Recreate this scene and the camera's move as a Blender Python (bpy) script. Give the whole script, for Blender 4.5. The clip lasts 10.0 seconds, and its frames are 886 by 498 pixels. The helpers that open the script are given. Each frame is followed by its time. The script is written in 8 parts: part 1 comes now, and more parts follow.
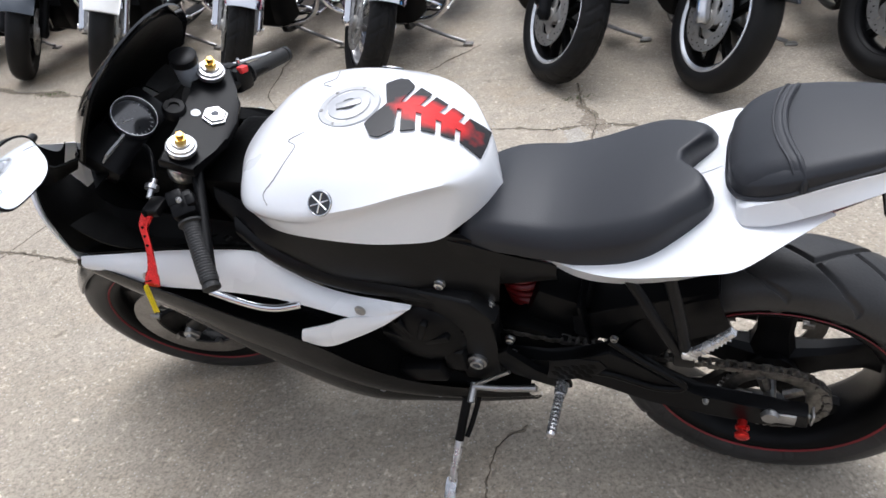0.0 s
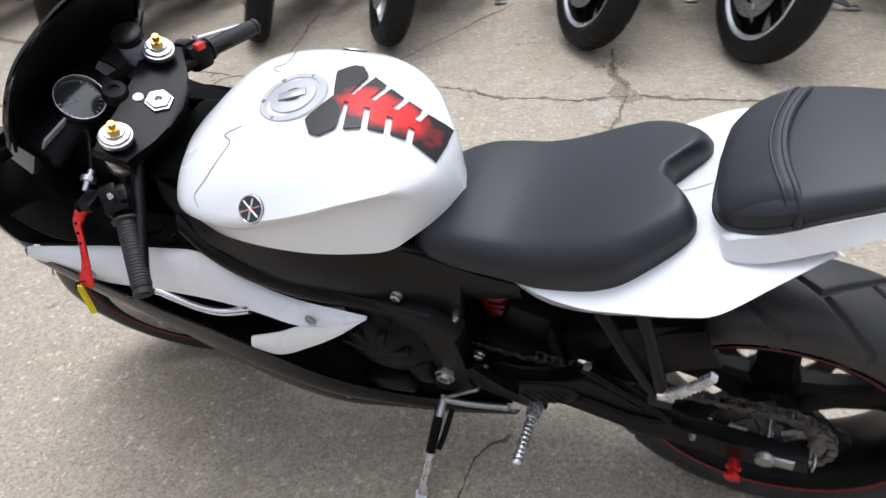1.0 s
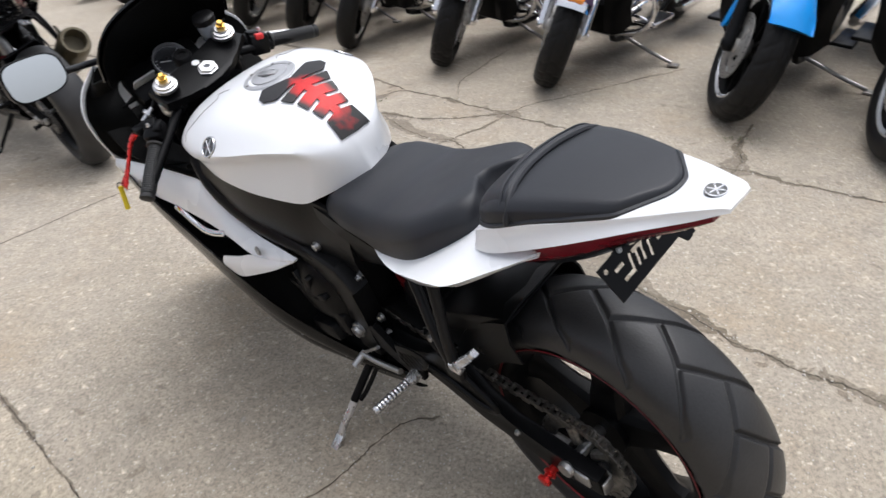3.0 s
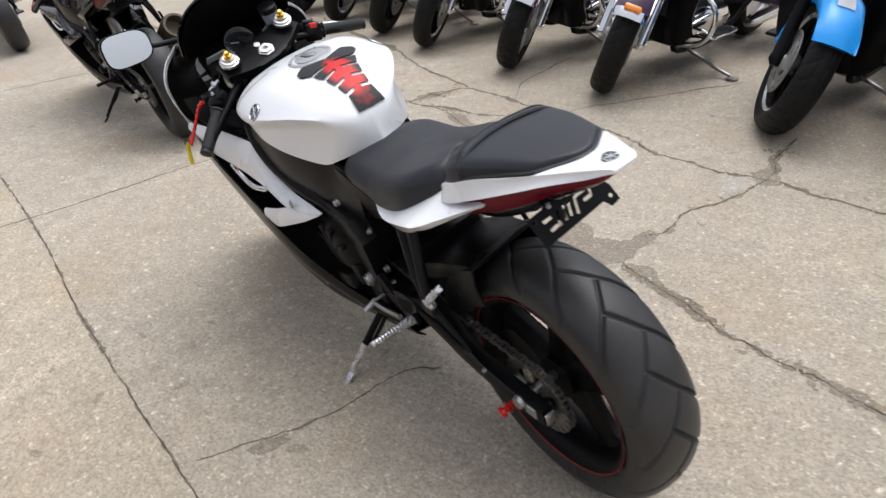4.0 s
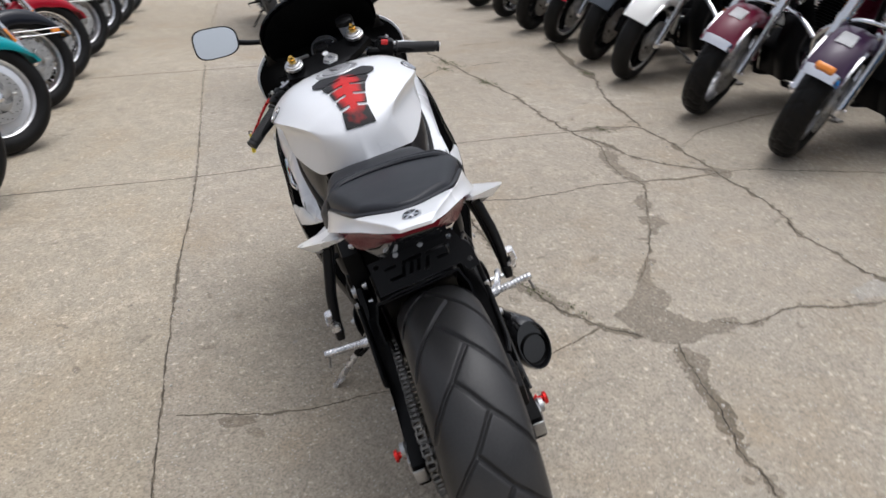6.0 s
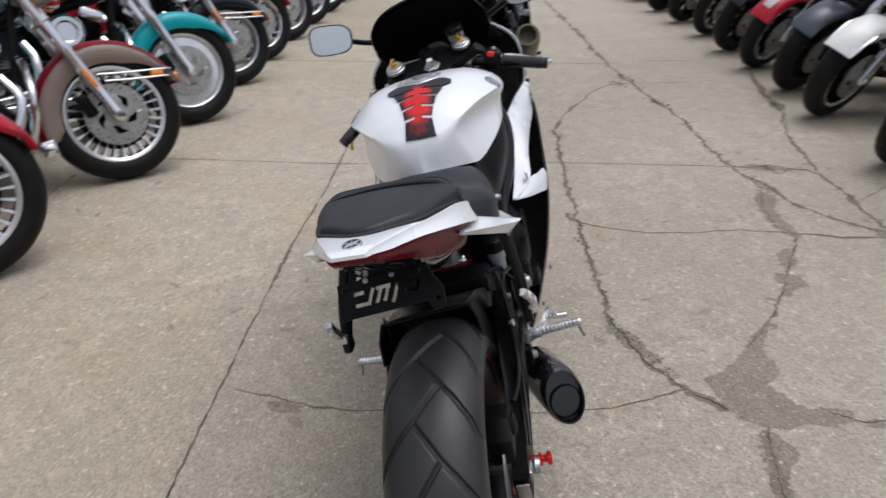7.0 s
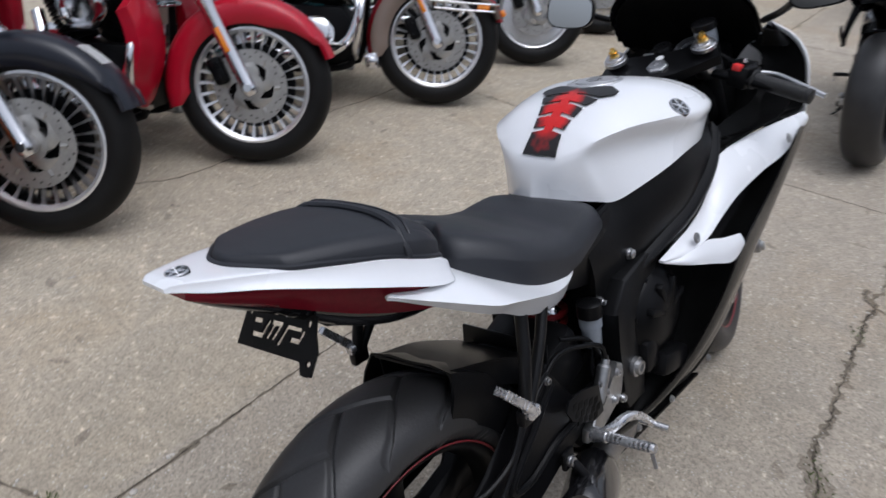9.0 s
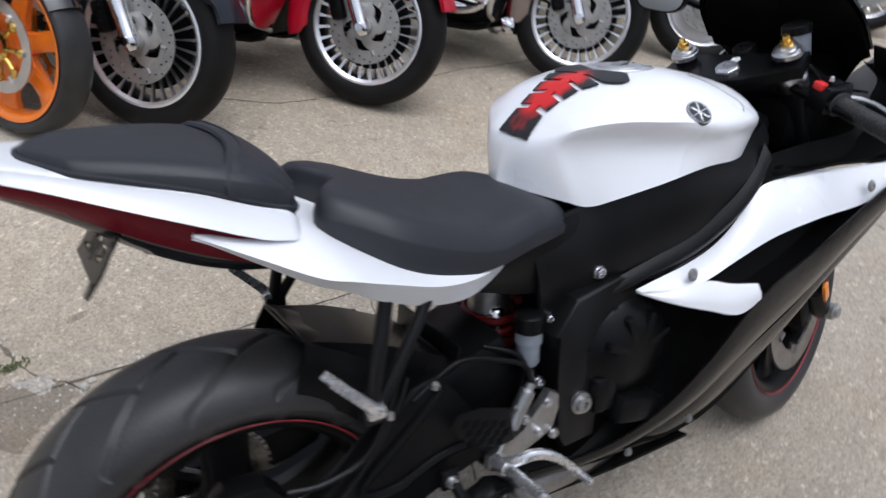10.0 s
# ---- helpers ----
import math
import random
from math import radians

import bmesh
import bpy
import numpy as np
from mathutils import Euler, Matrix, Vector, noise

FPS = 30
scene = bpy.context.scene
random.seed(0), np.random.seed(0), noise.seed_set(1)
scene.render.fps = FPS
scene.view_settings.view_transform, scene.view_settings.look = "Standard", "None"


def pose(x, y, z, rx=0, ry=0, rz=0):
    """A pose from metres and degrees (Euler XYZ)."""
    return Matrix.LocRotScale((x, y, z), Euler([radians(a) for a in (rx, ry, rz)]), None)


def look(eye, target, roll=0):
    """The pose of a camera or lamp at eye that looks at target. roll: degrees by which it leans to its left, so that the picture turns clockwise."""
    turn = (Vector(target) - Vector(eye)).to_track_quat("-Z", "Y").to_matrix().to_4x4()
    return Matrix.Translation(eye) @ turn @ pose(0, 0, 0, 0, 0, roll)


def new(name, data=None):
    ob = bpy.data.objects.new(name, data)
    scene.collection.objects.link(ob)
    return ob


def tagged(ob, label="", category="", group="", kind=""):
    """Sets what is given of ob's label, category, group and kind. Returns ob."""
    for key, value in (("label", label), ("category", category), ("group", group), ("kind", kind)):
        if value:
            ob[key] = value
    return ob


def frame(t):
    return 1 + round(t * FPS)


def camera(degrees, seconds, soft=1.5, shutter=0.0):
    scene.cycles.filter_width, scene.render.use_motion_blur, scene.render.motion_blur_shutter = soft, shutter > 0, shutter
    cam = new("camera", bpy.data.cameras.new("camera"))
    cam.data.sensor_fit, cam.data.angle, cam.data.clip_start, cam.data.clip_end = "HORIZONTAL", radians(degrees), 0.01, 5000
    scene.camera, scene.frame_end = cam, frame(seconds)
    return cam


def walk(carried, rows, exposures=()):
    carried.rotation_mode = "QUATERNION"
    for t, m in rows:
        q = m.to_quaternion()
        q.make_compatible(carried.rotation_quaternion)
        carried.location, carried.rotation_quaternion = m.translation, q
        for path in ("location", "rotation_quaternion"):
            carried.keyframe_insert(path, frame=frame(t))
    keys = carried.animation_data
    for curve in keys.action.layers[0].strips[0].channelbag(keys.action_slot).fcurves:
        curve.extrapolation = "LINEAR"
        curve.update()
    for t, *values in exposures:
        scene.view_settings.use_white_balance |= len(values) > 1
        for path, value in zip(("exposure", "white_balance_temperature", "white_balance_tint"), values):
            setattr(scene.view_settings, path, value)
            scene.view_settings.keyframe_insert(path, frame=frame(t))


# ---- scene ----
cam = camera(64.4, 10.0, 1.5, 0.5)
PATH = [
    (0, (0.032, 0.027, 1.311), (-0.019, 1.701, 0.219), -8.0),
    (0.5, (0.086, 0.115, 1.3), (-0.023, 1.755, 0.161), -8.1),
    (1, (0.186, 0.189, 1.293), (-0.018, 1.79, 0.111), -9.2),
    (1.5, (0.339, 0.224, 1.274), (-0.137, 1.796, 0.133), -8.7),
    (2, (0.482, 0.148, 1.267), (-0.06, 1.715, 0.149), -8.5),
    (2.2, (0.546, 0.088, 1.275), (-0.012, 1.657, 0.166), -7.8),
    (3.3, (0.885, 0.062, 1.249), (-0.025, 1.551, 0.271), -5.9),
    (3.5, (0.934, 0.045, 1.252), (-0.025, 1.498, 0.267), -5.9),
    (4, (1.087, -0.066, 1.275), (0.083, 1.362, 0.299), -4.8),
    (4.5, (1.28, -0.044, 1.268), (0.162, 1.311, 0.312), -6.0),
    (5, (1.472, 0.067, 1.247), (0.155, 1.263, 0.333), -3.4),
    (5.2, (1.49, 0.121, 1.253), (0.132, 1.275, 0.345), -3.7),
    (6.3, (1.507, 0.514, 1.27), (-0.069, 1.377, 0.392), -0.8),
    (6.5, (1.545, 0.583, 1.275), (-0.097, 1.34, 0.419), -0.2),
    (7, (1.556, 0.721, 1.272), (-0.158, 1.244, 0.384), -0.1),
    (7.5, (1.448, 0.813, 1.277), (-0.283, 1.03, 0.298), -0.5),
    (8, (1.373, 0.925, 1.274), (-0.285, 0.91, 0.156), -0.1),
    (8.5, (1.333, 1.123, 1.315), (-0.355, 0.91, 0.263), 3.3),
    (9, (1.269, 1.294, 1.311), (-0.364, 0.81, 0.263), 3.3),
    (9.5, (1.122, 1.385, 1.302), (-0.348, 0.742, 0.107), 5.8),
    (10, (0.997, 1.58, 1.267), (-0.398, 0.716, 0.123), 8.8),
]
EXPOSURES = [(0, 0.65, 5950, 11), (2, 0.55, 6080, 11), (3.5, 0.46, 6180, 11), (5, 0.35, 6230, 11), (6.5, 0.03, 6080, 11), (7.5, -0.06, 6000, 11), (8.5, -0.13, 5860, 12), (9.5, -0.1, 5830, 12), (10, 0.13, 5820, 12)]
walk(cam, [(t, look(eye, target, roll)) for t, eye, target, roll in PATH], EXPOSURES)

# ---------------------------------------------------------------- light
world = bpy.data.worlds.new("overcast_sky")
scene.world = world
world.use_nodes = True
wn = world.node_tree.nodes
sky = wn.new("ShaderNodeTexSky")
sky.sky_type = "NISHITA"
sky.sun_disc = False
sky.sun_elevation = radians(78)
sky.sun_rotation = radians(20)
sky.air_density, sky.dust_density, sky.ozone_density = 1.0, 6.0, 1.0
soft_sky = wn.new("ShaderNodeHueSaturation")
soft_sky.inputs["Saturation"].default_value = 0.25
world.node_tree.links.new(sky.outputs[0], soft_sky.inputs["Color"])
world.node_tree.links.new(soft_sky.outputs[0], wn["Background"].inputs["Color"])
wn["Background"].inputs["Strength"].default_value = 0.15

sun_data = bpy.data.lights.new("sun", "SUN")
sun_data.energy, sun_data.angle, sun_data.color = 0.45, radians(70), (1.0, 0.96, 0.9)
sun = new("sun", sun_data)
sun.matrix_world = look((0.45, 1.75, 6.0), (0.0, 0.6, 0.0))

# ---------------------------------------------------------------- materials
def material(name, col, rough=0.5, metal=0.0, var=0.15, scale=6.0, bump=0.0, bscale=120.0, coat=0.0, rvar=0.1, spec=0.5):
    """A surface with two scales of variation in colour and gloss, and fine relief."""
    m = bpy.data.materials.new(name)
    m.use_nodes = True
    nt = m.node_tree
    p = nt.nodes["Principled BSDF"]
    tc = nt.nodes.new("ShaderNodeTexCoord")
    big, fine = nt.nodes.new("ShaderNodeTexNoise"), nt.nodes.new("ShaderNodeTexNoise")
    for n, s, d in ((big, scale, 4), (fine, bscale, 3)):
        n.inputs["Scale"].default_value = s
        n.inputs["Detail"].default_value = d
        nt.links.new(tc.outputs["Object"], n.inputs["Vector"])
    add = nt.nodes.new("ShaderNodeMath")
    add.operation = "MULTIPLY_ADD"
    add.inputs[1].default_value = 0.35
    nt.links.new(fine.outputs["Fac"], add.inputs[0])
    nt.links.new(big.outputs["Fac"], add.inputs[2])
    ramp = nt.nodes.new("ShaderNodeMapRange")
    ramp.inputs["From Min"].default_value, ramp.inputs["From Max"].default_value = 0.4, 0.95
    nt.links.new(add.outputs[0], ramp.inputs["Value"])
    mix = nt.nodes.new("ShaderNodeMix")
    mix.data_type = "RGBA"
    mix.inputs["A"].default_value = (*[c * (1 - var) for c in col], 1)
    mix.inputs["B"].default_value = (*[min(1, c * (1 + var)) for c in col], 1)
    nt.links.new(ramp.outputs[0], mix.inputs["Factor"])
    nt.links.new(mix.outputs["Result"], p.inputs["Base Color"])
    rr = nt.nodes.new("ShaderNodeMapRange")
    rr.inputs["To Min"].default_value = max(0.02, rough * (1 - rvar * 2))
    rr.inputs["To Max"].default_value = min(1, rough * (1 + rvar * 2))
    nt.links.new(big.outputs["Fac"], rr.inputs["Value"])
    nt.links.new(rr.outputs[0], p.inputs["Roughness"])
    p.inputs["Metallic"].default_value = metal
    p.inputs["Coat Weight"].default_value = coat
    p.inputs["Coat Roughness"].default_value = 0.06
    p.inputs["Specular IOR Level"].default_value = spec
    if bump:
        b = nt.nodes.new("ShaderNodeBump")
        b.inputs["Strength"].default_value = bump
        b.inputs["Distance"].default_value = 0.002
        nt.links.new(fine.outputs["Fac"], b.inputs["Height"])
        nt.links.new(b.outputs[0], p.inputs["Normal"])
    return m


def concrete_material(name, tone, slabs=False):
    """Old exposed-aggregate concrete: pale paste, dark and light grit, broad stains, pitted relief."""
    m = bpy.data.materials.new(name)
    m.use_nodes = True
    nt = m.node_tree
    p = nt.nodes["Principled BSDF"]
    tc = nt.nodes.new("ShaderNodeTexCoord")

    def noise_of(scale, detail, rough=0.55):
        n = nt.nodes.new("ShaderNodeTexNoise")
        n.inputs["Scale"].default_value, n.inputs["Detail"].default_value, n.inputs["Roughness"].default_value = scale, detail, rough
        nt.links.new(tc.outputs["Object"], n.inputs["Vector"])
        return n

    def blend(fac, lo, hi, a, b):
        r = nt.nodes.new("ShaderNodeMapRange")
        r.inputs["From Min"].default_value, r.inputs["From Max"].default_value = lo, hi
        nt.links.new(fac, r.inputs["Value"])
        x = nt.nodes.new("ShaderNodeMix")
        x.data_type = "RGBA"
        nt.links.new(r.outputs[0], x.inputs["Factor"])
        for key, v in (("A", a), ("B", b)):
            if isinstance(v, tuple):
                x.inputs[key].default_value = (*v, 1)
            else:
                nt.links.new(v, x.inputs[key])
        return x.outputs["Result"]

    t = tone
    stain = noise_of(0.33, 3, 0.5)
    broad, mid, grit, chips = noise_of(0.9, 5, 0.6), noise_of(9, 8, 0.72), noise_of(115, 7, 0.8), nt.nodes.new("ShaderNodeTexVoronoi")
    chips.inputs["Scale"].default_value = 120
    nt.links.new(tc.outputs["Object"], chips.inputs["Vector"])
    c = blend(broad.outputs["Fac"], 0.3, 0.7, (t[0] * 0.78, t[1] * 0.755, t[2] * 0.715), tuple(v * 1.09 for v in t))
    c2 = blend(mid.outputs["Fac"], 0.37, 0.6, tuple(v * 0.72 for v in t), c)
    soil = noise_of(1.7, 6, 0.65)
    c2 = blend(soil.outputs["Fac"], 0.5, 0.68, c2, (t[0] * 0.8, t[1] * 0.74, t[2] * 0.66))
    blot = noise_of(3.2, 7, 0.68)
    c2 = blend(blot.outputs["Fac"], 0.36, 0.5, tuple(v * 0.83 for v in t), c2)
    c3 = blend(grit.outputs["Fac"], 0.38, 0.55, tuple(v * 0.46 for v in t), c2)
    fleck = noise_of(46, 5, 0.7)
    c3 = blend(fleck.outputs["Fac"], 0.58, 0.7, c3, tuple(min(v * 1.34, 0.74) for v in t))
    speck = noise_of(40, 5, 0.7)
    c3 = blend(speck.outputs["Fac"], 0.32, 0.41, tuple(v * 0.5 for v in t), c3)
    bw = nt.nodes.new("ShaderNodeSeparateColor")
    nt.links.new(chips.outputs["Color"], bw.inputs[0])
    near = nt.nodes.new("ShaderNodeMath")
    near.operation = "LESS_THAN"
    near.inputs[1].default_value = 0.30
    nt.links.new(chips.outputs["Distance"], near.inputs[0])
    pick = nt.nodes.new("ShaderNodeMath")
    pick.operation = "GREATER_THAN"
    pick.inputs[1].default_value = 0.87
    nt.links.new(bw.outputs[0], pick.inputs[0])
    both = nt.nodes.new("ShaderNodeMath")
    both.operation = "MULTIPLY"
    nt.links.new(near.outputs[0], both.inputs[0])
    nt.links.new(pick.outputs[0], both.inputs[1])
    pits = nt.nodes.new("ShaderNodeTexVoronoi")
    pits.inputs["Scale"].default_value = 34
    nt.links.new(tc.outputs["Object"], pits.inputs["Vector"])
    pc = nt.nodes.new("ShaderNodeSeparateColor")
    nt.links.new(pits.outputs["Color"], pc.inputs[0])
    hole = nt.nodes.new("ShaderNodeMath")
    hole.operation = "MULTIPLY_ADD"
    hole.inputs[1].default_value, hole.inputs[2].default_value = 0.25, -0.19
    nt.links.new(pc.outputs[1], hole.inputs[0])
    deep = nt.nodes.new("ShaderNodeMath")
    deep.operation = "SUBTRACT"
    nt.links.new(hole.outputs[0], deep.inputs[0])
    spread = nt.nodes.new("ShaderNodeMath")
    spread.operation = "MULTIPLY"
    spread.inputs[1].default_value = 0.3
    nt.links.new(pits.outputs["Distance"], spread.inputs[0])
    nt.links.new(spread.outputs[0], deep.inputs[1])
    c3 = blend(deep.outputs[0], -0.03, 0.05, c3, tuple(v * 0.45 for v in t))
    c4 = blend(both.outputs[0], 0, 1.9, c3, (0.68, 0.66, 0.62))
    c5 = nt.nodes.new("ShaderNodeMix")
    c5.data_type, c5.blend_type = "RGBA", "MULTIPLY"
    c5.inputs["Factor"].default_value = 1.0
    nt.links.new(c4, c5.inputs["A"])
    nt.links.new(blend(stain.outputs["Fac"], 0.35, 0.65, (0.9, 0.885, 0.87), (1.04, 1.04, 1.04)), c5.inputs["B"])
    if slabs:  # the slab beyond the long joint was poured from a greyer mix
        dot = nt.nodes.new("ShaderNodeVectorMath")
        dot.operation = "DOT_PRODUCT"
        dot.inputs[1].default_value = (0.352, 1.0, 0.0)
        nt.links.new(tc.outputs["Object"], dot.inputs[0])
        c6 = nt.nodes.new("ShaderNodeMix")
        c6.data_type, c6.blend_type = "RGBA", "MULTIPLY"
        c6.inputs["Factor"].default_value = 1.0
        nt.links.new(c5.outputs["Result"], c6.inputs["A"])
        nt.links.new(blend(dot.outputs["Value"], 0.485, 0.5, (1.03, 1.015, 0.98), (0.97, 0.965, 0.97)), c6.inputs["B"])
        c5 = c6
    nt.links.new(c5.outputs["Result"], p.inputs["Base Color"])
    p.inputs["Roughness"].default_value = 0.88
    p.inputs["Specular IOR Level"].default_value = 0.25
    h = nt.nodes.new("ShaderNodeMath")
    h.operation = "MULTIPLY_ADD"
    h.inputs[1].default_value = 0.6
    nt.links.new(grit.outputs["Fac"], h.inputs[0])
    nt.links.new(mid.outputs["Fac"], h.inputs[2])
    b = nt.nodes.new("ShaderNodeBump")
    b.inputs["Strength"].default_value, b.inputs["Distance"].default_value = 0.6, 0.006
    nt.links.new(h.outputs[0], b.inputs["Height"])
    nt.links.new(b.outputs[0], p.inputs["Normal"])
    return m


def pad_material():
    """Printed tank pad: red down the spine, fading to black at the arms and both ends."""
    m = bpy.data.materials.new("tank_pad_print")
    m.use_nodes = True
    nt = m.node_tree
    p = nt.nodes["Principled BSDF"]
    tc, sp = nt.nodes.new("ShaderNodeTexCoord"), nt.nodes.new("ShaderNodeSeparateXYZ")
    nt.links.new(tc.outputs["Object"], sp.inputs[0])
    mp = nt.nodes.new("ShaderNodeMapping")
    mp.inputs["Location"].default_value = (-0.594 / 0.105, 0.012 / 0.05, 0)
    mp.inputs["Scale"].default_value = (1 / 0.105, 1 / 0.05, 0)
    nt.links.new(tc.outputs["Object"], mp.inputs["Vector"])
    ln = nt.nodes.new("ShaderNodeVectorMath")
    ln.operation = "LENGTH"
    nt.links.new(mp.outputs[0], ln.inputs[0])
    nz = nt.nodes.new("ShaderNodeTexNoise")
    nz.inputs["Scale"].default_value = 38
    nt.links.new(tc.outputs["Object"], nz.inputs["Vector"])
    ad = nt.nodes.new("ShaderNodeMath")
    ad.operation = "MULTIPLY_ADD"
    ad.inputs[1].default_value = 0.5
    nt.links.new(nz.outputs["Fac"], ad.inputs[0])
    nt.links.new(ln.outputs["Value"], ad.inputs[2])
    rp = nt.nodes.new("ShaderNodeValToRGB")
    rp.color_ramp.elements[0].position, rp.color_ramp.elements[0].color = 0.7, (0.6, 0.018, 0.018, 1)
    rp.color_ramp.elements[1].position, rp.color_ramp.elements[1].color = 1.5, (0.018, 0.017, 0.018, 1)
    nt.links.new(ad.outputs[0], rp.inputs["Fac"])
    nt.links.new(rp.outputs[0], p.inputs["Base Color"])
    p.inputs["Roughness"].default_value = 0.4
    p.inputs["Specular IOR Level"].default_value = 0.3
    return m


WHITE = material("white_paint", (0.83, 0.84, 0.86), 0.28, 0.0, 0.02, 3, 0.0, 200, coat=0.6)
BLACK_GLOSS = material("black_gloss_paint", (0.008, 0.008, 0.009), 0.16, 0, 0.4, 5, 0.0, 90, coat=0.8)
BLACK_SATIN = material("black_satin_plastic", (0.005, 0.005, 0.0055), 0.3, 0, 0.3, 9, 0.12, 260, spec=0.13)
BLACK_METAL = material("black_coated_metal", (0.0045, 0.0045, 0.005), 0.36, 0.0, 0.35, 12, 0.1, 180, spec=0.13)
BLACK_SHEEN = material("worn_black_frame", (0.006, 0.006, 0.0065), 0.36, 0, 0.4, 10, 0.1, 200, spec=0.2)
# Near black: dark parts, and recesses whose shade is put into the colour.
DARK_GAP = material("near_black_parts_and_shade", (0.003, 0.003, 0.003), 0.5, 0.0, 0.6, 14, 0.3, 120, spec=0.06)
CARBON = material("smoky_black_cowl", (0.008, 0.0077, 0.0075), 0.2, 0.0, 0.6, 6, 0.3, 40, coat=0.0, spec=0.24)
SEAT = material("black_vinyl", (0.0165, 0.0178, 0.0222), 0.46, 0, 0.15, 10, 0.12, 420, spec=0.42)
RUBBER = material("tyre_rubber", (0.026, 0.0255, 0.026), 0.44, 0, 0.4, 9, 0.2, 220, spec=0.45)
RUBBER_BLACK = material("black_tyre_rubber", (0.0075, 0.0072, 0.0072), 0.55, 0, 0.4, 9, 0.2, 220, spec=0.2)
GRIP = material("grip_rubber", (0.014, 0.014, 0.014), 0.6, 0, 0.3, 20, 0.4, 300)
ALU = material("brushed_aluminium", (0.62, 0.62, 0.63), 0.3, 1.0, 0.18, 14, 0.1, 200)
ALU_DULL = material("dull_aluminium", (0.42, 0.42, 0.42), 0.42, 1.0, 0.25, 18, 0.2, 150)
PEG = material("bright_cast_alloy", (0.66, 0.66, 0.67), 0.27, 0.85, 0.3, 40, 0.25, 160)
CAP_GREY = material("satin_grey_cap", (0.5, 0.5, 0.51), 0.35, 0.6, 0.1, 20)
WHEEL_SILVER = material("bright_wheel_silver", (0.82, 0.82, 0.83), 0.25, 0.7, 0.08, 14)
ROTOR = material("brake_disc_steel", (0.4, 0.39, 0.37), 0.42, 0.75, 0.2, 20)
CHROME = material("chrome", (0.78, 0.78, 0.8), 0.08, 1.0, 0.06, 9)
STEEL = material("worn_steel", (0.3, 0.29, 0.28), 0.4, 1.0, 0.35, 20, 0.2, 160)
CHAIN = material("greasy_chain_steel", (0.21, 0.2, 0.185), 0.34, 0.9, 0.6, 60, 0.2, 160)
GOLD = material("gold_anodised", (0.75, 0.48, 0.12), 0.25, 1.0, 0.1, 30)
BRONZE = material("dull_bronze_muffler", (0.13, 0.11, 0.07), 0.45, 0.4, 0.2, 12)
RED_ANO = material("red_anodised", (0.75, 0.035, 0.03), 0.28, 0.75, 0.15, 30)
SPRING_RED = material("red_spring_paint", (0.13, 0.006, 0.008), 0.35, 0.2, 0.15, 30)
RED_RING = material("dark_red_anodised", (0.4, 0.015, 0.02), 0.3, 0.6, 0.15, 30)
RED_PLASTIC = material("red_switch", (0.7, 0.03, 0.03), 0.4, 0, 0.1, 20)
RED_STRIPE = material("dull_red_stripe", (0.2, 0.014, 0.02), 0.4, 0, 0.25, 15)
TAIL_RED = material("deep_red_lens", (0.11, 0.005, 0.011), 0.24, 0, 0.35, 7, 0, 90, spec=0.16)
YELLOW = material("yellow_tag", (0.75, 0.6, 0.02), 0.5, 0, 0.15, 20)
AMBER = material("amber_lens", (0.85, 0.26, 0.02), 0.2, 0, 0.15, 20, coat=0.5)
ORANGE = material("orange_rim_paint", (0.85, 0.2, 0.01), 0.3, 0, 0.12, 8, coat=0.5)
PALE_GREY = material("pale_grey_face", (0.45, 0.46, 0.47), 0.3, 0, 0.15, 20)
DIAL = material("smoky_dial_glass", (0.035, 0.036, 0.04), 0.12, 0, 0.3, 20, coat=1.0)
PRINT = material("pale_print", (0.8, 0.8, 0.8), 0.4, 0, 0.1, 20)
RESERVOIR = material("smoky_reservoir", (0.2, 0.22, 0.25), 0.25, 0, 0.2, 20)
SCREEN = material("dark_tinted_screen", (0.004, 0.004, 0.005), 0.07, 0, 0.2, 5, coat=0.5)
MIRROR = material("mirror_glass", (0.88, 0.9, 0.92), 0.03, 1.0, 0.02, 5)
PAD = pad_material()
CONCRETE = concrete_material("old_concrete", (0.55, 0.49, 0.4), True)
PATCH = concrete_material("dark_patch_fill", (0.345, 0.3, 0.24))
WORN = concrete_material("worn_concrete", (0.41, 0.36, 0.29))
CRACK_DIRT = concrete_material("crack_dirt", (0.27, 0.232, 0.18))
CRACK_GAP = material("crack_gap", (0.075, 0.064, 0.05), 0.95, 0, 0.6, 25, 0.5, 160, spec=0.1)
PALE_PATCH = concrete_material("pale_mortar", (0.56, 0.52, 0.46))
STONE = material("pale_stone", (0.5, 0.47, 0.42), 0.8, 0, 0.35, 60, 0.3, 200, spec=0.3)
WEED = material("crack_weeds", (0.11, 0.13, 0.05), 0.8, 0, 0.4, 20)


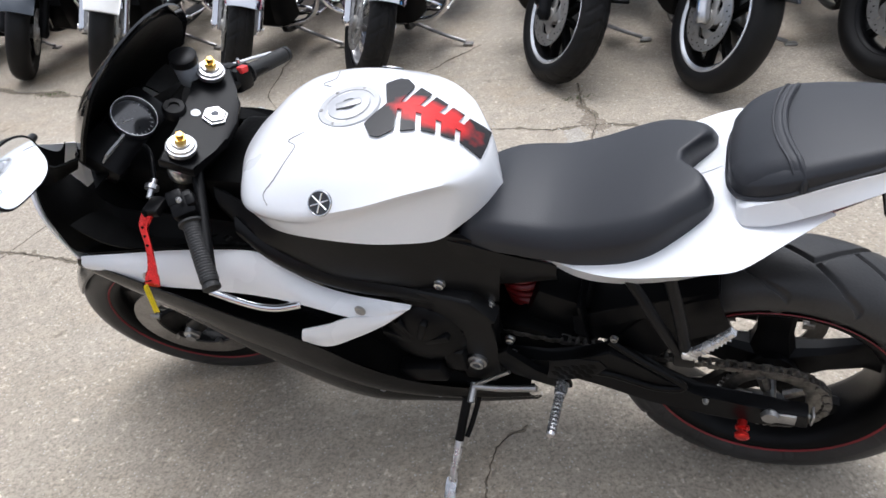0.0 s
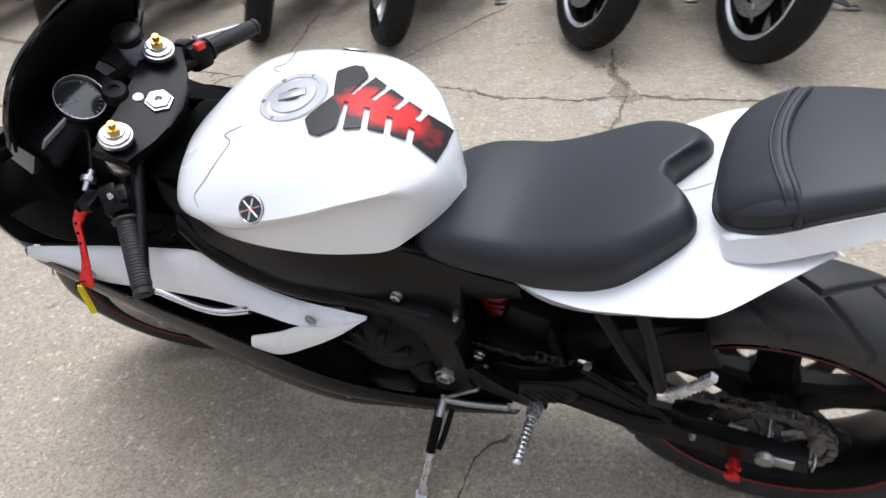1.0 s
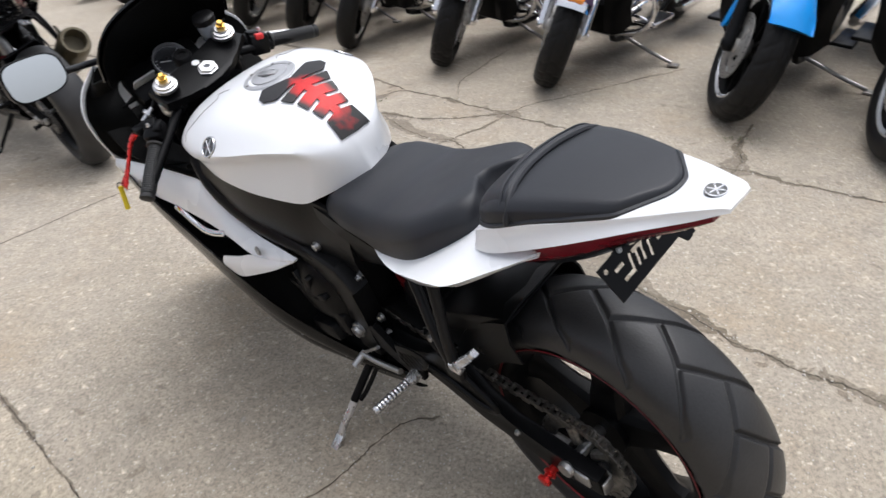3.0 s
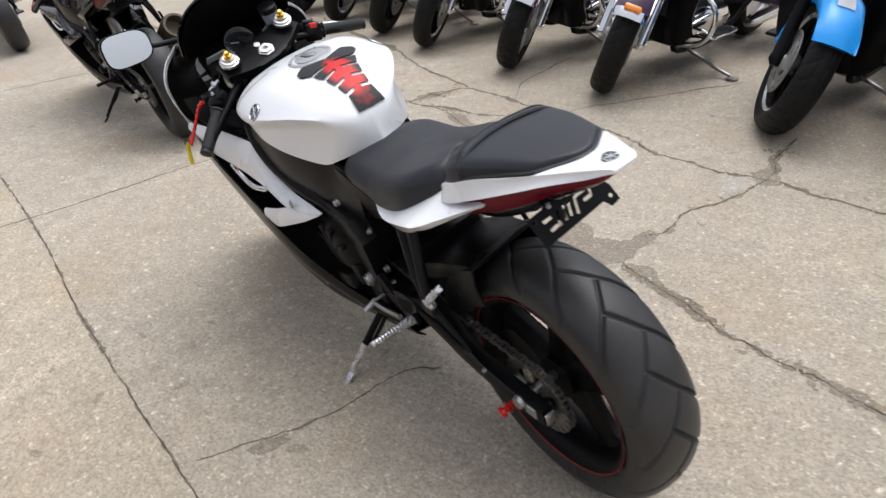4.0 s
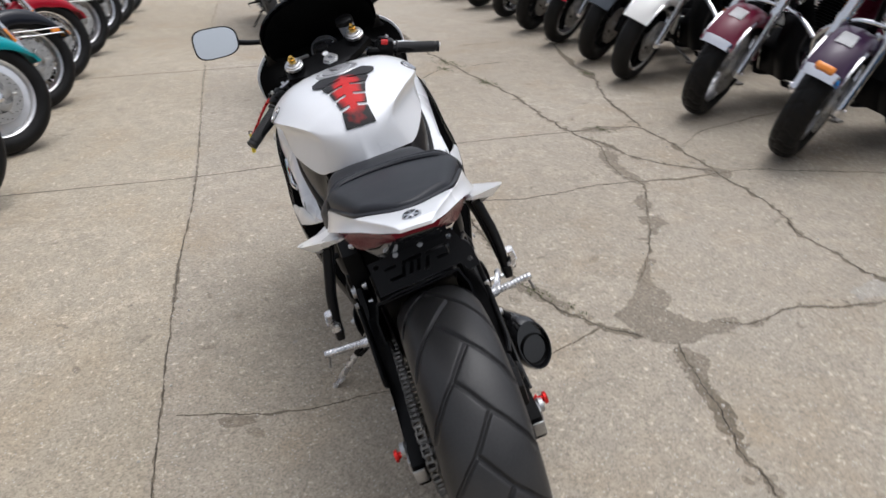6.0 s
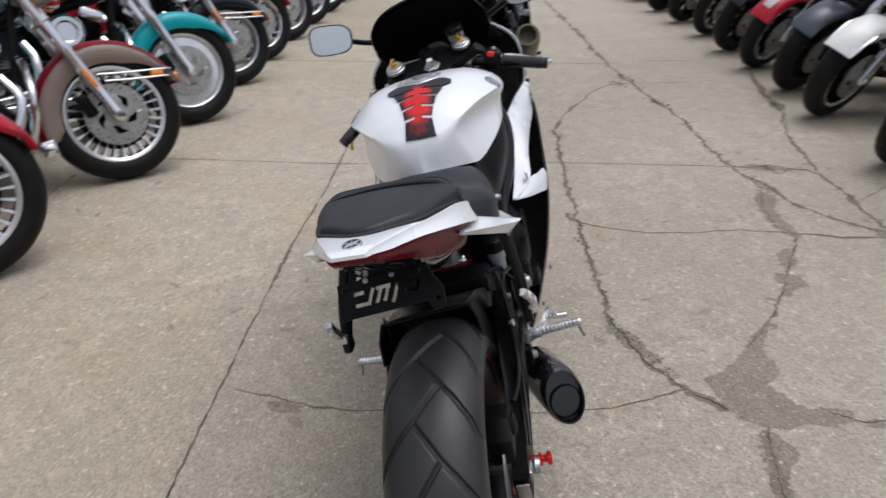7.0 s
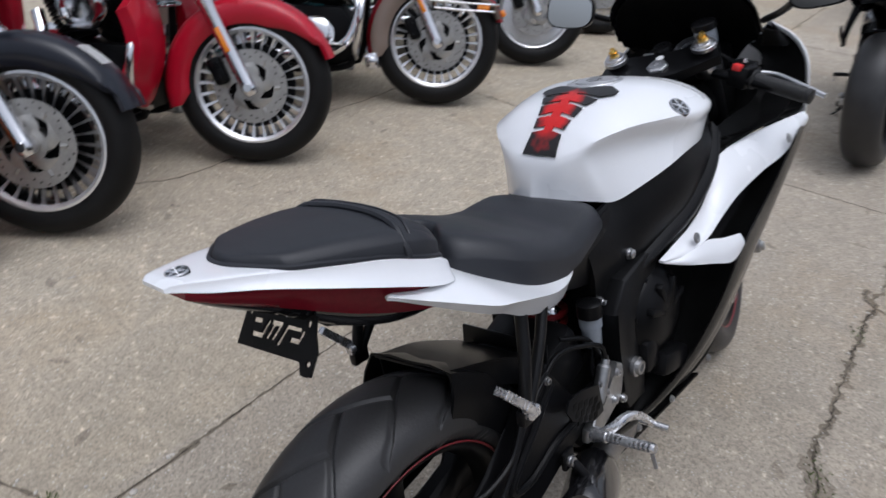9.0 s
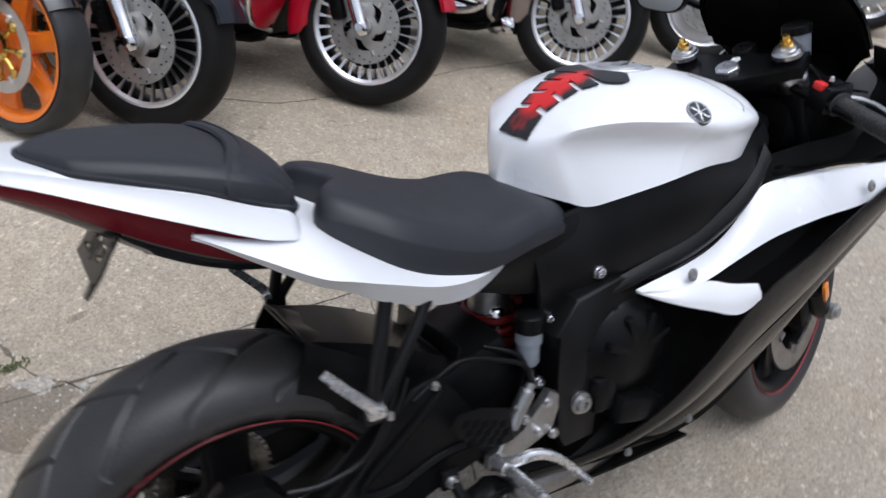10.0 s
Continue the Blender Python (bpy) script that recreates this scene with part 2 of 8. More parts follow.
# ---------------------------------------------------------------- shaping helpers
def part(name, bm, mat, parent, label="", xf=None, warp=None, smooth=40, sub=0):
    """One mesh object under a thing or a part."""
    if xf is not None:
        bmesh.ops.transform(bm, matrix=xf, verts=bm.verts)
    if warp:
        for v in bm.verts:
            v.co = warp(v.co)
    bmesh.ops.recalc_face_normals(bm, faces=bm.faces)
    me = bpy.data.meshes.new(name)
    if smooth:
        for f in bm.faces:
            f.smooth = True
        lim = radians(smooth)
        for e in bm.edges:
            if len(e.link_faces) == 2 and e.calc_face_angle(0) > lim:
                e.smooth = False
    bm.to_mesh(me)
    bm.free()
    me.materials.append(mat)
    ob = new(name, me)
    ob.parent = parent
    if sub:
        md = ob.modifiers.new("round", "SUBSURF")
        md.levels = md.render_levels = sub
    if label:
        tagged(ob, label)
    return ob


def twin(ob, mat=None, m=None, name=None):
    """Another object on the same mesh, under the same parent, with its own material where given."""
    o = ob.copy()
    scene.collection.objects.link(o)
    if name:
        o.name = name
    if m is not None:
        o.matrix_basis = m
    if mat:
        o.material_slots[0].link = "OBJECT"
        o.material_slots[0].material = mat
    return o


def B():
    return bmesh.new()


def curve_pts(pts, n):
    """n + 1 points along a smooth line through pts."""
    P = [Vector(p) for p in pts]
    if len(P) == 2:
        return [P[0].lerp(P[1], i / n) for i in range(n + 1)]
    P = [P[0] * 2 - P[1]] + P + [P[-1] * 2 - P[-2]]
    lens = [0.0]
    for a, b in zip(P[1:-2], P[2:-1]):
        lens.append(lens[-1] + max(1e-6, (b - a).length))
    out = []
    for i in range(n + 1):
        s = lens[-1] * i / n
        k = min(len(lens) - 2, max(0, sum(1 for l in lens if l <= s) - 1))
        u = (s - lens[k]) / (lens[k + 1] - lens[k])
        a, b, c, d = P[k:k + 4]
        out.append(0.5 * ((2 * b) + (c - a) * u + (2 * a - 5 * b + 4 * c - d) * u * u + (3 * b - a - 3 * c + d) * u ** 3))
    return out


def loft(bm, rings, closed=True, cap=True):
    vs = [[bm.verts.new(p) for p in r] for r in rings]
    n = len(vs[0])
    for a, b in zip(vs, vs[1:]):
        for i in range(n if closed else n - 1):
            j = (i + 1) % n
            bm.faces.new((a[i], a[j], b[j], b[i]))
    if cap and closed:
        bm.faces.new(vs[0])
        bm.faces.new(vs[-1])
    return vs


def frame_of(d):
    d = Vector(d).normalized()
    a = Vector((0, 0, 1)) if abs(d.z) < 0.9 else Vector((1, 0, 0))
    x = d.cross(a).normalized()
    return x, d.cross(x)


def cyl(bm, p0, p1, r0, r1=None, n=16):
    p0, p1 = Vector(p0), Vector(p1)
    x, y = frame_of(p1 - p0)
    r1 = r0 if r1 is None else r1
    ang = [2 * math.pi * i / n for i in range(n)]
    loft(bm, [[p + (x * math.cos(a) + y * math.sin(a)) * r for a in ang] for p, r in ((p0, r0), (p1, r1))])


def spool(bm, p0, p1, prof, n=20, cap=True):
    """Turned part from p0 to p1: prof holds (part of the way, radius)."""
    p0, p1 = Vector(p0), Vector(p1)
    x, y = frame_of(p1 - p0)
    ang = [2 * math.pi * i / n for i in range(n)]
    loft(bm, [[p0.lerp(p1, t) + (x * math.cos(a) + y * math.sin(a)) * r for a in ang] for t, r in prof], True, cap)


def tube(bm, pts, r, n=10, steps=16, r1=None):
    P = curve_pts(pts, steps)
    rings = []
    x = None
    for i, p in enumerate(P):
        d = (P[min(i + 1, len(P) - 1)] - P[max(i - 1, 0)]).normalized()
        if x is None:
            x, y = frame_of(d)
        else:
            x = (x - d * x.dot(d)).normalized()
            y = d.cross(x)
        rr = r if r1 is None else r + (r1 - r) * i / steps
        rings.append([p + (x * math.cos(a) + y * math.sin(a)) * rr for a in (2 * math.pi * k / n for k in range(n))])
    loft(bm, rings)


def box(bm, c, s, rot=None, bev=0.0):
    m = Matrix.Translation(c) @ (rot if rot is not None else Matrix()) @ Matrix.Diagonal((*s, 1))
    r = bmesh.ops.create_cube(bm, size=1, matrix=m)
    if bev:
        es = list({e for v in r["verts"] for e in v.link_edges})
        bmesh.ops.bevel(bm, geom=es, offset=bev, segments=2, affect="EDGES", profile=0.5)


def prism(bm, poly, y0, y1, bev=0.0, holes=None):
    """A plate with the outline poly in x and z, from y0 to y1."""
    a = [bm.verts.new((x, y0, z)) for x, z in poly]
    b = [bm.verts.new((x, y1, z)) for x, z in poly]
    f0, f1 = bm.faces.new(a), bm.faces.new(b[::-1])
    n = len(poly)
    for i in range(n):
        bm.faces.new((a[i], b[i], b[(i + 1) % n], a[(i + 1) % n]))
    if bev:
        es = list({e for f in (f0, f1) for e in f.edges})
        bmesh.ops.bevel(bm, geom=es, offset=bev, segments=2, affect="EDGES", profile=0.5)


def strip(bm, A, C, nu=24, nv=8, bulge=(0, 0, 0), thick=0.004, shape=1.0):
    """A shell between the lines A and C, bowed by bulge in the middle."""
    a, c, bu = curve_pts(A, nu), curve_pts(C, nu), Vector(bulge)
    g = []
    for i in range(nu + 1):
        row = []
        for j in range(nv + 1):
            t = j / nv
            row.append(bm.verts.new(a[i].lerp(c[i], t) + bu * (math.sin(math.pi * t) ** shape)))
        g.append(row)
    fs = [bm.faces.new((g[i][j], g[i + 1][j], g[i + 1][j + 1], g[i][j + 1])) for i in range(nu) for j in range(nv)]
    bmesh.ops.recalc_face_normals(bm, faces=fs)
    if thick:
        bmesh.ops.solidify(bm, geom=fs, thickness=thick)


def lathe(bm, prof, n, centre, closed=False, dent=None):
    """Turned about the line along y through centre: prof holds (radius, y)."""
    cx, cy, cz = centre
    rings = []
    for k in range(n):
        a = 2 * math.pi * k / n
        rings.append([(cx + math.cos(a) * r, cy + y, cz + math.sin(a) * r) for r, y in prof])
    vs = [[bm.verts.new(p) for p in r] for r in rings]
    m = len(prof)
    for k in range(n):
        a, b = vs[k], vs[(k + 1) % n]
        for i in range(m if closed else m - 1):
            j = (i + 1) % m
            bm.faces.new((a[i], a[j], b[j], b[i]))
    return vs


def loft_smooth(bm, rings, n):
    """A body through the given sections, with smooth lines from end to end and edges kept crisp."""
    lines = [curve_pts([r[i] for r in rings], n) for i in range(len(rings[0]))]
    loft(bm, [[l[k] for l in lines] for k in range(n + 1)])


def bend(a, b, c, d, u):
    return 0.5 * ((2 * b) + (c - a) * u + (2 * a - 5 * b + 4 * c - d) * u * u + (3 * b - a - 3 * c + d) * u ** 3)


def ease_line(pts, k):
    """Smooth line through pts with k steps in each stretch."""
    P = [Vector(p) for p in pts]
    P = [P[0] * 2 - P[1]] + P + [P[-1] * 2 - P[-2]]
    out = []
    for i in range(1, len(P) - 2):
        out += [bend(P[i - 1], P[i], P[i + 1], P[i + 2], j / k) for j in range(k)]
    return out + [P[-2].copy()]


def quilt(bm, lines, ku=5, kv=4, crisp=True, thick=0.0):
    """A skin over several lines that run side by side, smooth along them, with a fold or a curve at each one."""
    L = [ease_line(l, ku) for l in lines]
    rows = []
    for i in range(len(L[0])):
        across = [l[i] for l in L]
        if crisp:
            row = [a.lerp(b, j / kv) for a, b in zip(across, across[1:]) for j in range(kv)] + [across[-1]]
        else:
            row = ease_line(across, kv)
        rows.append([bm.verts.new(p) for p in row])
    fs = [bm.faces.new((a[j], a[j + 1], b[j + 1], b[j])) for a, b in zip(rows, rows[1:]) for j in range(len(a) - 1)]
    if thick:
        bmesh.ops.recalc_face_normals(bm, faces=fs)
        bmesh.ops.solidify(bm, geom=fs, thickness=thick)


def sect(x, zt, w, zw, wb, zb, n=9, flat=2.4, drop=None):
    """Closed body section across the machine: crowned top, widest at zw, tucked in to wb at the foot."""
    half = []
    for i in range(n):
        t = i / (n - 1) * math.pi / 2
        half.append((w * math.sin(t) ** (2 / flat), zw + (zt - zw) * math.cos(t) ** (2 / flat)))
    for i in (1, 2, 3):
        t = i / 3
        half.append((w + (wb - w) * t ** 1.4, zw + (zb - zw) * t))
    right = [(x, y, z) for y, z in half]
    left = [(x, -y, z) for y, z in half[1:]][::-1]
    return right + left


def mirrored(pts, s):
    return [(x, y * s, z) for x, y, z in pts]


def arc_plate(bm, r0, r1, a0, a1, y0, y1, centre, n=24, dome=0.0):
    """A curved guard round a wheel, crowned by dome."""
    cx, cy, cz = centre
    rings = []
    for k in range(n + 1):
        a = radians(a0 + (a1 - a0) * k / n)
        ring = []
        for t in (0, 0.15, 0.35, 0.5, 0.65, 0.85, 1):
            rr = r1 - dome * (2 * t - 1) ** 2
            ring.append((cx + math.cos(a) * rr, cy + y0 + (y1 - y0) * t, cz + math.sin(a) * rr))
        for t in (1, 0.85, 0.65, 0.5, 0.35, 0.15, 0):
            rr = r0 - dome * (2 * t - 1) ** 2
            ring.append((cx + math.cos(a) * rr, cy + y0 + (y1 - y0) * t, cz + math.sin(a) * rr))
        rings.append(ring)
    loft(bm, rings)

# ---------------------------------------------------------------- ground
GX = [-400, -60, -14, -10] + [-9 + 0.35 * i for i in range(34)] + [3.6, 6, 12, 60, 400]
GY = [-400, -60, -12, -6] + [-3 + 0.35 * i for i in range(30)] + [8.5, 12, 30, 60, 400]


def swell(x, y):
    """Gentle rise and fall of the slab at one corner of the sheet."""
    near = -9 < x < 3 and -3 < y < 7.2
    return 0.006 * (noise.noise((x * 0.7, y * 0.7, 3.1)) if near else 0) - 0.004


def lie(x, y):
    """Height of the sheet at any spot."""
    i = min(len(GX) - 2, max(0, sum(1 for g in GX if g <= x) - 1))
    j = min(len(GY) - 2, max(0, sum(1 for g in GY if g <= y) - 1))
    u, v = (x - GX[i]) / (GX[i + 1] - GX[i]), (y - GY[j]) / (GY[j + 1] - GY[j])
    return (swell(GX[i], GY[j]) * (1 - u) + swell(GX[i + 1], GY[j]) * u) * (1 - v) + (swell(GX[i], GY[j + 1]) * (1 - u) + swell(GX[i + 1], GY[j + 1]) * u) * v


def ground_sheet():
    bm = B()
    g = [[bm.verts.new((x, y, swell(x, y))) for y in GY] for x in GX]
    for i in range(len(GX) - 1):
        for j in range(len(GY) - 1):
            bm.faces.new((g[i][j], g[i + 1][j], g[i + 1][j + 1], g[i][j + 1]))
    ob = part("ground", bm, CONCRETE, None, "weathered grey-tan concrete lot, cracked and stained, with exposed grit")
    return tagged(ob, category="pavement", kind="structure")


ground = ground_sheet()


def jag(p, seed, rough):
    """Sideways wander of a break at three scales."""
    return rough * (1.3 * noise.noise((p.x * 4, p.y * 4, seed)) + 0.55 * noise.noise((p.x * 13, p.y * 13, seed + 4)) + 0.35 * noise.noise((p.x * 41, p.y * 41, seed + 8)) + 0.3 * noise.noise((p.x * 95, p.y * 95, seed + 12)))


def crack(name, pts, width, rough, mat, seed, label, lift=0.0016, fat=1.0, gap=False):
    """An uneven dirt-filled break in the slab, with lips that wander, swell and close up."""
    rnd = random.Random(seed)
    P = [(x, y, 0) for x, y in pts]
    total = sum((Vector(b) - Vector(a)).length for a, b in zip(P, P[1:]))
    n = max(8, int(total / 0.011))
    line = curve_pts(P, n)
    bm = B()
    prev = None
    for i, p in enumerate(line):
        d = (line[min(i + 1, n)] - line[max(i - 1, 0)]).normalized()
        side = Vector((-d.y, d.x, 0))
        big = max(0, noise.noise((p.x * 3.1, p.y * 3.1, seed + 2)) - 0.05) * 2.6 * fat
        w0, w1 = (width * max(0.1, 0.34 + big + 0.95 * noise.noise((p.x * 26, p.y * 26, seed + k)) + rnd.uniform(-0.18, 0.22)) for k in (20, 40))
        if gap:
            w0 = w1 = width * max(0.0, 0.45 + 1.1 * noise.noise((p.x * 9, p.y * 9, seed + 60)) + rnd.uniform(-0.25, 0.25))
        if i in (0, n):
            w0, w1 = w0 * 0.2, w1 * 0.2
        c = p + side * jag(p, seed, rough)
        z = lie(c.x, c.y) + lift
        row = [bm.verts.new((c.x + side.x * w, c.y + side.y * w, z - h)) for w, h in ((-w0 * 0.5, 0.0008), (-w0 * 0.12, 0.0), (w1 * 0.15, 0.0), (w1 * 0.5, 0.0008))]
        if prev:
            for k in range(3):
                bm.faces.new((prev[k], prev[k + 1], row[k + 1], row[k]))
        prev = row
    return tagged(part(name, bm, mat, ground), label)


CRACKS = {
    "a": ([(-9.5, 5.6), (-5.6, 4.42), (-4.45, 4.05), (-3.92, 3.89), (-3.45, 3.76), (-3.03, 3.68), (-2.67, 3.59), (-2.23, 3.5), (-1.79, 3.35), (-1.47, 3.25), (-1.37, 3.29), (-1.33, 3.44), (-1.23, 3.57)], 0.044),
    "b": ([(-1.23, 3.57), (-1.12, 3.58), (-0.88, 3.5), (-0.69, 3.42), (-0.51, 3.35), (-0.42, 3.31), (-0.26, 3.25), (0.01, 3.12), (0.18, 3.0), (0.31, 2.95), (0.5, 2.9), (0.69, 2.89), (0.88, 2.8), (1.11, 2.74), (2.6, 2.3)], 0.036),
    "c": ([(-3.7, 5.1), (-3.36, 4.89), (-2.65, 4.47), (-2.22, 4.25), (-1.79, 3.93), (-1.41, 3.73), (-1.2, 3.6)], 0.034),
    "d": ([(-1.4, 3.26), (-1.27, 3.21), (-1.06, 3.2), (-0.84, 3.18), (-0.68, 3.22), (-0.58, 3.28), (-0.44, 3.33)], 0.032),
    "e": ([(-2.3, 2.62), (-2.62, 2.86), (-3.03, 3.24), (-3.23, 3.49), (-3.26, 3.7)], 0.022),
    "f": ([(-1.1, 2.12), (-0.99, 2.13), (-0.85, 2.27), (-0.79, 2.37), (-0.75, 2.52), (-0.7, 2.74), (-0.6, 2.95), (-0.52, 3.13), (-0.44, 3.33), (-0.36, 3.52), (-0.25, 3.62), (0.05, 3.95), (0.3, 4.22)], 0.015),
    "g": ([(0.06, 2.19), (-0.01, 2.29), (-0.06, 2.34), (-0.13, 2.45), (-0.21, 2.56), (-0.31, 2.64), (-0.44, 2.79), (-0.58, 2.93), (-0.71, 2.94), (-0.89, 3.01), (-1.06, 3.14), (-1.27, 3.21)], 0.024),
    "h": ([(-2.3, 2.62), (-1.73, 2.4), (-1.42, 2.28), (-1.15, 2.18), (-0.79, 2.05), (-0.56, 1.97), (-0.34, 1.89), (-0.2, 1.85), (-0.11, 1.85), (0.01, 1.86), (0.11, 1.88), (0.2, 1.9), (0.3, 1.94)], 0.038),
    "i": ([(0.12, 1.36), (0.16, 1.45), (0.19, 1.64), (0.19, 1.73), (0.19, 1.88)], 0.010),
    "j": ([(0.4, 2.19), (0.46, 2.28), (0.48, 2.44), (0.56, 2.6), (0.64, 2.76), (0.68, 2.88), (0.69, 2.99), (0.67, 3.12), (0.69, 3.27), (0.71, 3.4)], 0.026),
    "k": ([(0.4, 1.99), (0.53, 1.9), (0.65, 1.83), (0.75, 1.76), (0.86, 1.72), (0.95, 1.67), (1.06, 1.63), (1.23, 1.56), (1.6, 1.4), (2.5, 1.1)], 0.034),
    "l": ([(-0.2, 0.62), (-0.08, 0.8), (-0.04, 0.88), (0.01, 0.99), (0.04, 1.09), (0.07, 1.16), (0.14, 1.22)], 0.012),
    "m": ([(-0.6, -0.75), (-0.74, -0.66), (-0.87, -0.51), (-1.1, -0.4), (-1.21, -0.36), (-1.79, -0.26), (-2.31, -0.1)], 0.014),
    "n": ([(-0.81, 3.5), (-0.91, 3.76), (-0.92, 3.97), (-0.9, 4.22), (-0.88, 4.49)], 0.013),
    "o": ([(-3.96, 4.26), (-3.9, 4.45), (-3.84, 4.66)], 0.012),
    "q": ([(-3.2, 3.85), (-3.17, 3.98), (-3.13, 4.11)], 0.010),
    "p": ([(0.58, -0.1), (0.55, 0.06), (0.55, 0.15), (0.55, 0.24), (0.53, 0.32), (0.5, 0.39)], 0.014),
}
for k, (pts, w) in CRACKS.items():
    crack("crack", pts, w * 1.22 if w > 0.03 else w, 0.010 + w * 0.3, CRACK_DIRT, 7 + ord(k), "jagged dirt-filled crack in the concrete")
    crack("crack_gap", pts, w * 0.24, 0.010 + w * 0.3, CRACK_GAP, 7 + ord(k), "narrow dark gap in the crack", 0.0024, gap=True)
JOINTS = [
    ([(-9.5, 3.83), (-7.1, 2.95), (-4.43, 2.02), (-2.05, 1.235), (-1.224, 0.924), (-0.603, 0.707), (-0.066, 0.531), (0.15, 0.46), (0.33, 0.405), (0.5, 0.35), (2.6, -0.4)], 0.017),
    ([(-3.0, -1.0), (-2.41, 0.42), (-2.24, 0.82), (-2.06, 1.24), (-1.95, 1.62), (-1.86, 2.0), (-1.58, 2.78), (-1.37, 3.28)], 0.012),
    ([(-5.4, 0.1), (-4.6, 2.07), (-3.9, 4.0)], 0.012),
]
for i, (pts, w) in enumerate(JOINTS):
    crack("slab_joint", pts, w, 0.004, CRACK_DIRT, 60 + i, "straight dirt-filled joint between concrete slabs", fat=0.4)
    crack("joint_gap", pts, w * 0.36, 0.004, CRACK_GAP, 60 + i, "narrow dark gap in the joint", 0.0024, gap=True)


def ragged(bm, outline, seed, rag, lift, steps=0.008):
    """A flat flake with a torn outline, lying on the slab."""
    edge = []
    for (ax, ay), (bx, by) in zip(outline, outline[1:] + outline[:1]):
        n = max(2, int(math.hypot(bx - ax, by - ay) / steps))
        edge += [Vector((ax + (bx - ax) * i / n, ay + (by - ay) * i / n, 0)) for i in range(n)]
    ring = []
    for p in edge:
        q = p.copy()
        for f, k in ((14, 1.0), (45, 0.6), (120, 0.3)):
            q.x += rag * k * noise.noise((p.x * f, p.y * f, seed))
            q.y += rag * k * noise.noise((p.x * f, p.y * f, seed + 9))
        ring.append(bm.verts.new((q.x, q.y, lie(q.x, q.y) + lift)))
    return bm.faces.new(ring)


def patch(pts, seed, mat=PATCH, words="dark mortar patch filling broken concrete", lift=0.0014):
    """A fill of dark mortar with a ragged outline."""
    bm = B()
    ragged(bm, pts, seed, 0.02, lift)
    bmesh.ops.triangulate(bm, faces=list(bm.faces))
    tagged(part("patch", bm, mat, ground), words)


patch([(0.17, 1.95), (0.12, 2.06), (0.09, 2.13), (0.04, 2.2), (0.05, 2.24), (0.11, 2.22), (0.17, 2.22), (0.21, 2.18), (0.24, 2.12), (0.31, 2.13), (0.36, 2.15), (0.38, 2.23), (0.41, 2.27), (0.45, 2.24), (0.43, 2.15), (0.41, 2.06), (0.4, 1.99), (0.37, 1.96), (0.3, 1.93), (0.23, 1.94)], 3)
patch([(-0.06, 2.35), (-0.03, 2.36), (0.02, 2.3), (0.07, 2.22), (0.04, 2.19), (-0.01, 2.27)], 13)
patch([(-0.34, 2.62), (-0.3, 2.69), (-0.21, 2.66), (-0.17, 2.54), (-0.22, 2.55)], 14)
patch([(-0.48, 2.75), (-0.5, 2.83), (-0.38, 2.77), (-0.33, 2.68), (-0.38, 2.68)], 15)
patch([(0.65, 2.81), (0.62, 2.92), (0.66, 3.0), (0.71, 2.98), (0.75, 2.85), (0.69, 2.79)], 4)
patch([(0.53, 2.72), (0.55, 2.86), (0.6, 2.88), (0.63, 2.8), (0.59, 2.68)], 16, PALE_PATCH, "pale worn mortar beside the crack")
patch([(-0.56, 3.3), (-0.5, 3.37), (-0.4, 3.38), (-0.36, 3.3), (-0.44, 3.26)], 6)
patch([(-0.2, 1.83), (-0.12, 1.89), (0.02, 1.9), (0.06, 1.87), (-0.06, 1.82)], 7)
patch([(-1.38, 3.25), (-1.4, 3.36), (-1.3, 3.5), (-1.24, 3.5), (-1.29, 3.34)], 8)
patch([(-1.08, 3.13), (-0.9, 2.99), (-0.74, 2.92), (-0.6, 2.9), (-0.56, 2.96), (-0.72, 3.0), (-0.86, 3.06), (-0.98, 3.16)], 5)
patch([(0.48, 2.02), (0.41, 1.98), (0.52, 1.88), (0.56, 1.9)], 17)
patch([(0.98, 1.68), (1.1, 1.61), (1.26, 1.52), (1.3, 1.57), (1.12, 1.65)], 18)
patch([(0.72, 0.24), (0.63, 0.25), (0.56, 0.27), (0.5, 0.36), (0.53, 0.4), (0.6, 0.42), (0.68, 0.45), (0.74, 0.38)], 9)
patch([(0.595, 0.25), (0.56, 0.26), (0.535, 0.30), (0.545, 0.345), (0.585, 0.33)], 10, PALE_PATCH, "pale patch of newer mortar", 0.0022)
patch([(0.64, 0.20), (0.62, 0.235), (0.645, 0.25), (0.675, 0.225)], 19, PALE_PATCH, "pale patch of newer mortar", 0.0022)
patch([(-0.111, 0.712), (-0.104, 0.765), (-0.077, 0.81), (-0.037, 0.795), (-0.049, 0.75), (-0.077, 0.718)], 21, words="dirt-dark worn patch beside the crack")
patch([(0.40, 0.55), (0.375, 0.545), (0.365, 0.57), (0.39, 0.58)], 11)


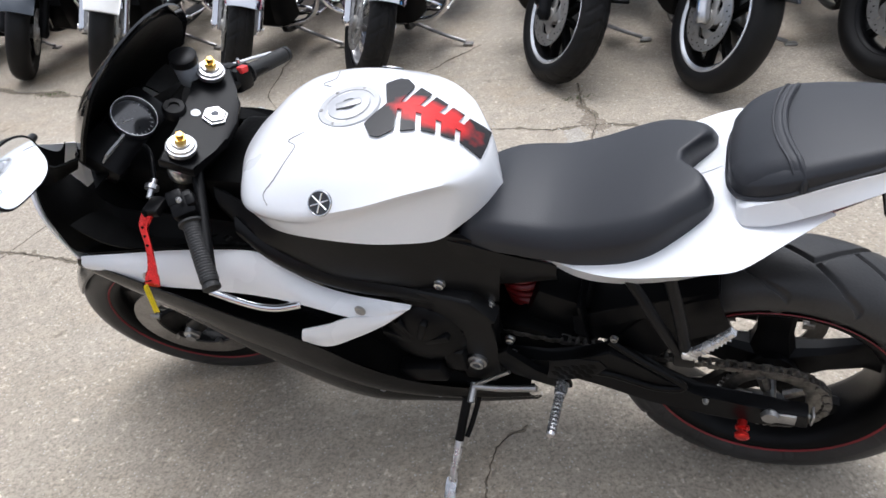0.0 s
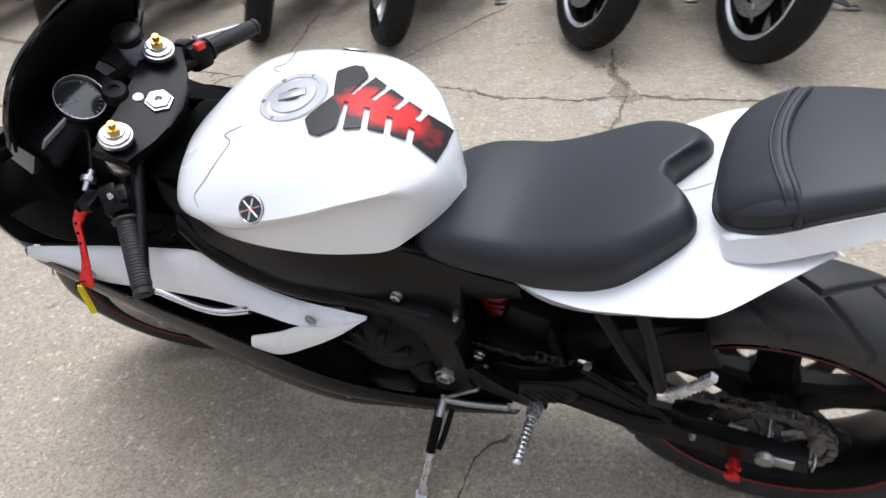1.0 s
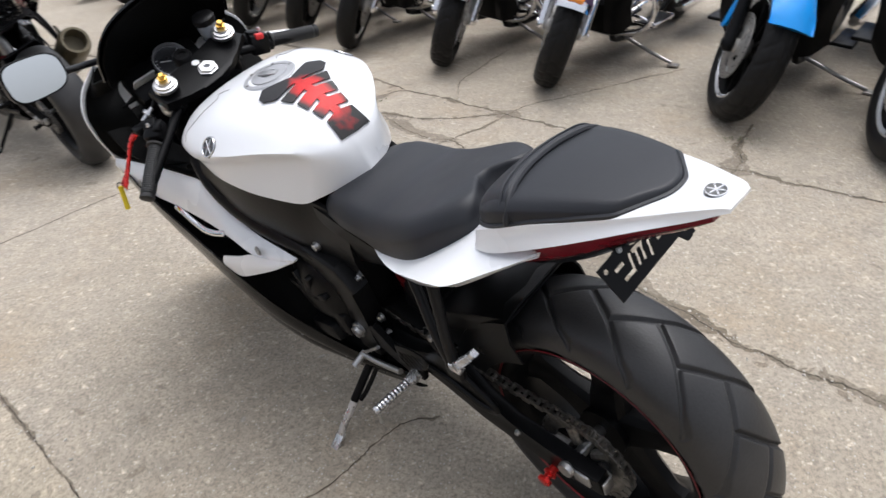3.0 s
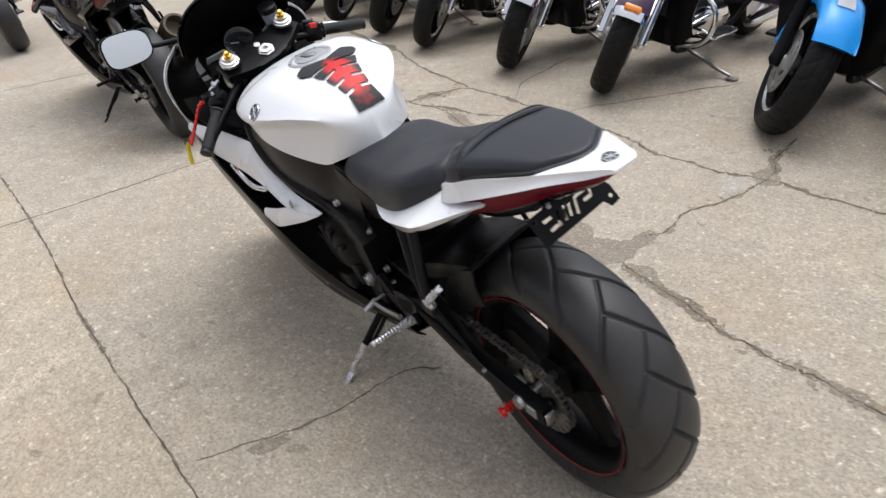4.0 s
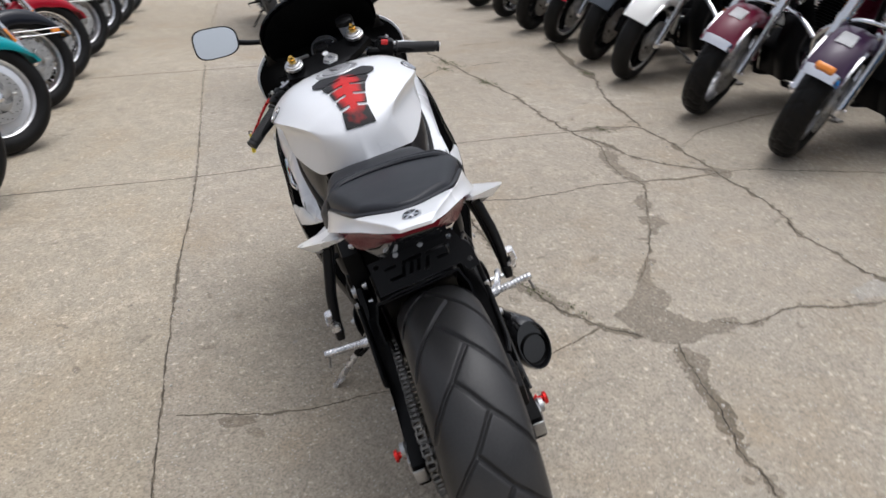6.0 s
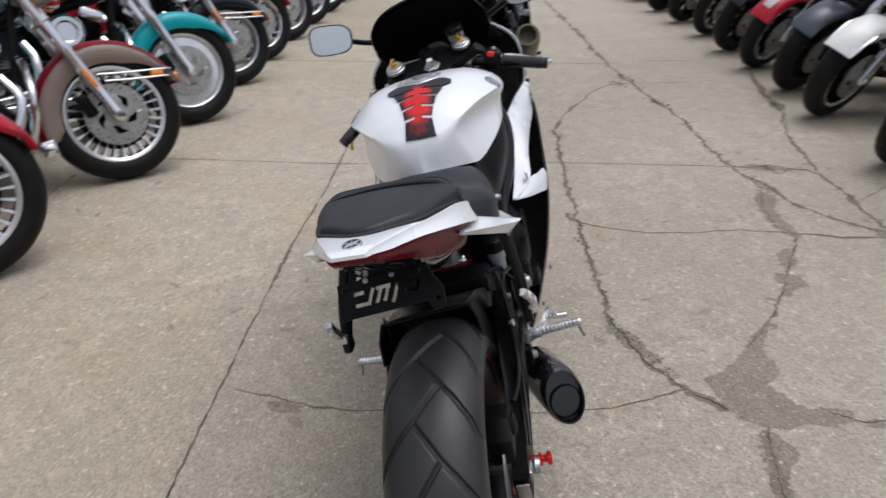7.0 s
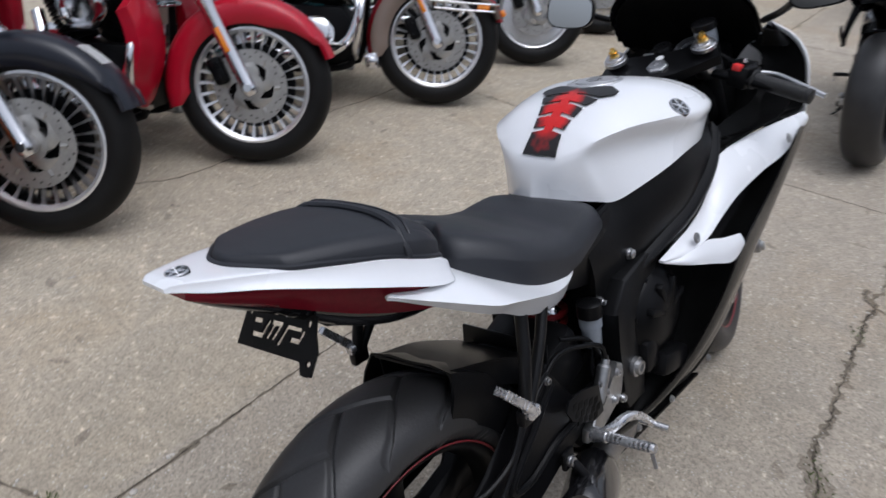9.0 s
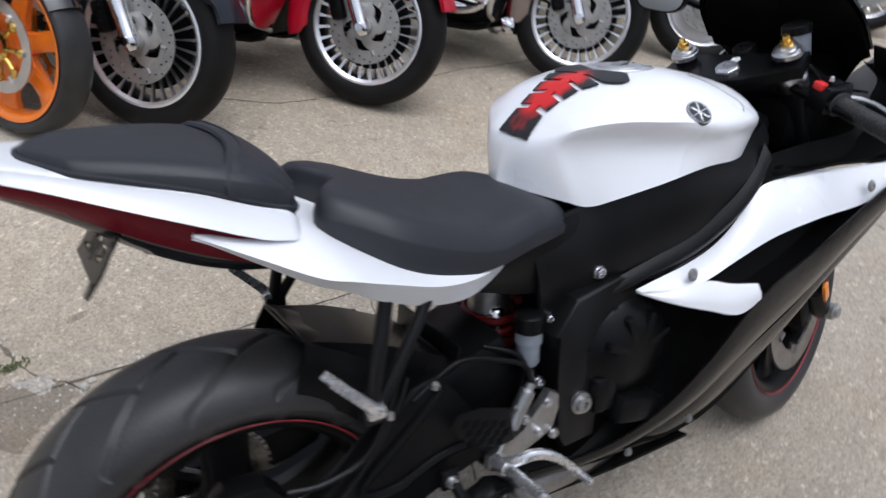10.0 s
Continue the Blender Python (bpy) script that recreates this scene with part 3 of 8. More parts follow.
def flakes(name, count, mat, seed, words, size, area, along_cracks=False):
    """Small spalled scars, where the paste has come away."""
    rnd = random.Random(seed)
    bm = B()
    lines = [CRACKS[k][0] for k in "abcdghjk"]
    for i in range(count):
        x, y = rnd.uniform(*area[0]), rnd.uniform(*area[1])
        if along_cracks:
            line = rnd.choice(lines)
            k = rnd.randrange(1 if line is lines[0] else 0, len(line) - 1)
            u = rnd.random()
            x = line[k][0] + (line[k + 1][0] - line[k][0]) * u + rnd.gauss(0, 0.02)
            y = line[k][1] + (line[k + 1][1] - line[k][1]) * u + rnd.gauss(0, 0.02)
        a, l = rnd.uniform(0, math.pi), rnd.uniform(*size)
        w = l * rnd.uniform(0.25, 0.6)
        ca, sa = math.cos(a), math.sin(a)
        pts = [(x + ca * l * math.cos(t) - sa * w * math.sin(t), y + sa * l * math.cos(t) + ca * w * math.sin(t)) for t in (k * math.pi / 3 for k in range(6))]
        ragged(bm, pts, seed + i, l * 0.35, 0.0009 + 0.0003 * (i % 3), max(0.004, l * 0.3))
    bmesh.ops.triangulate(bm, faces=list(bm.faces))
    tagged(part(name, bm, mat, ground), words, kind="stuff")


flakes("spalls", 150, PATCH, 31, "dark spalled chips along the cracks", (0.008, 0.03), ((-3, 2), (0, 4)), True)
flakes("scars", 260, WORN, 32, "darker worn scars in the concrete face", (0.008, 0.035), ((-4, 2.2), (-1.0, 4.2)))
flakes("pale_chips", 110, PALE_PATCH, 33, "pale chipped spots in the concrete face", (0.004, 0.014), ((-3, 2), (-0.8, 4)))


def weeds():
    rnd = random.Random(5)
    bm = B()
    for cx, cy, n, sp in ((-3.4, 3.75, 160, 0.13), (-2.67, 3.59, 120, 0.09), (-0.13, 1.855, 60, 0.05), (0.05, 1.875, 20, 0.03), (-2.2, 2.6, 30, 0.05), (-0.79, 2.05, 24, 0.03), (-5.2, 2.28, 30, 0.1), (0.575, 0.215, 110, 0.02), (-1.3, 3.4, 50, 0.05), (0.68, 3.2, 40, 0.05), (-3.26, 3.6, 60, 0.06), (-2.4, 4.33, 60, 0.06)):
        for _ in range(n):
            x, y = cx + rnd.gauss(0, sp), cy + rnd.gauss(0, sp * 0.35)
            a, l = rnd.uniform(0, 6.28), rnd.uniform(0.004, 0.011)
            d = Vector((math.cos(a), math.sin(a), 0))
            s = Vector((-d.y, d.x, 0)) * 0.0016
            p = Vector((x, y, lie(x, y) + 0.001))
            v = [bm.verts.new(q) for q in (p - s, p + s, p + d * l * 0.6 + s * 0.7 + Vector((0, 0, l)), p + d * l + Vector((0, 0, l * 0.7)))]
            bm.faces.new(v)
    tagged(part("weeds", bm, WEED, None, "small green weeds growing in the concrete cracks"), category="weeds", kind="stuff")


weeds()


def pebbles():
    """Loose grit and small stones lying in and along the breaks."""
    rnd = random.Random(12)
    bm = B()
    spots = [(0.494, 0.383, 0.012), (0.47, 0.376, 0.009), (0.36, 0.384, 0.006), (0.35, 0.388, 0.005)]
    lines = [CRACKS[k][0] for k in "bdghjkp"] + [JOINTS[0][0][3:7]]
    for _ in range(190):
        line = rnd.choice(lines)
        i = rnd.randrange(len(line) - 1)
        u = rnd.random()
        x = line[i][0] + (line[i + 1][0] - line[i][0]) * u + rnd.gauss(0, 0.035)
        y = line[i][1] + (line[i + 1][1] - line[i][1]) * u + rnd.gauss(0, 0.035)
        spots.append((x, y, rnd.choice((0.0025, 0.003, 0.0035, 0.005))))
    for _ in range(1100):
        spots.append((rnd.uniform(-2.2, 1.8), rnd.uniform(-0.4, 3.6), rnd.choice((0.0015, 0.0018, 0.002, 0.0024, 0.003))))
    for x, y, r in spots:
        z = lie(x, y)
        ring = [(r * rnd.uniform(0.8, 1.25) * math.cos(a), r * rnd.uniform(0.8, 1.25) * math.sin(a)) for a in (k * math.pi / 3 for k in range(6))]
        loft(bm, [[(x + px * f, y + py * f, z + r * h) for px, py in ring] for f, h in ((0.8, 0.0), (1.0, 0.5), (0.55, 1.0))])
    tagged(part("pebbles", bm, STONE, None, "small pale stones and grit on the concrete", smooth=60), category="gravel", kind="stuff")


pebbles()

# ---------------------------------------------------------------- sport motorcycle
def groove_field(n, prof, R):
    """How deep the tread is cut at each point of a tyre: slanted grooves from both shoulders that meet in a zigzag."""
    count = 15
    P = 2 * math.pi * R / count
    segs = []
    for sgn, s0 in ((1, 0.0), (-1, P / 2)):
        line = [(s0, 0.022), (s0 + 0.5 * P, -0.022), (s0 + 0.68 * P, -0.042), (s0 + 0.95 * P, -0.066), (s0 + 1.2 * P, -0.078)]
        segs += [((a[0], sgn * a[1]), (b[0], sgn * b[1])) for a, b in zip(line, line[1:])]
    s = np.arange(n)[:, None] * (2 * math.pi * R / n) * np.ones((1, len(prof)))
    y = np.array([p[1] for p in prof])[None, :] * np.ones((n, 1))
    best = np.full(s.shape, 9.0)
    for (ax, ay), (bx, by) in segs:
        dx, dy = bx - ax, by - ay
        for k in (-2, -1, 0, 1):
            px = (s % P) - ax + k * P
            py = y - ay
            t = np.clip((px * dx + py * dy) / (dx * dx + dy * dy), 0, 1)
            best = np.minimum(best, np.hypot(px - t * dx, py - t * dy))
    return np.clip((0.005 - best) / 0.0028, 0, 1) * 0.0065


def tyre_mesh(bm, R, w, rim_r, centre, n=120, tread=False, m=14):
    half = w / 2
    prof = [(rim_r - 0.004, -half * 0.72), (rim_r + 0.012, -half * 0.86)]
    for i in range(m + 1):
        t = -1 + 2 * i / m
        a = t * math.pi / 2 * 0.98
        prof.append((rim_r + 0.022 + (R - rim_r - 0.022) * max(0.0, math.cos(a)) ** 0.72, half * math.sin(a)))
    prof += [(rim_r + 0.012, half * 0.86), (rim_r - 0.004, half * 0.72)]
    vs = lathe(bm, prof, n, centre)
    if tread:
        cut = groove_field(n, prof, R)
        cx, cy, cz = centre
        for k in range(n):
            for i, v in enumerate(vs[k]):
                d = Vector((v.co.x - cx, 0, v.co.z - cz)).normalized()
                v.co -= d * float(cut[k, i])


def sport_rim(bm, R, w, centre):
    h = w / 2
    cx, cy, cz = centre
    lathe(bm, [(R + 0.006, -h), (R - 0.002, -h), (R - 0.012, -h * 0.9), (R - 0.024, -h * 0.6), (R - 0.03, 0), (R - 0.024, h * 0.6), (R - 0.012, h * 0.9), (R - 0.002, h), (R + 0.006, h)], 72, centre)


def wheel_spokes(wheel, mat, R, w, centre, spokes=5, hub=0.05, xf=None):
    """Hub and cast spokes of a wheel, one part each."""
    h = w / 2
    cx, cy, cz = centre
    bm = B()
    cyl(bm, (cx, cy - h * 0.55, cz), (cx, cy + h * 0.55, cz), hub, n=28)
    part("hub", bm, mat, wheel, xf=xf)
    for k in range(spokes):
        a = 2 * math.pi * k / spokes + 0.3
        d, t = Vector((math.cos(a), 0, math.sin(a))), Vector((-math.sin(a), 0, math.cos(a)))
        c = Vector(centre)
        rings = []
        for u, wd, th in ((hub * 0.6, 0.045, 0.028), (R * 0.45, 0.032, 0.02), (R * 0.75, 0.034, 0.018), (R - 0.018, 0.062, 0.024)):
            p = c + d * u
            rings.append([p + t * wd * sx + Vector((0, th * sy, 0)) for sx, sy in ((-1, -0.5), (-0.7, -1), (0.7, -1), (1, -0.5), (1, 0.5), (0.7, 1), (-0.7, 1), (-1, 0.5))])
        bm = B()
        loft(bm, rings)
        part("spoke", bm, mat, wheel, xf=xf)


def disc_mesh(bm, r1, r0, y, centre, th=0.005, holes=24):
    cx, cy, cz = centre
    lathe(bm, [(r1, y - th / 2), (r1, y + th / 2), (r0, y + th / 2), (r0, y - th / 2)], 64, centre, closed=True)
    for k in range(6):
        a = 2 * math.pi * k / 6
        cyl(bm, (cx + math.cos(a) * (r0 - 0.012), cy + y, cz + math.sin(a) * (r0 - 0.012)), (cx + math.cos(a) * (r0 + 0.01), cy + y, cz + math.sin(a) * (r0 + 0.01)), 0.009, n=8)


def bolt(bm, p, d, r=0.009, h=0.008):
    p, d = Vector(p), Vector(d).normalized()
    spool(bm, p, p + d * h, ((0, r * 1.25), (0.35, r * 1.25), (0.36, r), (0.9, r), (1, r * 0.8), (1, r * 0.5), (0.6, r * 0.45)), n=12)


RAKE = radians(24)
STEM = Vector((1.034, 0, 0.868))
STEER = Matrix.Translation(STEM) @ Matrix(((math.cos(RAKE), 0, -math.sin(RAKE), 0), (0, 1, 0, 0), (math.sin(RAKE), 0, math.cos(RAKE), 0), (0, 0, 0, 1)))
TANK = [  # spine, shoulder, flank ridge, hollow, foot: stations from the nose to the back of the tank
    ((0.955, 0, 0.843), (0.95, 0.06, 0.84), (0.942, 0.105, 0.818), (0.94, 0.108, 0.795), (0.938, 0.1, 0.775)),
    ((0.905, 0, 0.876), (0.905, 0.105, 0.866), (0.906, 0.160, 0.832), (0.905, 0.156, 0.80), (0.90, 0.148, 0.768)),
    ((0.85, 0, 0.896), (0.85, 0.118, 0.884), (0.855, 0.186, 0.842), (0.85, 0.180, 0.806), (0.85, 0.17, 0.766)),
    ((0.77, 0, 0.908), (0.77, 0.120, 0.896), (0.77, 0.196, 0.843), (0.765, 0.184, 0.808), (0.765, 0.182, 0.77)),
    ((0.69, 0, 0.907), (0.69, 0.108, 0.895), (0.682, 0.181, 0.851), (0.678, 0.157, 0.812), (0.685, 0.170, 0.754)),
    ((0.62, 0, 0.896), (0.617, 0.090, 0.885), (0.608, 0.148, 0.854), (0.607, 0.126, 0.814), (0.618, 0.144, 0.735)),
    ((0.575, 0, 0.875), (0.568, 0.07, 0.864), (0.558, 0.112, 0.844), (0.559, 0.099, 0.806), (0.58, 0.120, 0.7225)),
    ((0.553, 0, 0.861), (0.546, 0.056, 0.851), (0.533, 0.082, 0.829), (0.532, 0.083, 0.80), (0.552, 0.096, 0.729)),
    ((0.54, 0, 0.851), (0.529, 0.033, 0.839), (0.513, 0.045, 0.82), (0.506, 0.045, 0.79), (0.51, 0.05, 0.743)),
    ((0.532, 0, 0.845), (0.519, 0, 0.831), (0.506, 0, 0.814), (0.497, 0, 0.785), (0.489, 0, 0.751))]


def tank_rows(ku, kv):
    """Half of the tank's skin: smooth from the spine over shoulder and ridge to the foot."""
    L = [ease_line([st[j] for st in TANK], ku) for j in range(5)]
    rows = []
    for i in range(len(L[0])):
        P = [l[i] for l in L]
        ends = [Vector((P[1].x, -P[1].y, P[1].z))] + P + [P[-1] * 2 - P[-2]]
        st = 9 * i / (len(L[0]) - 1)
        crisp = 0.9 * max(0.0, min(1.0, (st - 2.6) / 1.6, (8.0 - st) / 2.0))
        row = []
        for j in range(4):
            q = ends[j:j + 4]
            if j == 1:
                q[3] = q[3].lerp(q[2] * 2 - q[1], crisp)
            if j == 2:
                q[0] = q[0].lerp(q[1] * 2 - q[2], crisp)
            row += [bend(*q, u / kv) for u in range(kv)]
        rows.append(row + [P[-1]])
    return rows


SKIN = np.array([tuple(p) for r in tank_rows(14, 14) for p in r[:31]])


def tank_top(x, y):
    """Height of the tank's skin over (x, y)."""
    d = np.hypot(SKIN[:, 0] - x, SKIN[:, 1] - abs(y))
    k = np.argpartition(d, 5)[:5]
    w = 1 / (d[k] + 0.0006) ** 2
    return float((SKIN[k, 2] * w).sum() / w.sum())


def cushion(bm, outline, top, foot, core, rings, edge=0.03, crown=0.012, half=0.14, soft=0.42):
    """An upholstered pad on a plan outline: a skirt, a rounded edge and a crowned top that closes on the line core."""
    n = len(outline)
    rr = [[Vector((x, y, foot(x))) for x, y in outline]]
    for t in rings:
        row = []
        for x, y in outline:
            cx = min(max(x, core[0]), core[1])
            px, py = x + (cx - x) * t, y * (1 - t)
            z = top(px) - crown * (py / half) ** 2 - edge * (1 - min(1, t / soft)) ** 2.6
            row.append(Vector((px, py, z)))
        rr.append(row)
    vs = loft(bm, rr, True, False)
    bm.faces.new(vs[0])
    m = vs[-1]
    for i in range(n // 2 - 1):
        bm.faces.new((m[i], m[i + 1], m[n - 2 - i], m[n - 1 - i]))


def along(table):
    """Height over x through a table of (x, z)."""
    T = sorted(table)
    X, Z = [a for a, _ in T], [c for _, c in T]
    return lambda x: float(np.interp(x, X, Z))


def tail_warp(co):
    """The seat and tail of this machine stand a little straighter than its front."""
    k = min(1, max(0, (0.6 - co.x) / 0.2)) * min(1, max(0, (co.z - 0.5) / 0.15))
    a = radians(3.5) * k
    dz = co.z - 0.45
    return Vector((co.x, co.y * math.cos(a) - dz * math.sin(a), 0.45 + co.y * math.sin(a) + dz * math.cos(a)))


PLATE = [(0.076, 0.0), (0.076, 0.055), (-0.066, 0.058), (-0.074, 0.036), (-0.086, 0.016), (-0.086, -0.014), (-0.066, -0.016), (-0.058, 0.0)]
STROKES = ((0.040, 0.018, 0.026, 0.0055, 0), (0.046, 0.036, 0.02, 0.0055, 0), (0.026, 0.027, 0.006, 0.027, -24), (0.013, 0.026, 0.006, 0.024, -24), (0.001, 0.026, 0.006, 0.024, -24), (0.005, 0.0375, 0.024, 0.0055, 0), (-0.013, 0.024, 0.006, 0.03, -24), (-0.033, 0.0365, 0.026, 0.0055, 0), (-0.038, 0.022, 0.02, 0.0055, 0), (-0.049, 0.029, 0.0055, 0.014, -24))


def cut_plate(bm, step):
    """A flat bracket, 3 mm thick, with strokes and screw holes cut right through."""
    def solid(x, z):
        inside = False
        for (ax, az), (bx, bz) in zip(PLATE, PLATE[1:] + PLATE[:1]):
            if (az > z) != (bz > z) and x < (bx - ax) * (z - az) / (bz - az) + ax:
                inside = not inside
        for cx, cz, w, h, a in STROKES:
            ca, sa = math.cos(radians(a)), math.sin(radians(a))
            dx, dz = x - cx, z - cz
            if abs(dx * ca - dz * sa) < w / 2 and abs(dx * sa + dz * ca) < h / 2:
                return False
        return inside and all(math.hypot(x - cx, z - cz) > 0.0042 for cx, cz in ((0.066, 0.045), (-0.058, 0.046), (-0.075, 0.0)))

    nx, nz = int(0.164 / step), int(0.076 / step)
    cell = {(i, j) for i in range(nx) for j in range(nz) if solid(-0.087 + (i + 0.5) * step, -0.017 + (j + 0.5) * step)}
    made = {}

    def v(i, j, k):
        if (i, j, k) not in made:
            made[i, j, k] = bm.verts.new((-0.087 + i * step, 0.0015 if k else -0.0015, -0.017 + j * step))
        return made[i, j, k]

    for i, j in sorted(cell):
        for k in (0, 1):
            bm.faces.new((v(i, j, k), v(i + 1, j, k), v(i + 1, j + 1, k), v(i, j + 1, k)))
        for di, dj, p, q in ((-1, 0, (0, 0), (0, 1)), (1, 0, (1, 0), (1, 1)), (0, -1, (0, 0), (1, 0)), (0, 1, (0, 1), (1, 1))):
            if (i + di, j + dj) not in cell:
                bm.faces.new((v(i + p[0], j + p[1], 0), v(i + q[0], j + q[1], 0), v(i + q[0], j + q[1], 1), v(i + p[0], j + p[1], 1)))


def sport_bike(place, label, paint, cowl, steer=12.8, rim=BLACK_METAL, stripe=RED_STRIPE, full=True, muffler=BLACK_GLOSS, tag=True):
    bike = new("sport_motorcycle")
    bike.matrix_world = place
    tagged(bike, label, "motorcycle")
    bike["group"] = "sport motorcycles parked in line"
    turn = STEER @ Matrix.Rotation(radians(steer), 4, "Z")
    # rear wheel
    ax = (0, 0, 0.308)
    bm = B()
    sport_rim(bm, 0.214, 0.145, ax)
    rw = part("rear_wheel", bm, rim, bike, "black five-spoke cast rear wheel")
    rw.matrix_basis = Matrix.Translation((0.008, 0, 0.3)) @ Matrix.Rotation(radians(4.5), 4, "X") @ Matrix.Translation((0, 0, -0.3))
    bm = B()
    tyre_mesh(bm, 0.303, 0.168, 0.212, ax, 960 if full else 160, full, 92 if full else 22)
    wheel_spokes(rw, rim, 0.214, 0.145, ax)
    part("tyre", bm, RUBBER, rw, "wide sport tyre with slanted tread grooves")
    for s in (1, -1):
        bm = B()
        lathe(bm, [(0.2165, s * 0.0735), (0.2195, s * 0.0755), (0.2205, s * 0.0745), (0.2165, s * 0.0725)], 90, ax, closed=True)
        part("rim_stripe", bm, stripe, rw, "thin red stripe")
    bm = B()
    lathe(bm, [(0.088, 0.091), (0.088, 0.097), (0.062, 0.097), (0.062, 0.091)], 86, ax, closed=True)
    for k in range(43):
        a = 2 * math.pi * k / 43
        box(bm, (math.cos(a) * 0.0905, 0.094, 0.308 + math.sin(a) * 0.0905), (0.007, 0.005, 0.006), Matrix.Rotation(-a, 4, "Y"))
    for k in range(5):
        a = 2 * math.pi * k / 5
        cyl(bm, (math.cos(a) * 0.03, 0.094, 0.308 + math.sin(a) * 0.03), (math.cos(a) * 0.068, 0.094, 0.308 + math.sin(a) * 0.068), 0.010, n=8)
    part("sprocket", bm, CHAIN if full else STEEL, rw)
    bm = B()
    disc_mesh(bm, 0.11, 0.075, -0.095, ax)
    part("brake_disc", bm, STEEL, rw)
    bm = B()
    spool(bm, (0, 0.15, 0.32), (0, -0.15, 0.32), ((0, 0.014), (0.03, 0.016), (0.05, 0.011), (0.95, 0.011), (0.97, 0.016), (1, 0.014)))
    part("axle", bm, ALU_DULL, rw)
    # chain
    bm = B()
    fs, rs, fz = 0.036, 0.088, 0.405
    path = [(x, 0.32 + 0.09 + (fz + fs - 0.41) * x / 0.545 - 0.012 * math.sin(math.pi * x / 0.545)) for x in [0.545 * i / 36 for i in range(37)]]
    path += [(0.545 + math.cos(a) * fs, fz + math.sin(a) * fs) for a in [math.pi / 2 - math.pi * i / 9 for i in range(1, 9)]]
    path += [(x, 0.32 - 0.088 + (fz - fs - 0.232) * x / 0.545 - 0.018 * math.sin(math.pi * x / 0.545)) for x in [0.545 - 0.545 * i / 36 for i in range(37)]]
    path += [(math.cos(a) * 0.09, 0.32 + math.sin(a) * 0.09) for a in [-math.pi / 2 - math.pi * i / 20 for i in range(1, 20)]]
    for i, (x, z) in enumerate(path):
        x2, z2 = path[(i + 1) % len(path)]
        a = math.atan2(z2 - z, x2 - x)
        l = math.hypot(x2 - x, z2 - z)
        rot = Matrix.Rotation(-a, 4, "Y")
        c = Vector(((x + x2) / 2, 0.094, (z + z2) / 2))
        off = 0.008 if i % 2 else 0.0055
        for s in (1, -1):
            box(bm, c + Vector((0, s * off, 0)), (l * 1.12, 0.002, 0.013), rot)
        cyl(bm, (x, 0.085, z), (x, 0.103, z), 0.0045, n=6)
    part("chain", bm, CHAIN, bike, "greasy steel roller chain")
    # swingarm
    for s in (1, -1):
        bm = B()
        brow = [(0.335, 0.435), (0.295, 0.465), (0.25, 0.435), (0.20, 0.388), (0.14, 0.35), (0.05, 0.343)] if s > 0 else [(0.335, 0.47), (0.295, 0.53), (0.25, 0.52), (0.20, 0.465), (0.14, 0.412), (0.05, 0.362)]
        outer = [(0.56, 0.385), (0.50, 0.395), (0.42, 0.395), (0.375, 0.41), *brow, (-0.055, 0.34), (-0.06, 0.293), (0.03, 0.283), (0.12, 0.285), (0.22, 0.305), (0.32, 0.34), (0.44, 0.37), (0.56, 0.38)]
        y0 = 0.105 if s > 0 else -0.105
        prism(bm, outer, y0, y0 + s * 0.03, 0.006)
        arm = part("swingarm", bm, BLACK_METAL, bike, "black braced alloy swingarm")
        bm = B()
        tube(bm, [(0.295, s * 0.137, 0.505), (0.24, s * 0.137, 0.455), (0.16, s * 0.137, 0.385), (0.21, s * 0.137, 0.365), (0.30, s * 0.137, 0.39), (0.40, s * 0.137, 0.385)], 0.007, 8, 30)
        part("brace", bm, BLACK_METAL, arm)
        bm = B()
        box(bm, (-0.02, s * 0.136, 0.32), (0.034, 0.007, 0.03), None, 0.003)
        box(bm, (-0.064, s * 0.122, 0.32), (0.005, 0.024, 0.032), None, 0.002)
        cyl(bm, (-0.064, s * 0.122, 0.32), (-0.03, s * 0.13, 0.32), 0.0045, n=8)
        part("chain_adjuster", bm, ALU_DULL, arm, "dull aluminium chain adjuster block")
        bm = B()
        spool(bm, (0.05, s * 0.135, 0.284), (0.05, s * 0.17, 0.284), ((0, 0.009), (0.3, 0.009), (0.32, 0.013), (0.45, 0.013), (0.5, 0.0075), (0.72, 0.0075), (0.78, 0.0135), (0.95, 0.0135), (1, 0.011)), 18)
        part("stand_spool", bm, RED_ANO if full else BLACK_METAL, arm, "red anodised stand spool" if full else "")
        bm = B()
        bolt(bm, (0.285, s * 0.136, 0.515), (0, s, 0), 0.006)
        part("bolt", bm, ALU_DULL, arm)
        bm = B()
        bolt(bm, (0.12, s * 0.136, 0.345), (0, s, 0), 0.005)
        part("bolt", bm, ALU_DULL, arm)
    bm = B()
    box(bm, (0.385, -0.015, 0.455), (0.16, 0.17, 0.12), Matrix.Rotation(radians(-20), 4, "Y"), 0.02)
    part("swingarm_bridge", bm, BLACK_METAL, bike)
    bm = B()
    fan = [radians(2 + 66 * k / 10) for k in range(11)]
    quilt(bm, [[(math.cos(a) * (0.326 - d), y, 0.308 + math.sin(a) * (0.326 - d) - 0.06 * y) for a in fan] for y, d in ((-0.1, 0.085), (-0.1, 0.04), (-0.088, 0.006), (-0.045, 0.0), (0, 0.002), (0.045, 0.0), (0.088, 0.006), (0.1, 0.04), (0.1, 0.085))], 3, 2, True, 0.004)
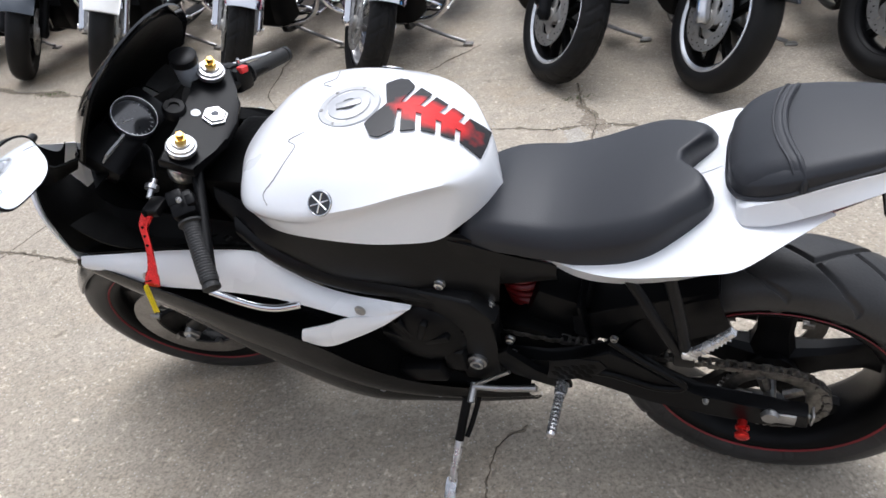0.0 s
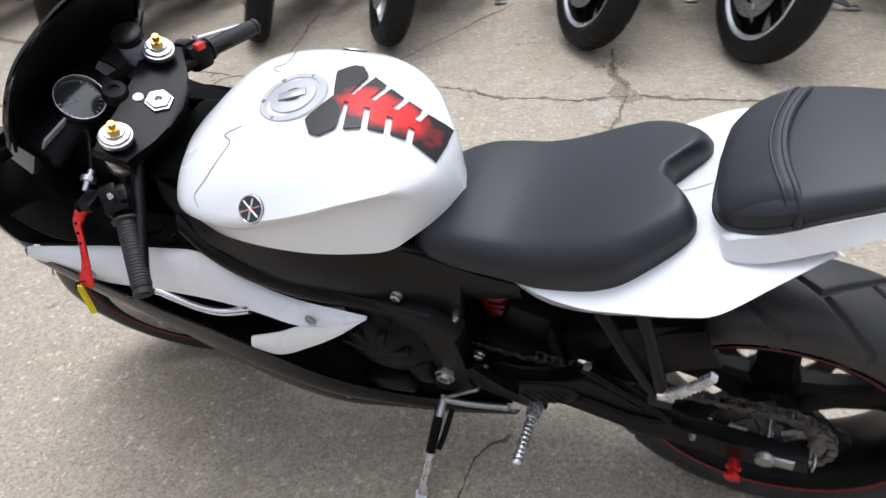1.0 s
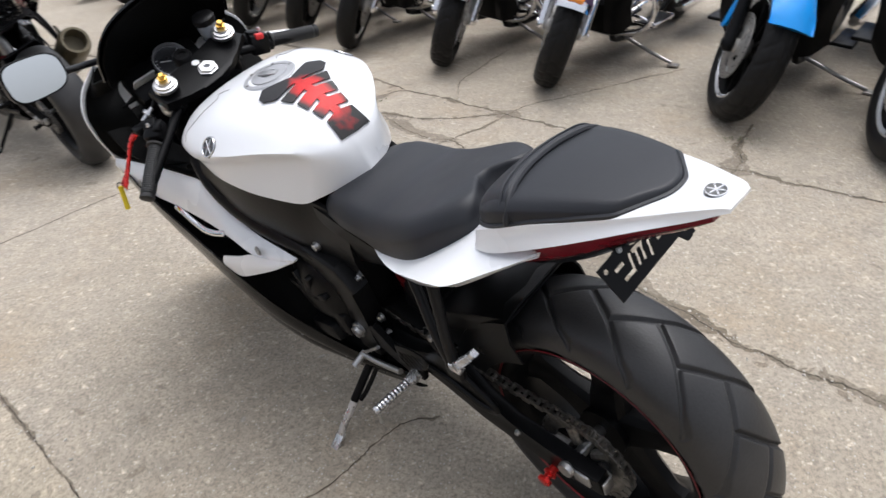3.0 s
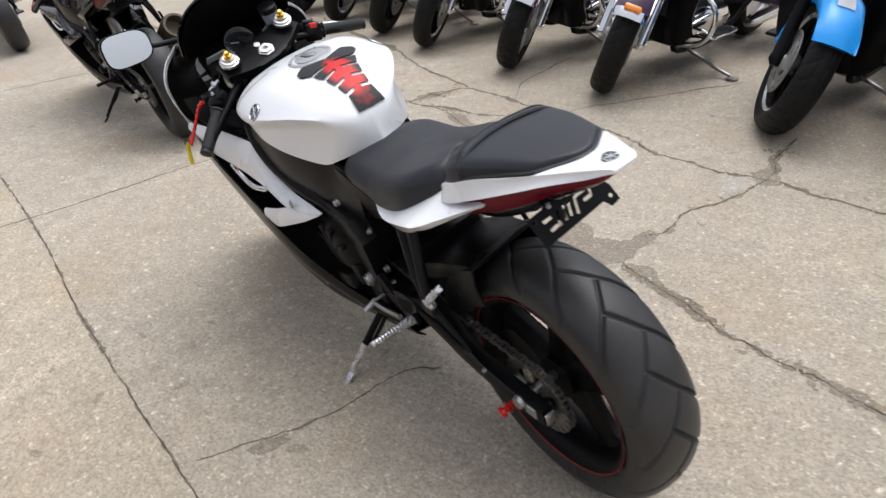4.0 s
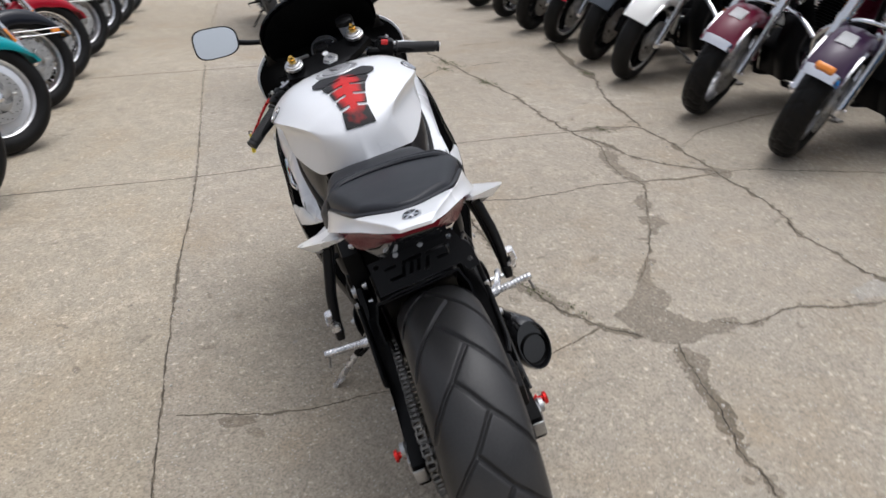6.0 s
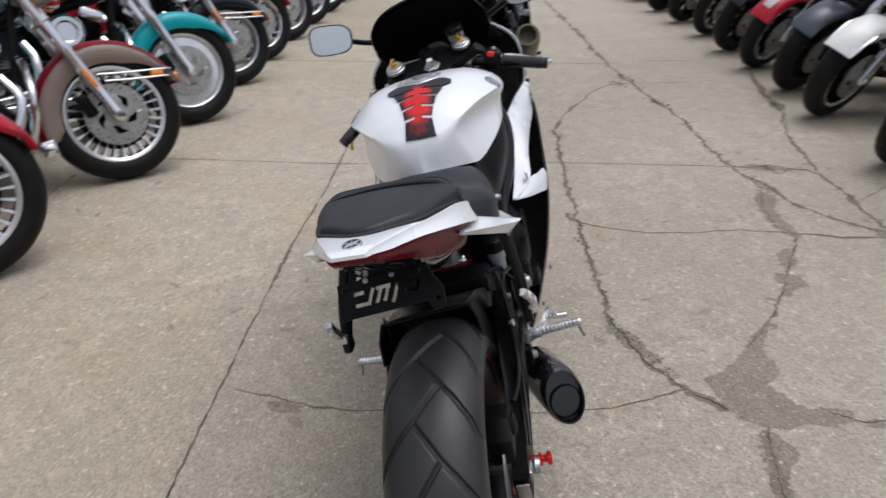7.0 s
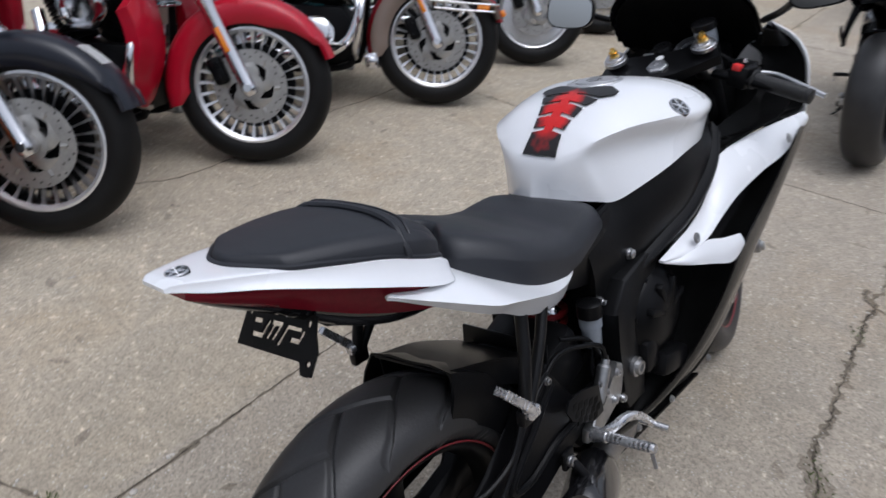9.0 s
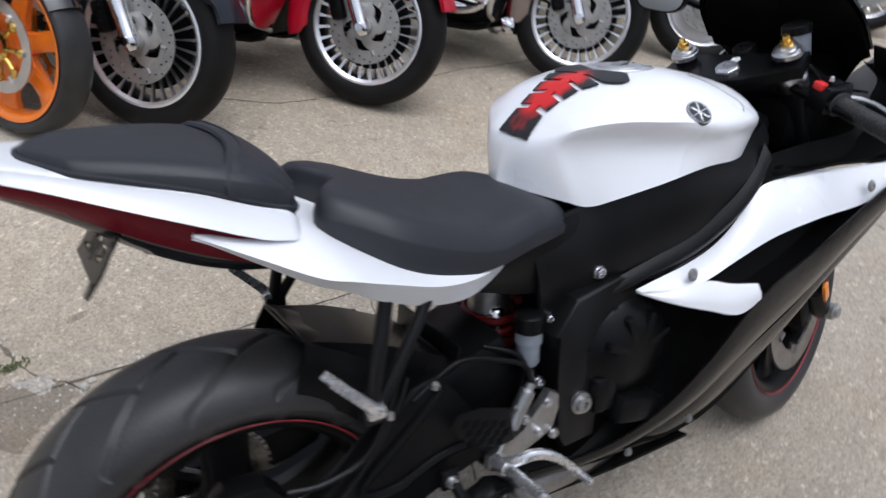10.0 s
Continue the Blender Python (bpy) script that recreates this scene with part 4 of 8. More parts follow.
    quilt(bm, [[(0.335, y, 0.515 - 0.06 * y), (0.28, y, 0.545 - 0.06 * y), (0.21, y, 0.577 - 0.06 * y), (0.118, y * 0.9, 0.605 - 0.06 * y)] for y in (-0.085, -0.04, 0.04, 0.085)], 3, 2, True, 0.004)
    for sy in (1, -1):
        quilt(bm, [[(0.335, sy * 0.087, 0.515 - sy * 0.005), (0.28, sy * 0.087, 0.544 - sy * 0.005), (0.20, sy * 0.085, 0.578 - sy * 0.005), (0.122, sy * 0.077, 0.603 - sy * 0.005)], [(0.335, sy * 0.092, 0.47), (0.28, sy * 0.094, 0.5), (0.2, sy * 0.09, 0.545), (0.127, sy * 0.08, 0.59)]], 3, 3, True, 0.004)
    prism(bm, [(0.37, 0.49), (0.29, 0.52), (0.2, 0.56), (0.13, 0.585), (0.135, 0.5), (0.2, 0.43), (0.28, 0.425), (0.37, 0.43)], 0.079, 0.083, 0.001)
    box(bm, (0.345, 0, 0.455), (0.006, 0.19, 0.16), Matrix.Rotation(radians(8), 4, "Y"), 0.002)
    part("rear_hugger", bm, BLACK_SATIN, bike, "black rear tyre hugger")
    bm = B()
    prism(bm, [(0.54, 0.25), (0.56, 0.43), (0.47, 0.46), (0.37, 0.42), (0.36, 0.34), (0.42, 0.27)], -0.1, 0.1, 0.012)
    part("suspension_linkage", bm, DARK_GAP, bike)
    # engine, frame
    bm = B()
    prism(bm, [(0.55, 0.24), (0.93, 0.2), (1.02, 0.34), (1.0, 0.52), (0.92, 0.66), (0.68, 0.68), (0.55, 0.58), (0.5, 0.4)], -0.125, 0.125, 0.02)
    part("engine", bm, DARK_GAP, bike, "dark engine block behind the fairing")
    for s in (1, -1):
        bm = B()
        c = (0.66, s * 0.12, 0.465)
        spool(bm, c, (0.66, s * 0.178, 0.465), ((0, 0.095), (0.45, 0.095), (0.6, 0.088), (0.8, 0.07), (0.95, 0.05), (1, 0.03)), 28)
        for k in range(7):
            a = 2 * math.pi * k / 7 + 0.2
            bolt(bm, (0.66 + math.cos(a) * 0.088, s * 0.147, 0.465 + math.sin(a) * 0.088), (0, s, 0), 0.006, 0.006)
        for a in (20, 65, 110, 155):
            box(bm, (0.66 + math.cos(radians(a)) * 0.045, s * 0.168, 0.465 + math.sin(radians(a)) * 0.045), (0.06, 0.022, 0.016), Matrix.Rotation(radians(-a), 4, "Y"), 0.005)
        box(bm, (0.675, s * 0.16, 0.35), (0.11, 0.05, 0.05), Matrix.Rotation(radians(15), 4, "Y"), 0.012)
        box(bm, (0.60, s * 0.15, 0.40), (0.05, 0.04, 0.07), None, 0.012)
        part("engine_cover", bm, BLACK_METAL, bike, "round black engine side cover")
        bm = B()
        strip(bm, mirrored([(1.02, 0.10, 0.795), (0.93, 0.135, 0.785), (0.82, 0.16, 0.78), (0.73, 0.163, 0.772), (0.63, 0.135, 0.738), (0.57, 0.110, 0.722), (0.47, 0.105, 0.70)], s),
              mirrored([(1.0, 0.12, 0.74), (0.915, 0.172, 0.705), (0.87, 0.171, 0.66), (0.80, 0.165, 0.61), (0.70, 0.145, 0.58), (0.59, 0.122, 0.55), (0.50, 0.11, 0.545)], s), 30, 8, (0, s * 0.012, 0), 0.012)
        fr = part("frame", bm, BLACK_SHEEN, bike, "satin black twin-spar frame")
        bm = B()
        strip(bm, mirrored([(0.955, 0.15, 0.775), (0.90, 0.172, 0.735), (0.83, 0.178, 0.69), (0.75, 0.166, 0.645), (0.66, 0.148, 0.61), (0.59, 0.135, 0.585)], s),
              mirrored([(0.95, 0.165, 0.73), (0.905, 0.177, 0.695), (0.85, 0.178, 0.652), (0.77, 0.168, 0.607), (0.68, 0.15, 0.578), (0.60, 0.136, 0.555)], s), 24, 6, (0, s * 0.012, 0), 0.012)
        part("frame_spar", bm, BLACK_SHEEN, bike)
        bm = B()
        # Added near-black sheet, stands for the shade between fairing and engine.
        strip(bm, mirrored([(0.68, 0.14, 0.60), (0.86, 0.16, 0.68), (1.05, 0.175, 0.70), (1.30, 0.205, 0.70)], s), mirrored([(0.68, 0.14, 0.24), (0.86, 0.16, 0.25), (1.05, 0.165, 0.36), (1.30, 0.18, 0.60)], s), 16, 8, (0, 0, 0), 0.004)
        part("inner_shade_sheet", bm, DARK_GAP, bike)
        bm = B()
        prism(bm, [(0.70, 0.60), (0.63, 0.60), (0.54, 0.585), (0.50, 0.53), (0.515, 0.46), (0.505, 0.36), (0.53, 0.31), (0.595, 0.31), (0.605, 0.40), (0.60, 0.47), (0.62, 0.53), (0.68, 0.565)], s * 0.105, s * 0.15, 0.008)
        part("frame_plate", bm, BLACK_SHEEN, bike)
        bm = B()
        spool(bm, (0.555, s * 0.15, 0.395), (0.555, s * 0.166, 0.395), ((0, 0.02), (0.5, 0.02), (0.55, 0.015), (1, 0.014), (1, 0.008), (0.5, 0.008)), 18)
        part("pivot_bolt", bm, ALU_DULL, bike)
        for p in ((0.597, 0.122, 0.613), (0.518, 0.105, 0.543), (0.49, 0.11, 0.44), (0.49, 0.11, 0.39)):
            bm = B()
            bolt(bm, (p[0], s * (p[1] + 0.008), p[2]), (0, s, 0), 0.009, 0.012)
            part("frame_bolt", bm, ALU, fr)
        bm = B()
        strip(bm, mirrored([(0.575, 0.112, 0.715), (0.47, 0.116, 0.695), (0.38, 0.115, 0.676)], s), mirrored([(0.60, 0.118, 0.60), (0.50, 0.102, 0.59), (0.385, 0.10, 0.62)], s), 12, 6, (0, s * 0.006, 0), 0.005)
        part("side_cover", bm, BLACK_SHEEN, bike)
    # shock
    bm = B()
    cyl(bm, (0.46, 0.0, 0.42), (0.485, 0.0, 0.62), 0.02)
    cyl(bm, (0.475, 0.0, 0.53), (0.487, 0.0, 0.63), 0.036, 0.03)
    shock = part("shock", bm, STEEL, bike, "rear shock absorber")
    bm = B()
    turns = [(0.462 + 0.022 * i / 80, 0.045 * math.cos(i * 0.42), 0.43 + 0.11 * i / 80) for i in range(81)]
    tube(bm, [(x + 0.045 * math.sin(i * 0.42), y, z) for i, (x, y, z) in enumerate(turns)], 0.0075, 8, 160)
    part("spring", bm, SPRING_RED, shock, "red coil spring")
    bm = B()
    spool(bm, (0.466, -0.032, 0.44), (0.47, -0.03, 0.545), ((0, 0.018), (0.4, 0.018), (0.42, 0.0155), (0.85, 0.0155), (0.95, 0.013), (1, 0.008)), 22)
    canister = part("gas_canister", bm, CHROME, shock, "polished gas canister")
    bm = B()
    for z in (0.455, 0.474):
        spool(bm, (0.466, -0.032, z - 0.006), (0.466, -0.032, z + 0.006), ((0, 0.021), (0.2, 0.0245), (0.8, 0.0245), (1, 0.021)), 24)
    part("clamp_rings", bm, RED_RING if full else BLACK_METAL, canister, "red anodised clamp rings" if full else "")
    bm = B()
    spool(bm, (0.476, -0.11, 0.475), (0.476, -0.11, 0.535), ((0, 0.016), (0.1, 0.019), (0.66, 0.019), (0.67, 0.022), (1, 0.022)), 20)
    res = part("brake_reservoir", bm, RESERVOIR, bike, "translucent rear brake fluid reservoir")
    bm = B()
    spool(bm, (0.476, -0.11, 0.536), (0.476, -0.11, 0.565), ((0, 0.0235), (0.9, 0.0235), (1, 0.02)), 20)
    part("lid", bm, BLACK_SATIN, res)
    bm = B()
    tube(bm, [(0.476, -0.11, 0.475), (0.46, -0.115, 0.43), (0.45, -0.13, 0.40)], 0.006)
    tube(bm, [(0.40, -0.09, 0.52), (0.45, -0.115, 0.50), (0.47, -0.125, 0.45), (0.44, -0.13, 0.42)], 0.005)
    part("hose", bm, BLACK_SATIN, res)
    # tank
    bm = B()
    half = tank_rows(9, 8)
    lip = [Vector((p[-1].x + (0.75 - p[-1].x) * 0.06, p[-1].y * 0.8, p[-1].z - 0.004)) for p in half]
    for s in (1, -1):
        g = [[bm.verts.new((p.x, p.y * s, p.z)) for p in r + [q]] for r, q in zip(half, lip)]
        for r0, r1 in zip(g, g[1:]):
            for j in range(len(r0) - 1):
                bm.faces.new((r0[j], r0[j + 1], r1[j + 1], r1[j]))
    bmesh.ops.remove_doubles(bm, verts=bm.verts, dist=0.0002)
    tank = part("tank", bm, paint, bike, "glossy white fuel tank with creased flanks" if full else "", smooth=50)
    bm = B()
    c = Vector((0.74, -0.004, 0.9065))
    nrm = Vector((0.02, 0, 1)).normalized()
    spool(bm, c - nrm * 0.006, c + nrm * 0.003, ((0, 0.056), (0.75, 0.056), (1, 0.054), (1, 0.045), (0.85, 0.0445), (0.85, 0.038), (1.15, 0.037), (1.3, 0.028), (1.3, 0.016), (1.0, 0.015)), 48)
    cap = part("filler_cap", bm, CAP_GREY, tank, "round aluminium filler cap with ring bolts", smooth=30)
    for k in range(6):
        a = k * math.pi / 3 + 0.3
        bm = B()
        bolt(bm, c + Vector((math.cos(a) * 0.0495, math.sin(a) * 0.0495, 0.0022)), nrm, 0.003, 0.0015)
        part("bolt", bm, STEEL, cap)
    bm = B()
    box(bm, c + nrm * 0.0065, (0.044, 0.017, 0.004), Matrix.Rotation(radians(25), 4, "Z"), 0.0015)
    part("latch", bm, ALU_DULL, cap)
    for s in (1, -1):
        yb, h = 0.179, 0.008
        nb = Vector(((tank_top(0.735 - h, yb) - tank_top(0.735 + h, yb)) / (2 * h), s * (tank_top(0.735, yb - h) - tank_top(0.735, yb + h)) / (2 * h), 1)).normalized()
        cb = Vector((0.735, s * yb, tank_top(0.735, yb)))
        bm = B()
        spool(bm, cb - nb * 0.008, cb + nb * 0.002, ((0, 0.0215), (0.9, 0.0215), (1, 0.021), (1, 0.0195), (0.95, 0.019), (0.95, 0.001)), 36)
        badge = part("badge", bm, BLACK_GLOSS, tank, "small round dark tank badge")
        bm = B()
        x, y = frame_of(nb)
        lathe_c = cb + nb * 0.0018
        for k in range(3):
            a = k * math.pi / 3 + 0.3
            d = x * math.cos(a) + y * math.sin(a)
            cyl(bm, lathe_c - d * 0.0165, lathe_c + d * 0.0165, 0.0014, n=6)
        ring = [lathe_c + (x * math.cos(a) + y * math.sin(a)) * 0.0198 for a in (2 * math.pi * i / 36 for i in range(37))]
        tube(bm, ring, 0.0013, 6, 48)
        part("badge_ring", bm, CHROME, badge)
        bm = B()
        seam = [(0.80, s * 0.062, 0), (0.825, s * 0.078, 0), (0.806, s * 0.092, 0), (0.812, s * 0.118, 0), (0.828, s * 0.15, 0), (0.845, s * 0.17, 0), (0.835, s * 0.185, 0)]
        tube(bm, [(p.x, p.y, tank_top(p.x, p.y) + 0.0004) for p in curve_pts(seam, 40)], 0.0008, 6, 80)
        part("seam", bm, STEEL, tank)
    if full:
        bm = B()
        def skin(px, py):
            return bm.verts.new((px, py - 0.012, tank_top(px, py - 0.012) + 0.003))

        rows = [  # front and back lines along the arm, half widths at front and back
            (lambda f: 0.672 + 0.022 * min(f, 0.7) / 0.7 - 0.06 * max(0, f - 0.7), lambda f: 0.652 - 0.014 * min(f, 0.75) + 0.075 * max(0, f - 0.75), 0.078, 0.078),
            (lambda f: 0.645 - 0.014 * f, lambda f: 0.621 - 0.012 * f, 0.058, 0.047), (lambda f: 0.612 - 0.011 * f, lambda f: 0.589 - 0.009 * f, 0.044, 0.038),
            (lambda f: 0.580 - 0.008 * f, lambda f: 0.558 - 0.006 * f, 0.036, 0.032), (lambda f: 0.549 - 0.005 * f, lambda f: 0.510 + 0.002 * f, 0.031, 0.035)]
        for i, (fa_, fb_, wf, wb) in enumerate(rows):
            prev = None
            for k in range(29):
                u = -1 + 2 * k / 28
                f = abs(u)
                col = [skin(fa_(f) + (fb_(f) - fa_(f)) * j / 6, u * (wf + (wb - wf) * j / 6)) for j in range(7)]
                if prev:
                    for j in range(6):
                        bm.faces.new((prev[j], prev[j + 1], col[j + 1], col[j]))
                prev = col
            if i < 4:
                prev = None
                for k in range(7):
                    y = -0.009 + 0.018 * k / 6
                    col = [skin(fb_(abs(y) / wb) + 0.002, y), skin(rows[i + 1][0](abs(y) / rows[i + 1][2]) - 0.002, y)]
                    if prev:
                        bm.faces.new((prev[0], prev[1], col[1], col[0]))
                    prev = col
        bmesh.ops.remove_doubles(bm, verts=bm.verts, dist=0.0004)
        bmesh.ops.solidify(bm, geom=list(bm.faces), thickness=0.002)
        part("tank_pad", bm, PAD, tank, "red and black printed spine-shaped tank pad")
    # seats
    bm = B()
    side = [(0.562, 0.04), (0.56, 0.085), (0.545, 0.107), (0.50, 0.120), (0.45, 0.13), (0.40, 0.136), (0.35, 0.142), (0.30, 0.147), (0.26, 0.148), (0.225, 0.142), (0.195, 0.126), (0.168, 0.108), (0.15, 0.092), (0.144, 0.075), (0.15, 0.056), (0.168, 0.034), (0.186, 0.012)]
    outline = [(p.x, p.y) for p in ease_line([(x, y, 0) for x, y in side], 3)]
    outline += [(x, -y) for x, y in outline[::-1]]
    seat_top = along([(0.58, 0.722), (0.54, 0.735), (0.51, 0.746), (0.48, 0.753), (0.44, 0.752), (0.40, 0.75), (0.36, 0.757), (0.32, 0.77), (0.28, 0.786), (0.24, 0.802), (0.20, 0.815), (0.17, 0.822), (0.14, 0.822)])
    seat_foot = along([(0.58, 0.69), (0.50, 0.692), (0.45, 0.695), (0.40, 0.69), (0.33, 0.69), (0.27, 0.703), (0.215, 0.725), (0.17, 0.75), (0.14, 0.77)])
    cushion(bm, outline, seat_top, seat_foot, (0.26, 0.49), (0, 0.015, 0.035, 0.065, 0.1, 0.15, 0.2, 0.26, 0.36, 0.5, 0.65, 0.8, 0.92, 0.97), 0.026, 0.014, 0.14, 0.26)
    part("seat", bm, SEAT, bike, "black vinyl rider seat with a notched back edge", smooth=60, warp=tail_warp)
    bm = B()
    side = [(0.128, 0.03), (0.124, 0.065), (0.108, 0.096), (0.08, 0.112), (0.05, 0.115), (0.0, 0.106), (-0.05, 0.0925), (-0.09, 0.08), (-0.108, 0.0725), (-0.116, 0.065), (-0.132, 0.044), (-0.147, 0.024), (-0.152, 0.012), (-0.153, 0.004)]
    outline = [(p.x, p.y) for p in ease_line([(x, y, 0) for x, y in side], 3)]
    outline += [(x, -y) for x, y in outline[::-1]]
    pil_top = along([(0.15, 0.822), (0.128, 0.842), (0.10, 0.861), (0.08, 0.873), (0.06, 0.882), (0.03, 0.89), (0.0, 0.895), (-0.04, 0.9), (-0.08, 0.903), (-0.12, 0.905), (-0.15, 0.905)])
    pil_foot = along([(0.13, 0.798), (0.10, 0.815), (0.06, 0.832), (0.0, 0.854), (-0.07, 0.872), (-0.15, 0.889)])
    cushion(bm, outline, pil_top, pil_foot, (-0.11, 0.07), (0, 0.02, 0.05, 0.09, 0.14, 0.2, 0.28, 0.4, 0.6, 0.8, 0.93), 0.012, 0.008, 0.11, 0.22)
    pillion = part("pillion_seat", bm, SEAT, bike, "black vinyl pillion pad with piped edge and front band", smooth=60, warp=tail_warp)
    bm = B()
    arc = [(0.062 - 0.03 * (y / 0.112) ** 2, y, pil_top(0.062 - 0.03 * (y / 0.112) ** 2) - 0.01 * (y / 0.11) ** 2 - 0.02 * max(0, (abs(y) - 0.075) / 0.037) ** 2.4) for y in [0.106 * k / 12 for k in range(-12, 13)]]
    arc = [(arc[0][0], -0.1145, 0.846), (arc[0][0], -0.112, 0.857)] + arc + [(arc[-1][0], 0.112, 0.857), (arc[-1][0], 0.1145, 0.846)]
    tube(bm, [(x, y, z + 0.003) for x, y, z in arc], 0.0055, 8, 70)
    part("piping", bm, SEAT, pillion, warp=tail_warp)
    bm = B()
    front = along([(-0.114, 0.07), (-0.108, 0.088), (-0.096, 0.108), (-0.065, 0.124), (-0.03, 0.128), (0.03, 0.128), (0.065, 0.124), (0.096, 0.108), (0.108, 0.088), (0.114, 0.07)])
    band = []
    for f, up in ((0.0, 0.001), (0.06, 0.0085), (0.3, 0.0085), (0.6, 0.0075), (0.85, 0.004), (1.0, -0.004)):
        line = []
        for x, y, z in arc[1:-1]:
            xx = x + (front(y) - x) * f
            line.append((xx, y, z + pil_top(xx) - pil_top(x) + up))
        band.append(line)
    quilt(bm, band, 2, 3, False, 0.004)
    part("front_band", bm, SEAT, pillion, "raised black vinyl band", warp=tail_warp, smooth=60)
    bm = B()
    tube(bm, [(x + 0.014, y, pil_top(x + 0.014) - pil_top(x) + z + 0.0095) for x, y, z in arc[2:-2]], 0.002, 6, 50)
    part("stitching", bm, SEAT, pillion, warp=tail_warp)
    bm = B()
    edge = [(x, y * 1.005, pil_foot(x) + 0.007) for x, y in outline]
    tube(bm, edge + [edge[0]], 0.0042, 6, 140)
    part("edge_piping", bm, SEAT, pillion, warp=tail_warp)
    # tail
    bm = B()
    cowl_s = [(0.114, 0.806, 0.1, 0.8, 0.104, 0.792), (0.106, 0.815, 0.114, 0.808, 0.122, 0.79), (0.095, 0.824, 0.119, 0.817, 0.128, 0.792), (0.06, 0.839, 0.121, 0.834, 0.132, 0.802), (0.0, 0.862, 0.112, 0.855, 0.124, 0.826),
              (-0.07, 0.878, 0.092, 0.871, 0.104, 0.852), (-0.14, 0.894, 0.066, 0.888, 0.075, 0.876), (-0.19, 0.903, 0.043, 0.898, 0.047, 0.888), (-0.22, 0.907, 0.029, 0.904, 0.031, 0.898), (-0.229, 0.904, 0.022, 0.902, 0.023, 0.899)]
    loft_smooth(bm, [sect(*t, flat=7) for t in cowl_s], 40)
    tail = part("tail_cowl", bm, paint, bike, "glossy white pointed tail cowl" if full else "", smooth=35, warp=tail_warp)
    bm = B()
    spool(bm, (-0.199, 0, 0.897), (-0.2, 0, 0.9072), ((0, 0.0135), (0.85, 0.0135), (1, 0.0125), (1, 0.001)), 28)
    badge = part("badge", bm, BLACK_GLOSS, tail, "small round dark tail badge", warp=tail_warp)
    bm = B()
    for k in range(3):
        a = k * math.pi / 3 + 0.2
        cyl(bm, (-0.2 - math.cos(a) * 0.0105, -math.sin(a) * 0.0105, 0.9073), (-0.2 + math.cos(a) * 0.0105, math.sin(a) * 0.0105, 0.9073), 0.0011, n=6)
    tube(bm, [(-0.2 + math.cos(2 * math.pi * i / 24) * 0.0125, math.sin(2 * math.pi * i / 24) * 0.0125, 0.907) for i in range(25)], 0.0011, 6, 40)
    part("badge_ring", bm, CHROME, badge, warp=tail_warp)
    bm = B()
    red = [(0.098, 0.79, 0.1, 0.785, 0.088, 0.752), (0.085, 0.802, 0.117, 0.795, 0.101, 0.752), (0.03, 0.825, 0.117, 0.818, 0.092, 0.768), (-0.04, 0.848, 0.098, 0.842, 0.074, 0.796), (-0.12, 0.868, 0.071, 0.863, 0.051, 0.837), (-0.18, 0.884, 0.048, 0.88, 0.037, 0.866), (-0.214, 0.895, 0.034, 0.893, 0.03, 0.886)]
    loft_smooth(bm, [sect(*t, flat=7) for t in red], 30)
    part("tail_light", bm, TAIL_RED, bike, "deep red glossy lower tail panel with the light", warp=tail_warp)
    bm = B()
    base = [(0.13, 0.75, 0.075, 0.745, 0.06, 0.728), (0.10, 0.757, 0.085, 0.752, 0.07, 0.732), (0.03, 0.775, 0.086, 0.77, 0.066, 0.745), (-0.04, 0.803, 0.069, 0.798, 0.05, 0.772), (-0.12, 0.842, 0.048, 0.84, 0.034, 0.824), (-0.18, 0.869, 0.035, 0.868, 0.026, 0.86), (-0.208, 0.886, 0.027, 0.885, 0.022, 0.88)]
    loft_smooth(bm, [sect(*t, flat=7) for t in base], 30)
    part("tail_base", bm, SCREEN, bike, "smoky black underside of the tail", warp=tail_warp)
    bm = B()
    prism(bm, [(0.30, 0.70), (0.12, 0.735), (-0.03, 0.785), (-0.05, 0.772), (0.0, 0.75), (0.05, 0.725), (0.12, 0.715), (0.3, 0.66)], -0.045, 0.045, 0.008)
    part("undertail", bm, BLACK_SATIN, bike, warp=tail_warp)
    for s in (1, -1):
        bm = B()
        quilt(bm, [mirrored(l, s) for l in (
            [(0.41, 0.09, 0.68), (0.33, 0.09, 0.70), (0.25, 0.04, 0.735), (0.185, 0.0, 0.772), (0.13, 0.0, 0.8), (0.095, 0.05, 0.8), (0.05, 0.1, 0.8), (-0.002, 0.108, 0.813)],
            [(0.41, 0.11, 0.682), (0.33, 0.130, 0.697), (0.25, 0.132, 0.722), (0.18, 0.118, 0.755), (0.13, 0.122, 0.779), (0.095, 0.127, 0.788), (0.05, 0.128, 0.797), (-0.006, 0.113, 0.814)],
            [(0.413, 0.117, 0.680), (0.34, 0.152, 0.690), (0.27, 0.174, 0.706), (0.19, 0.189, 0.737), (0.14, 0.196, 0.757), (0.10, 0.192, 0.770), (0.045, 0.155, 0.792), (-0.012, 0.116, 0.8155)],
            [(0.406, 0.115, 0.668), (0.34, 0.138, 0.656), (0.27, 0.152, 0.668), (0.19, 0.166, 0.703), (0.14, 0.172, 0.733), (0.10, 0.170, 0.752), (0.045, 0.14, 0.781), (-0.006, 0.112, 0.808)])], 5, 3, True, 0.005)
        part("side_panel", bm, paint, bike, "white winged side panel under the seat" if full else "", warp=tail_warp)
        # passenger footrest
        bm = B()
        tube(bm, [(0.199, s * 0.155, 0.705), (0.175, s * 0.175, 0.62), (0.162, s * 0.182, 0.55)], 0.010)
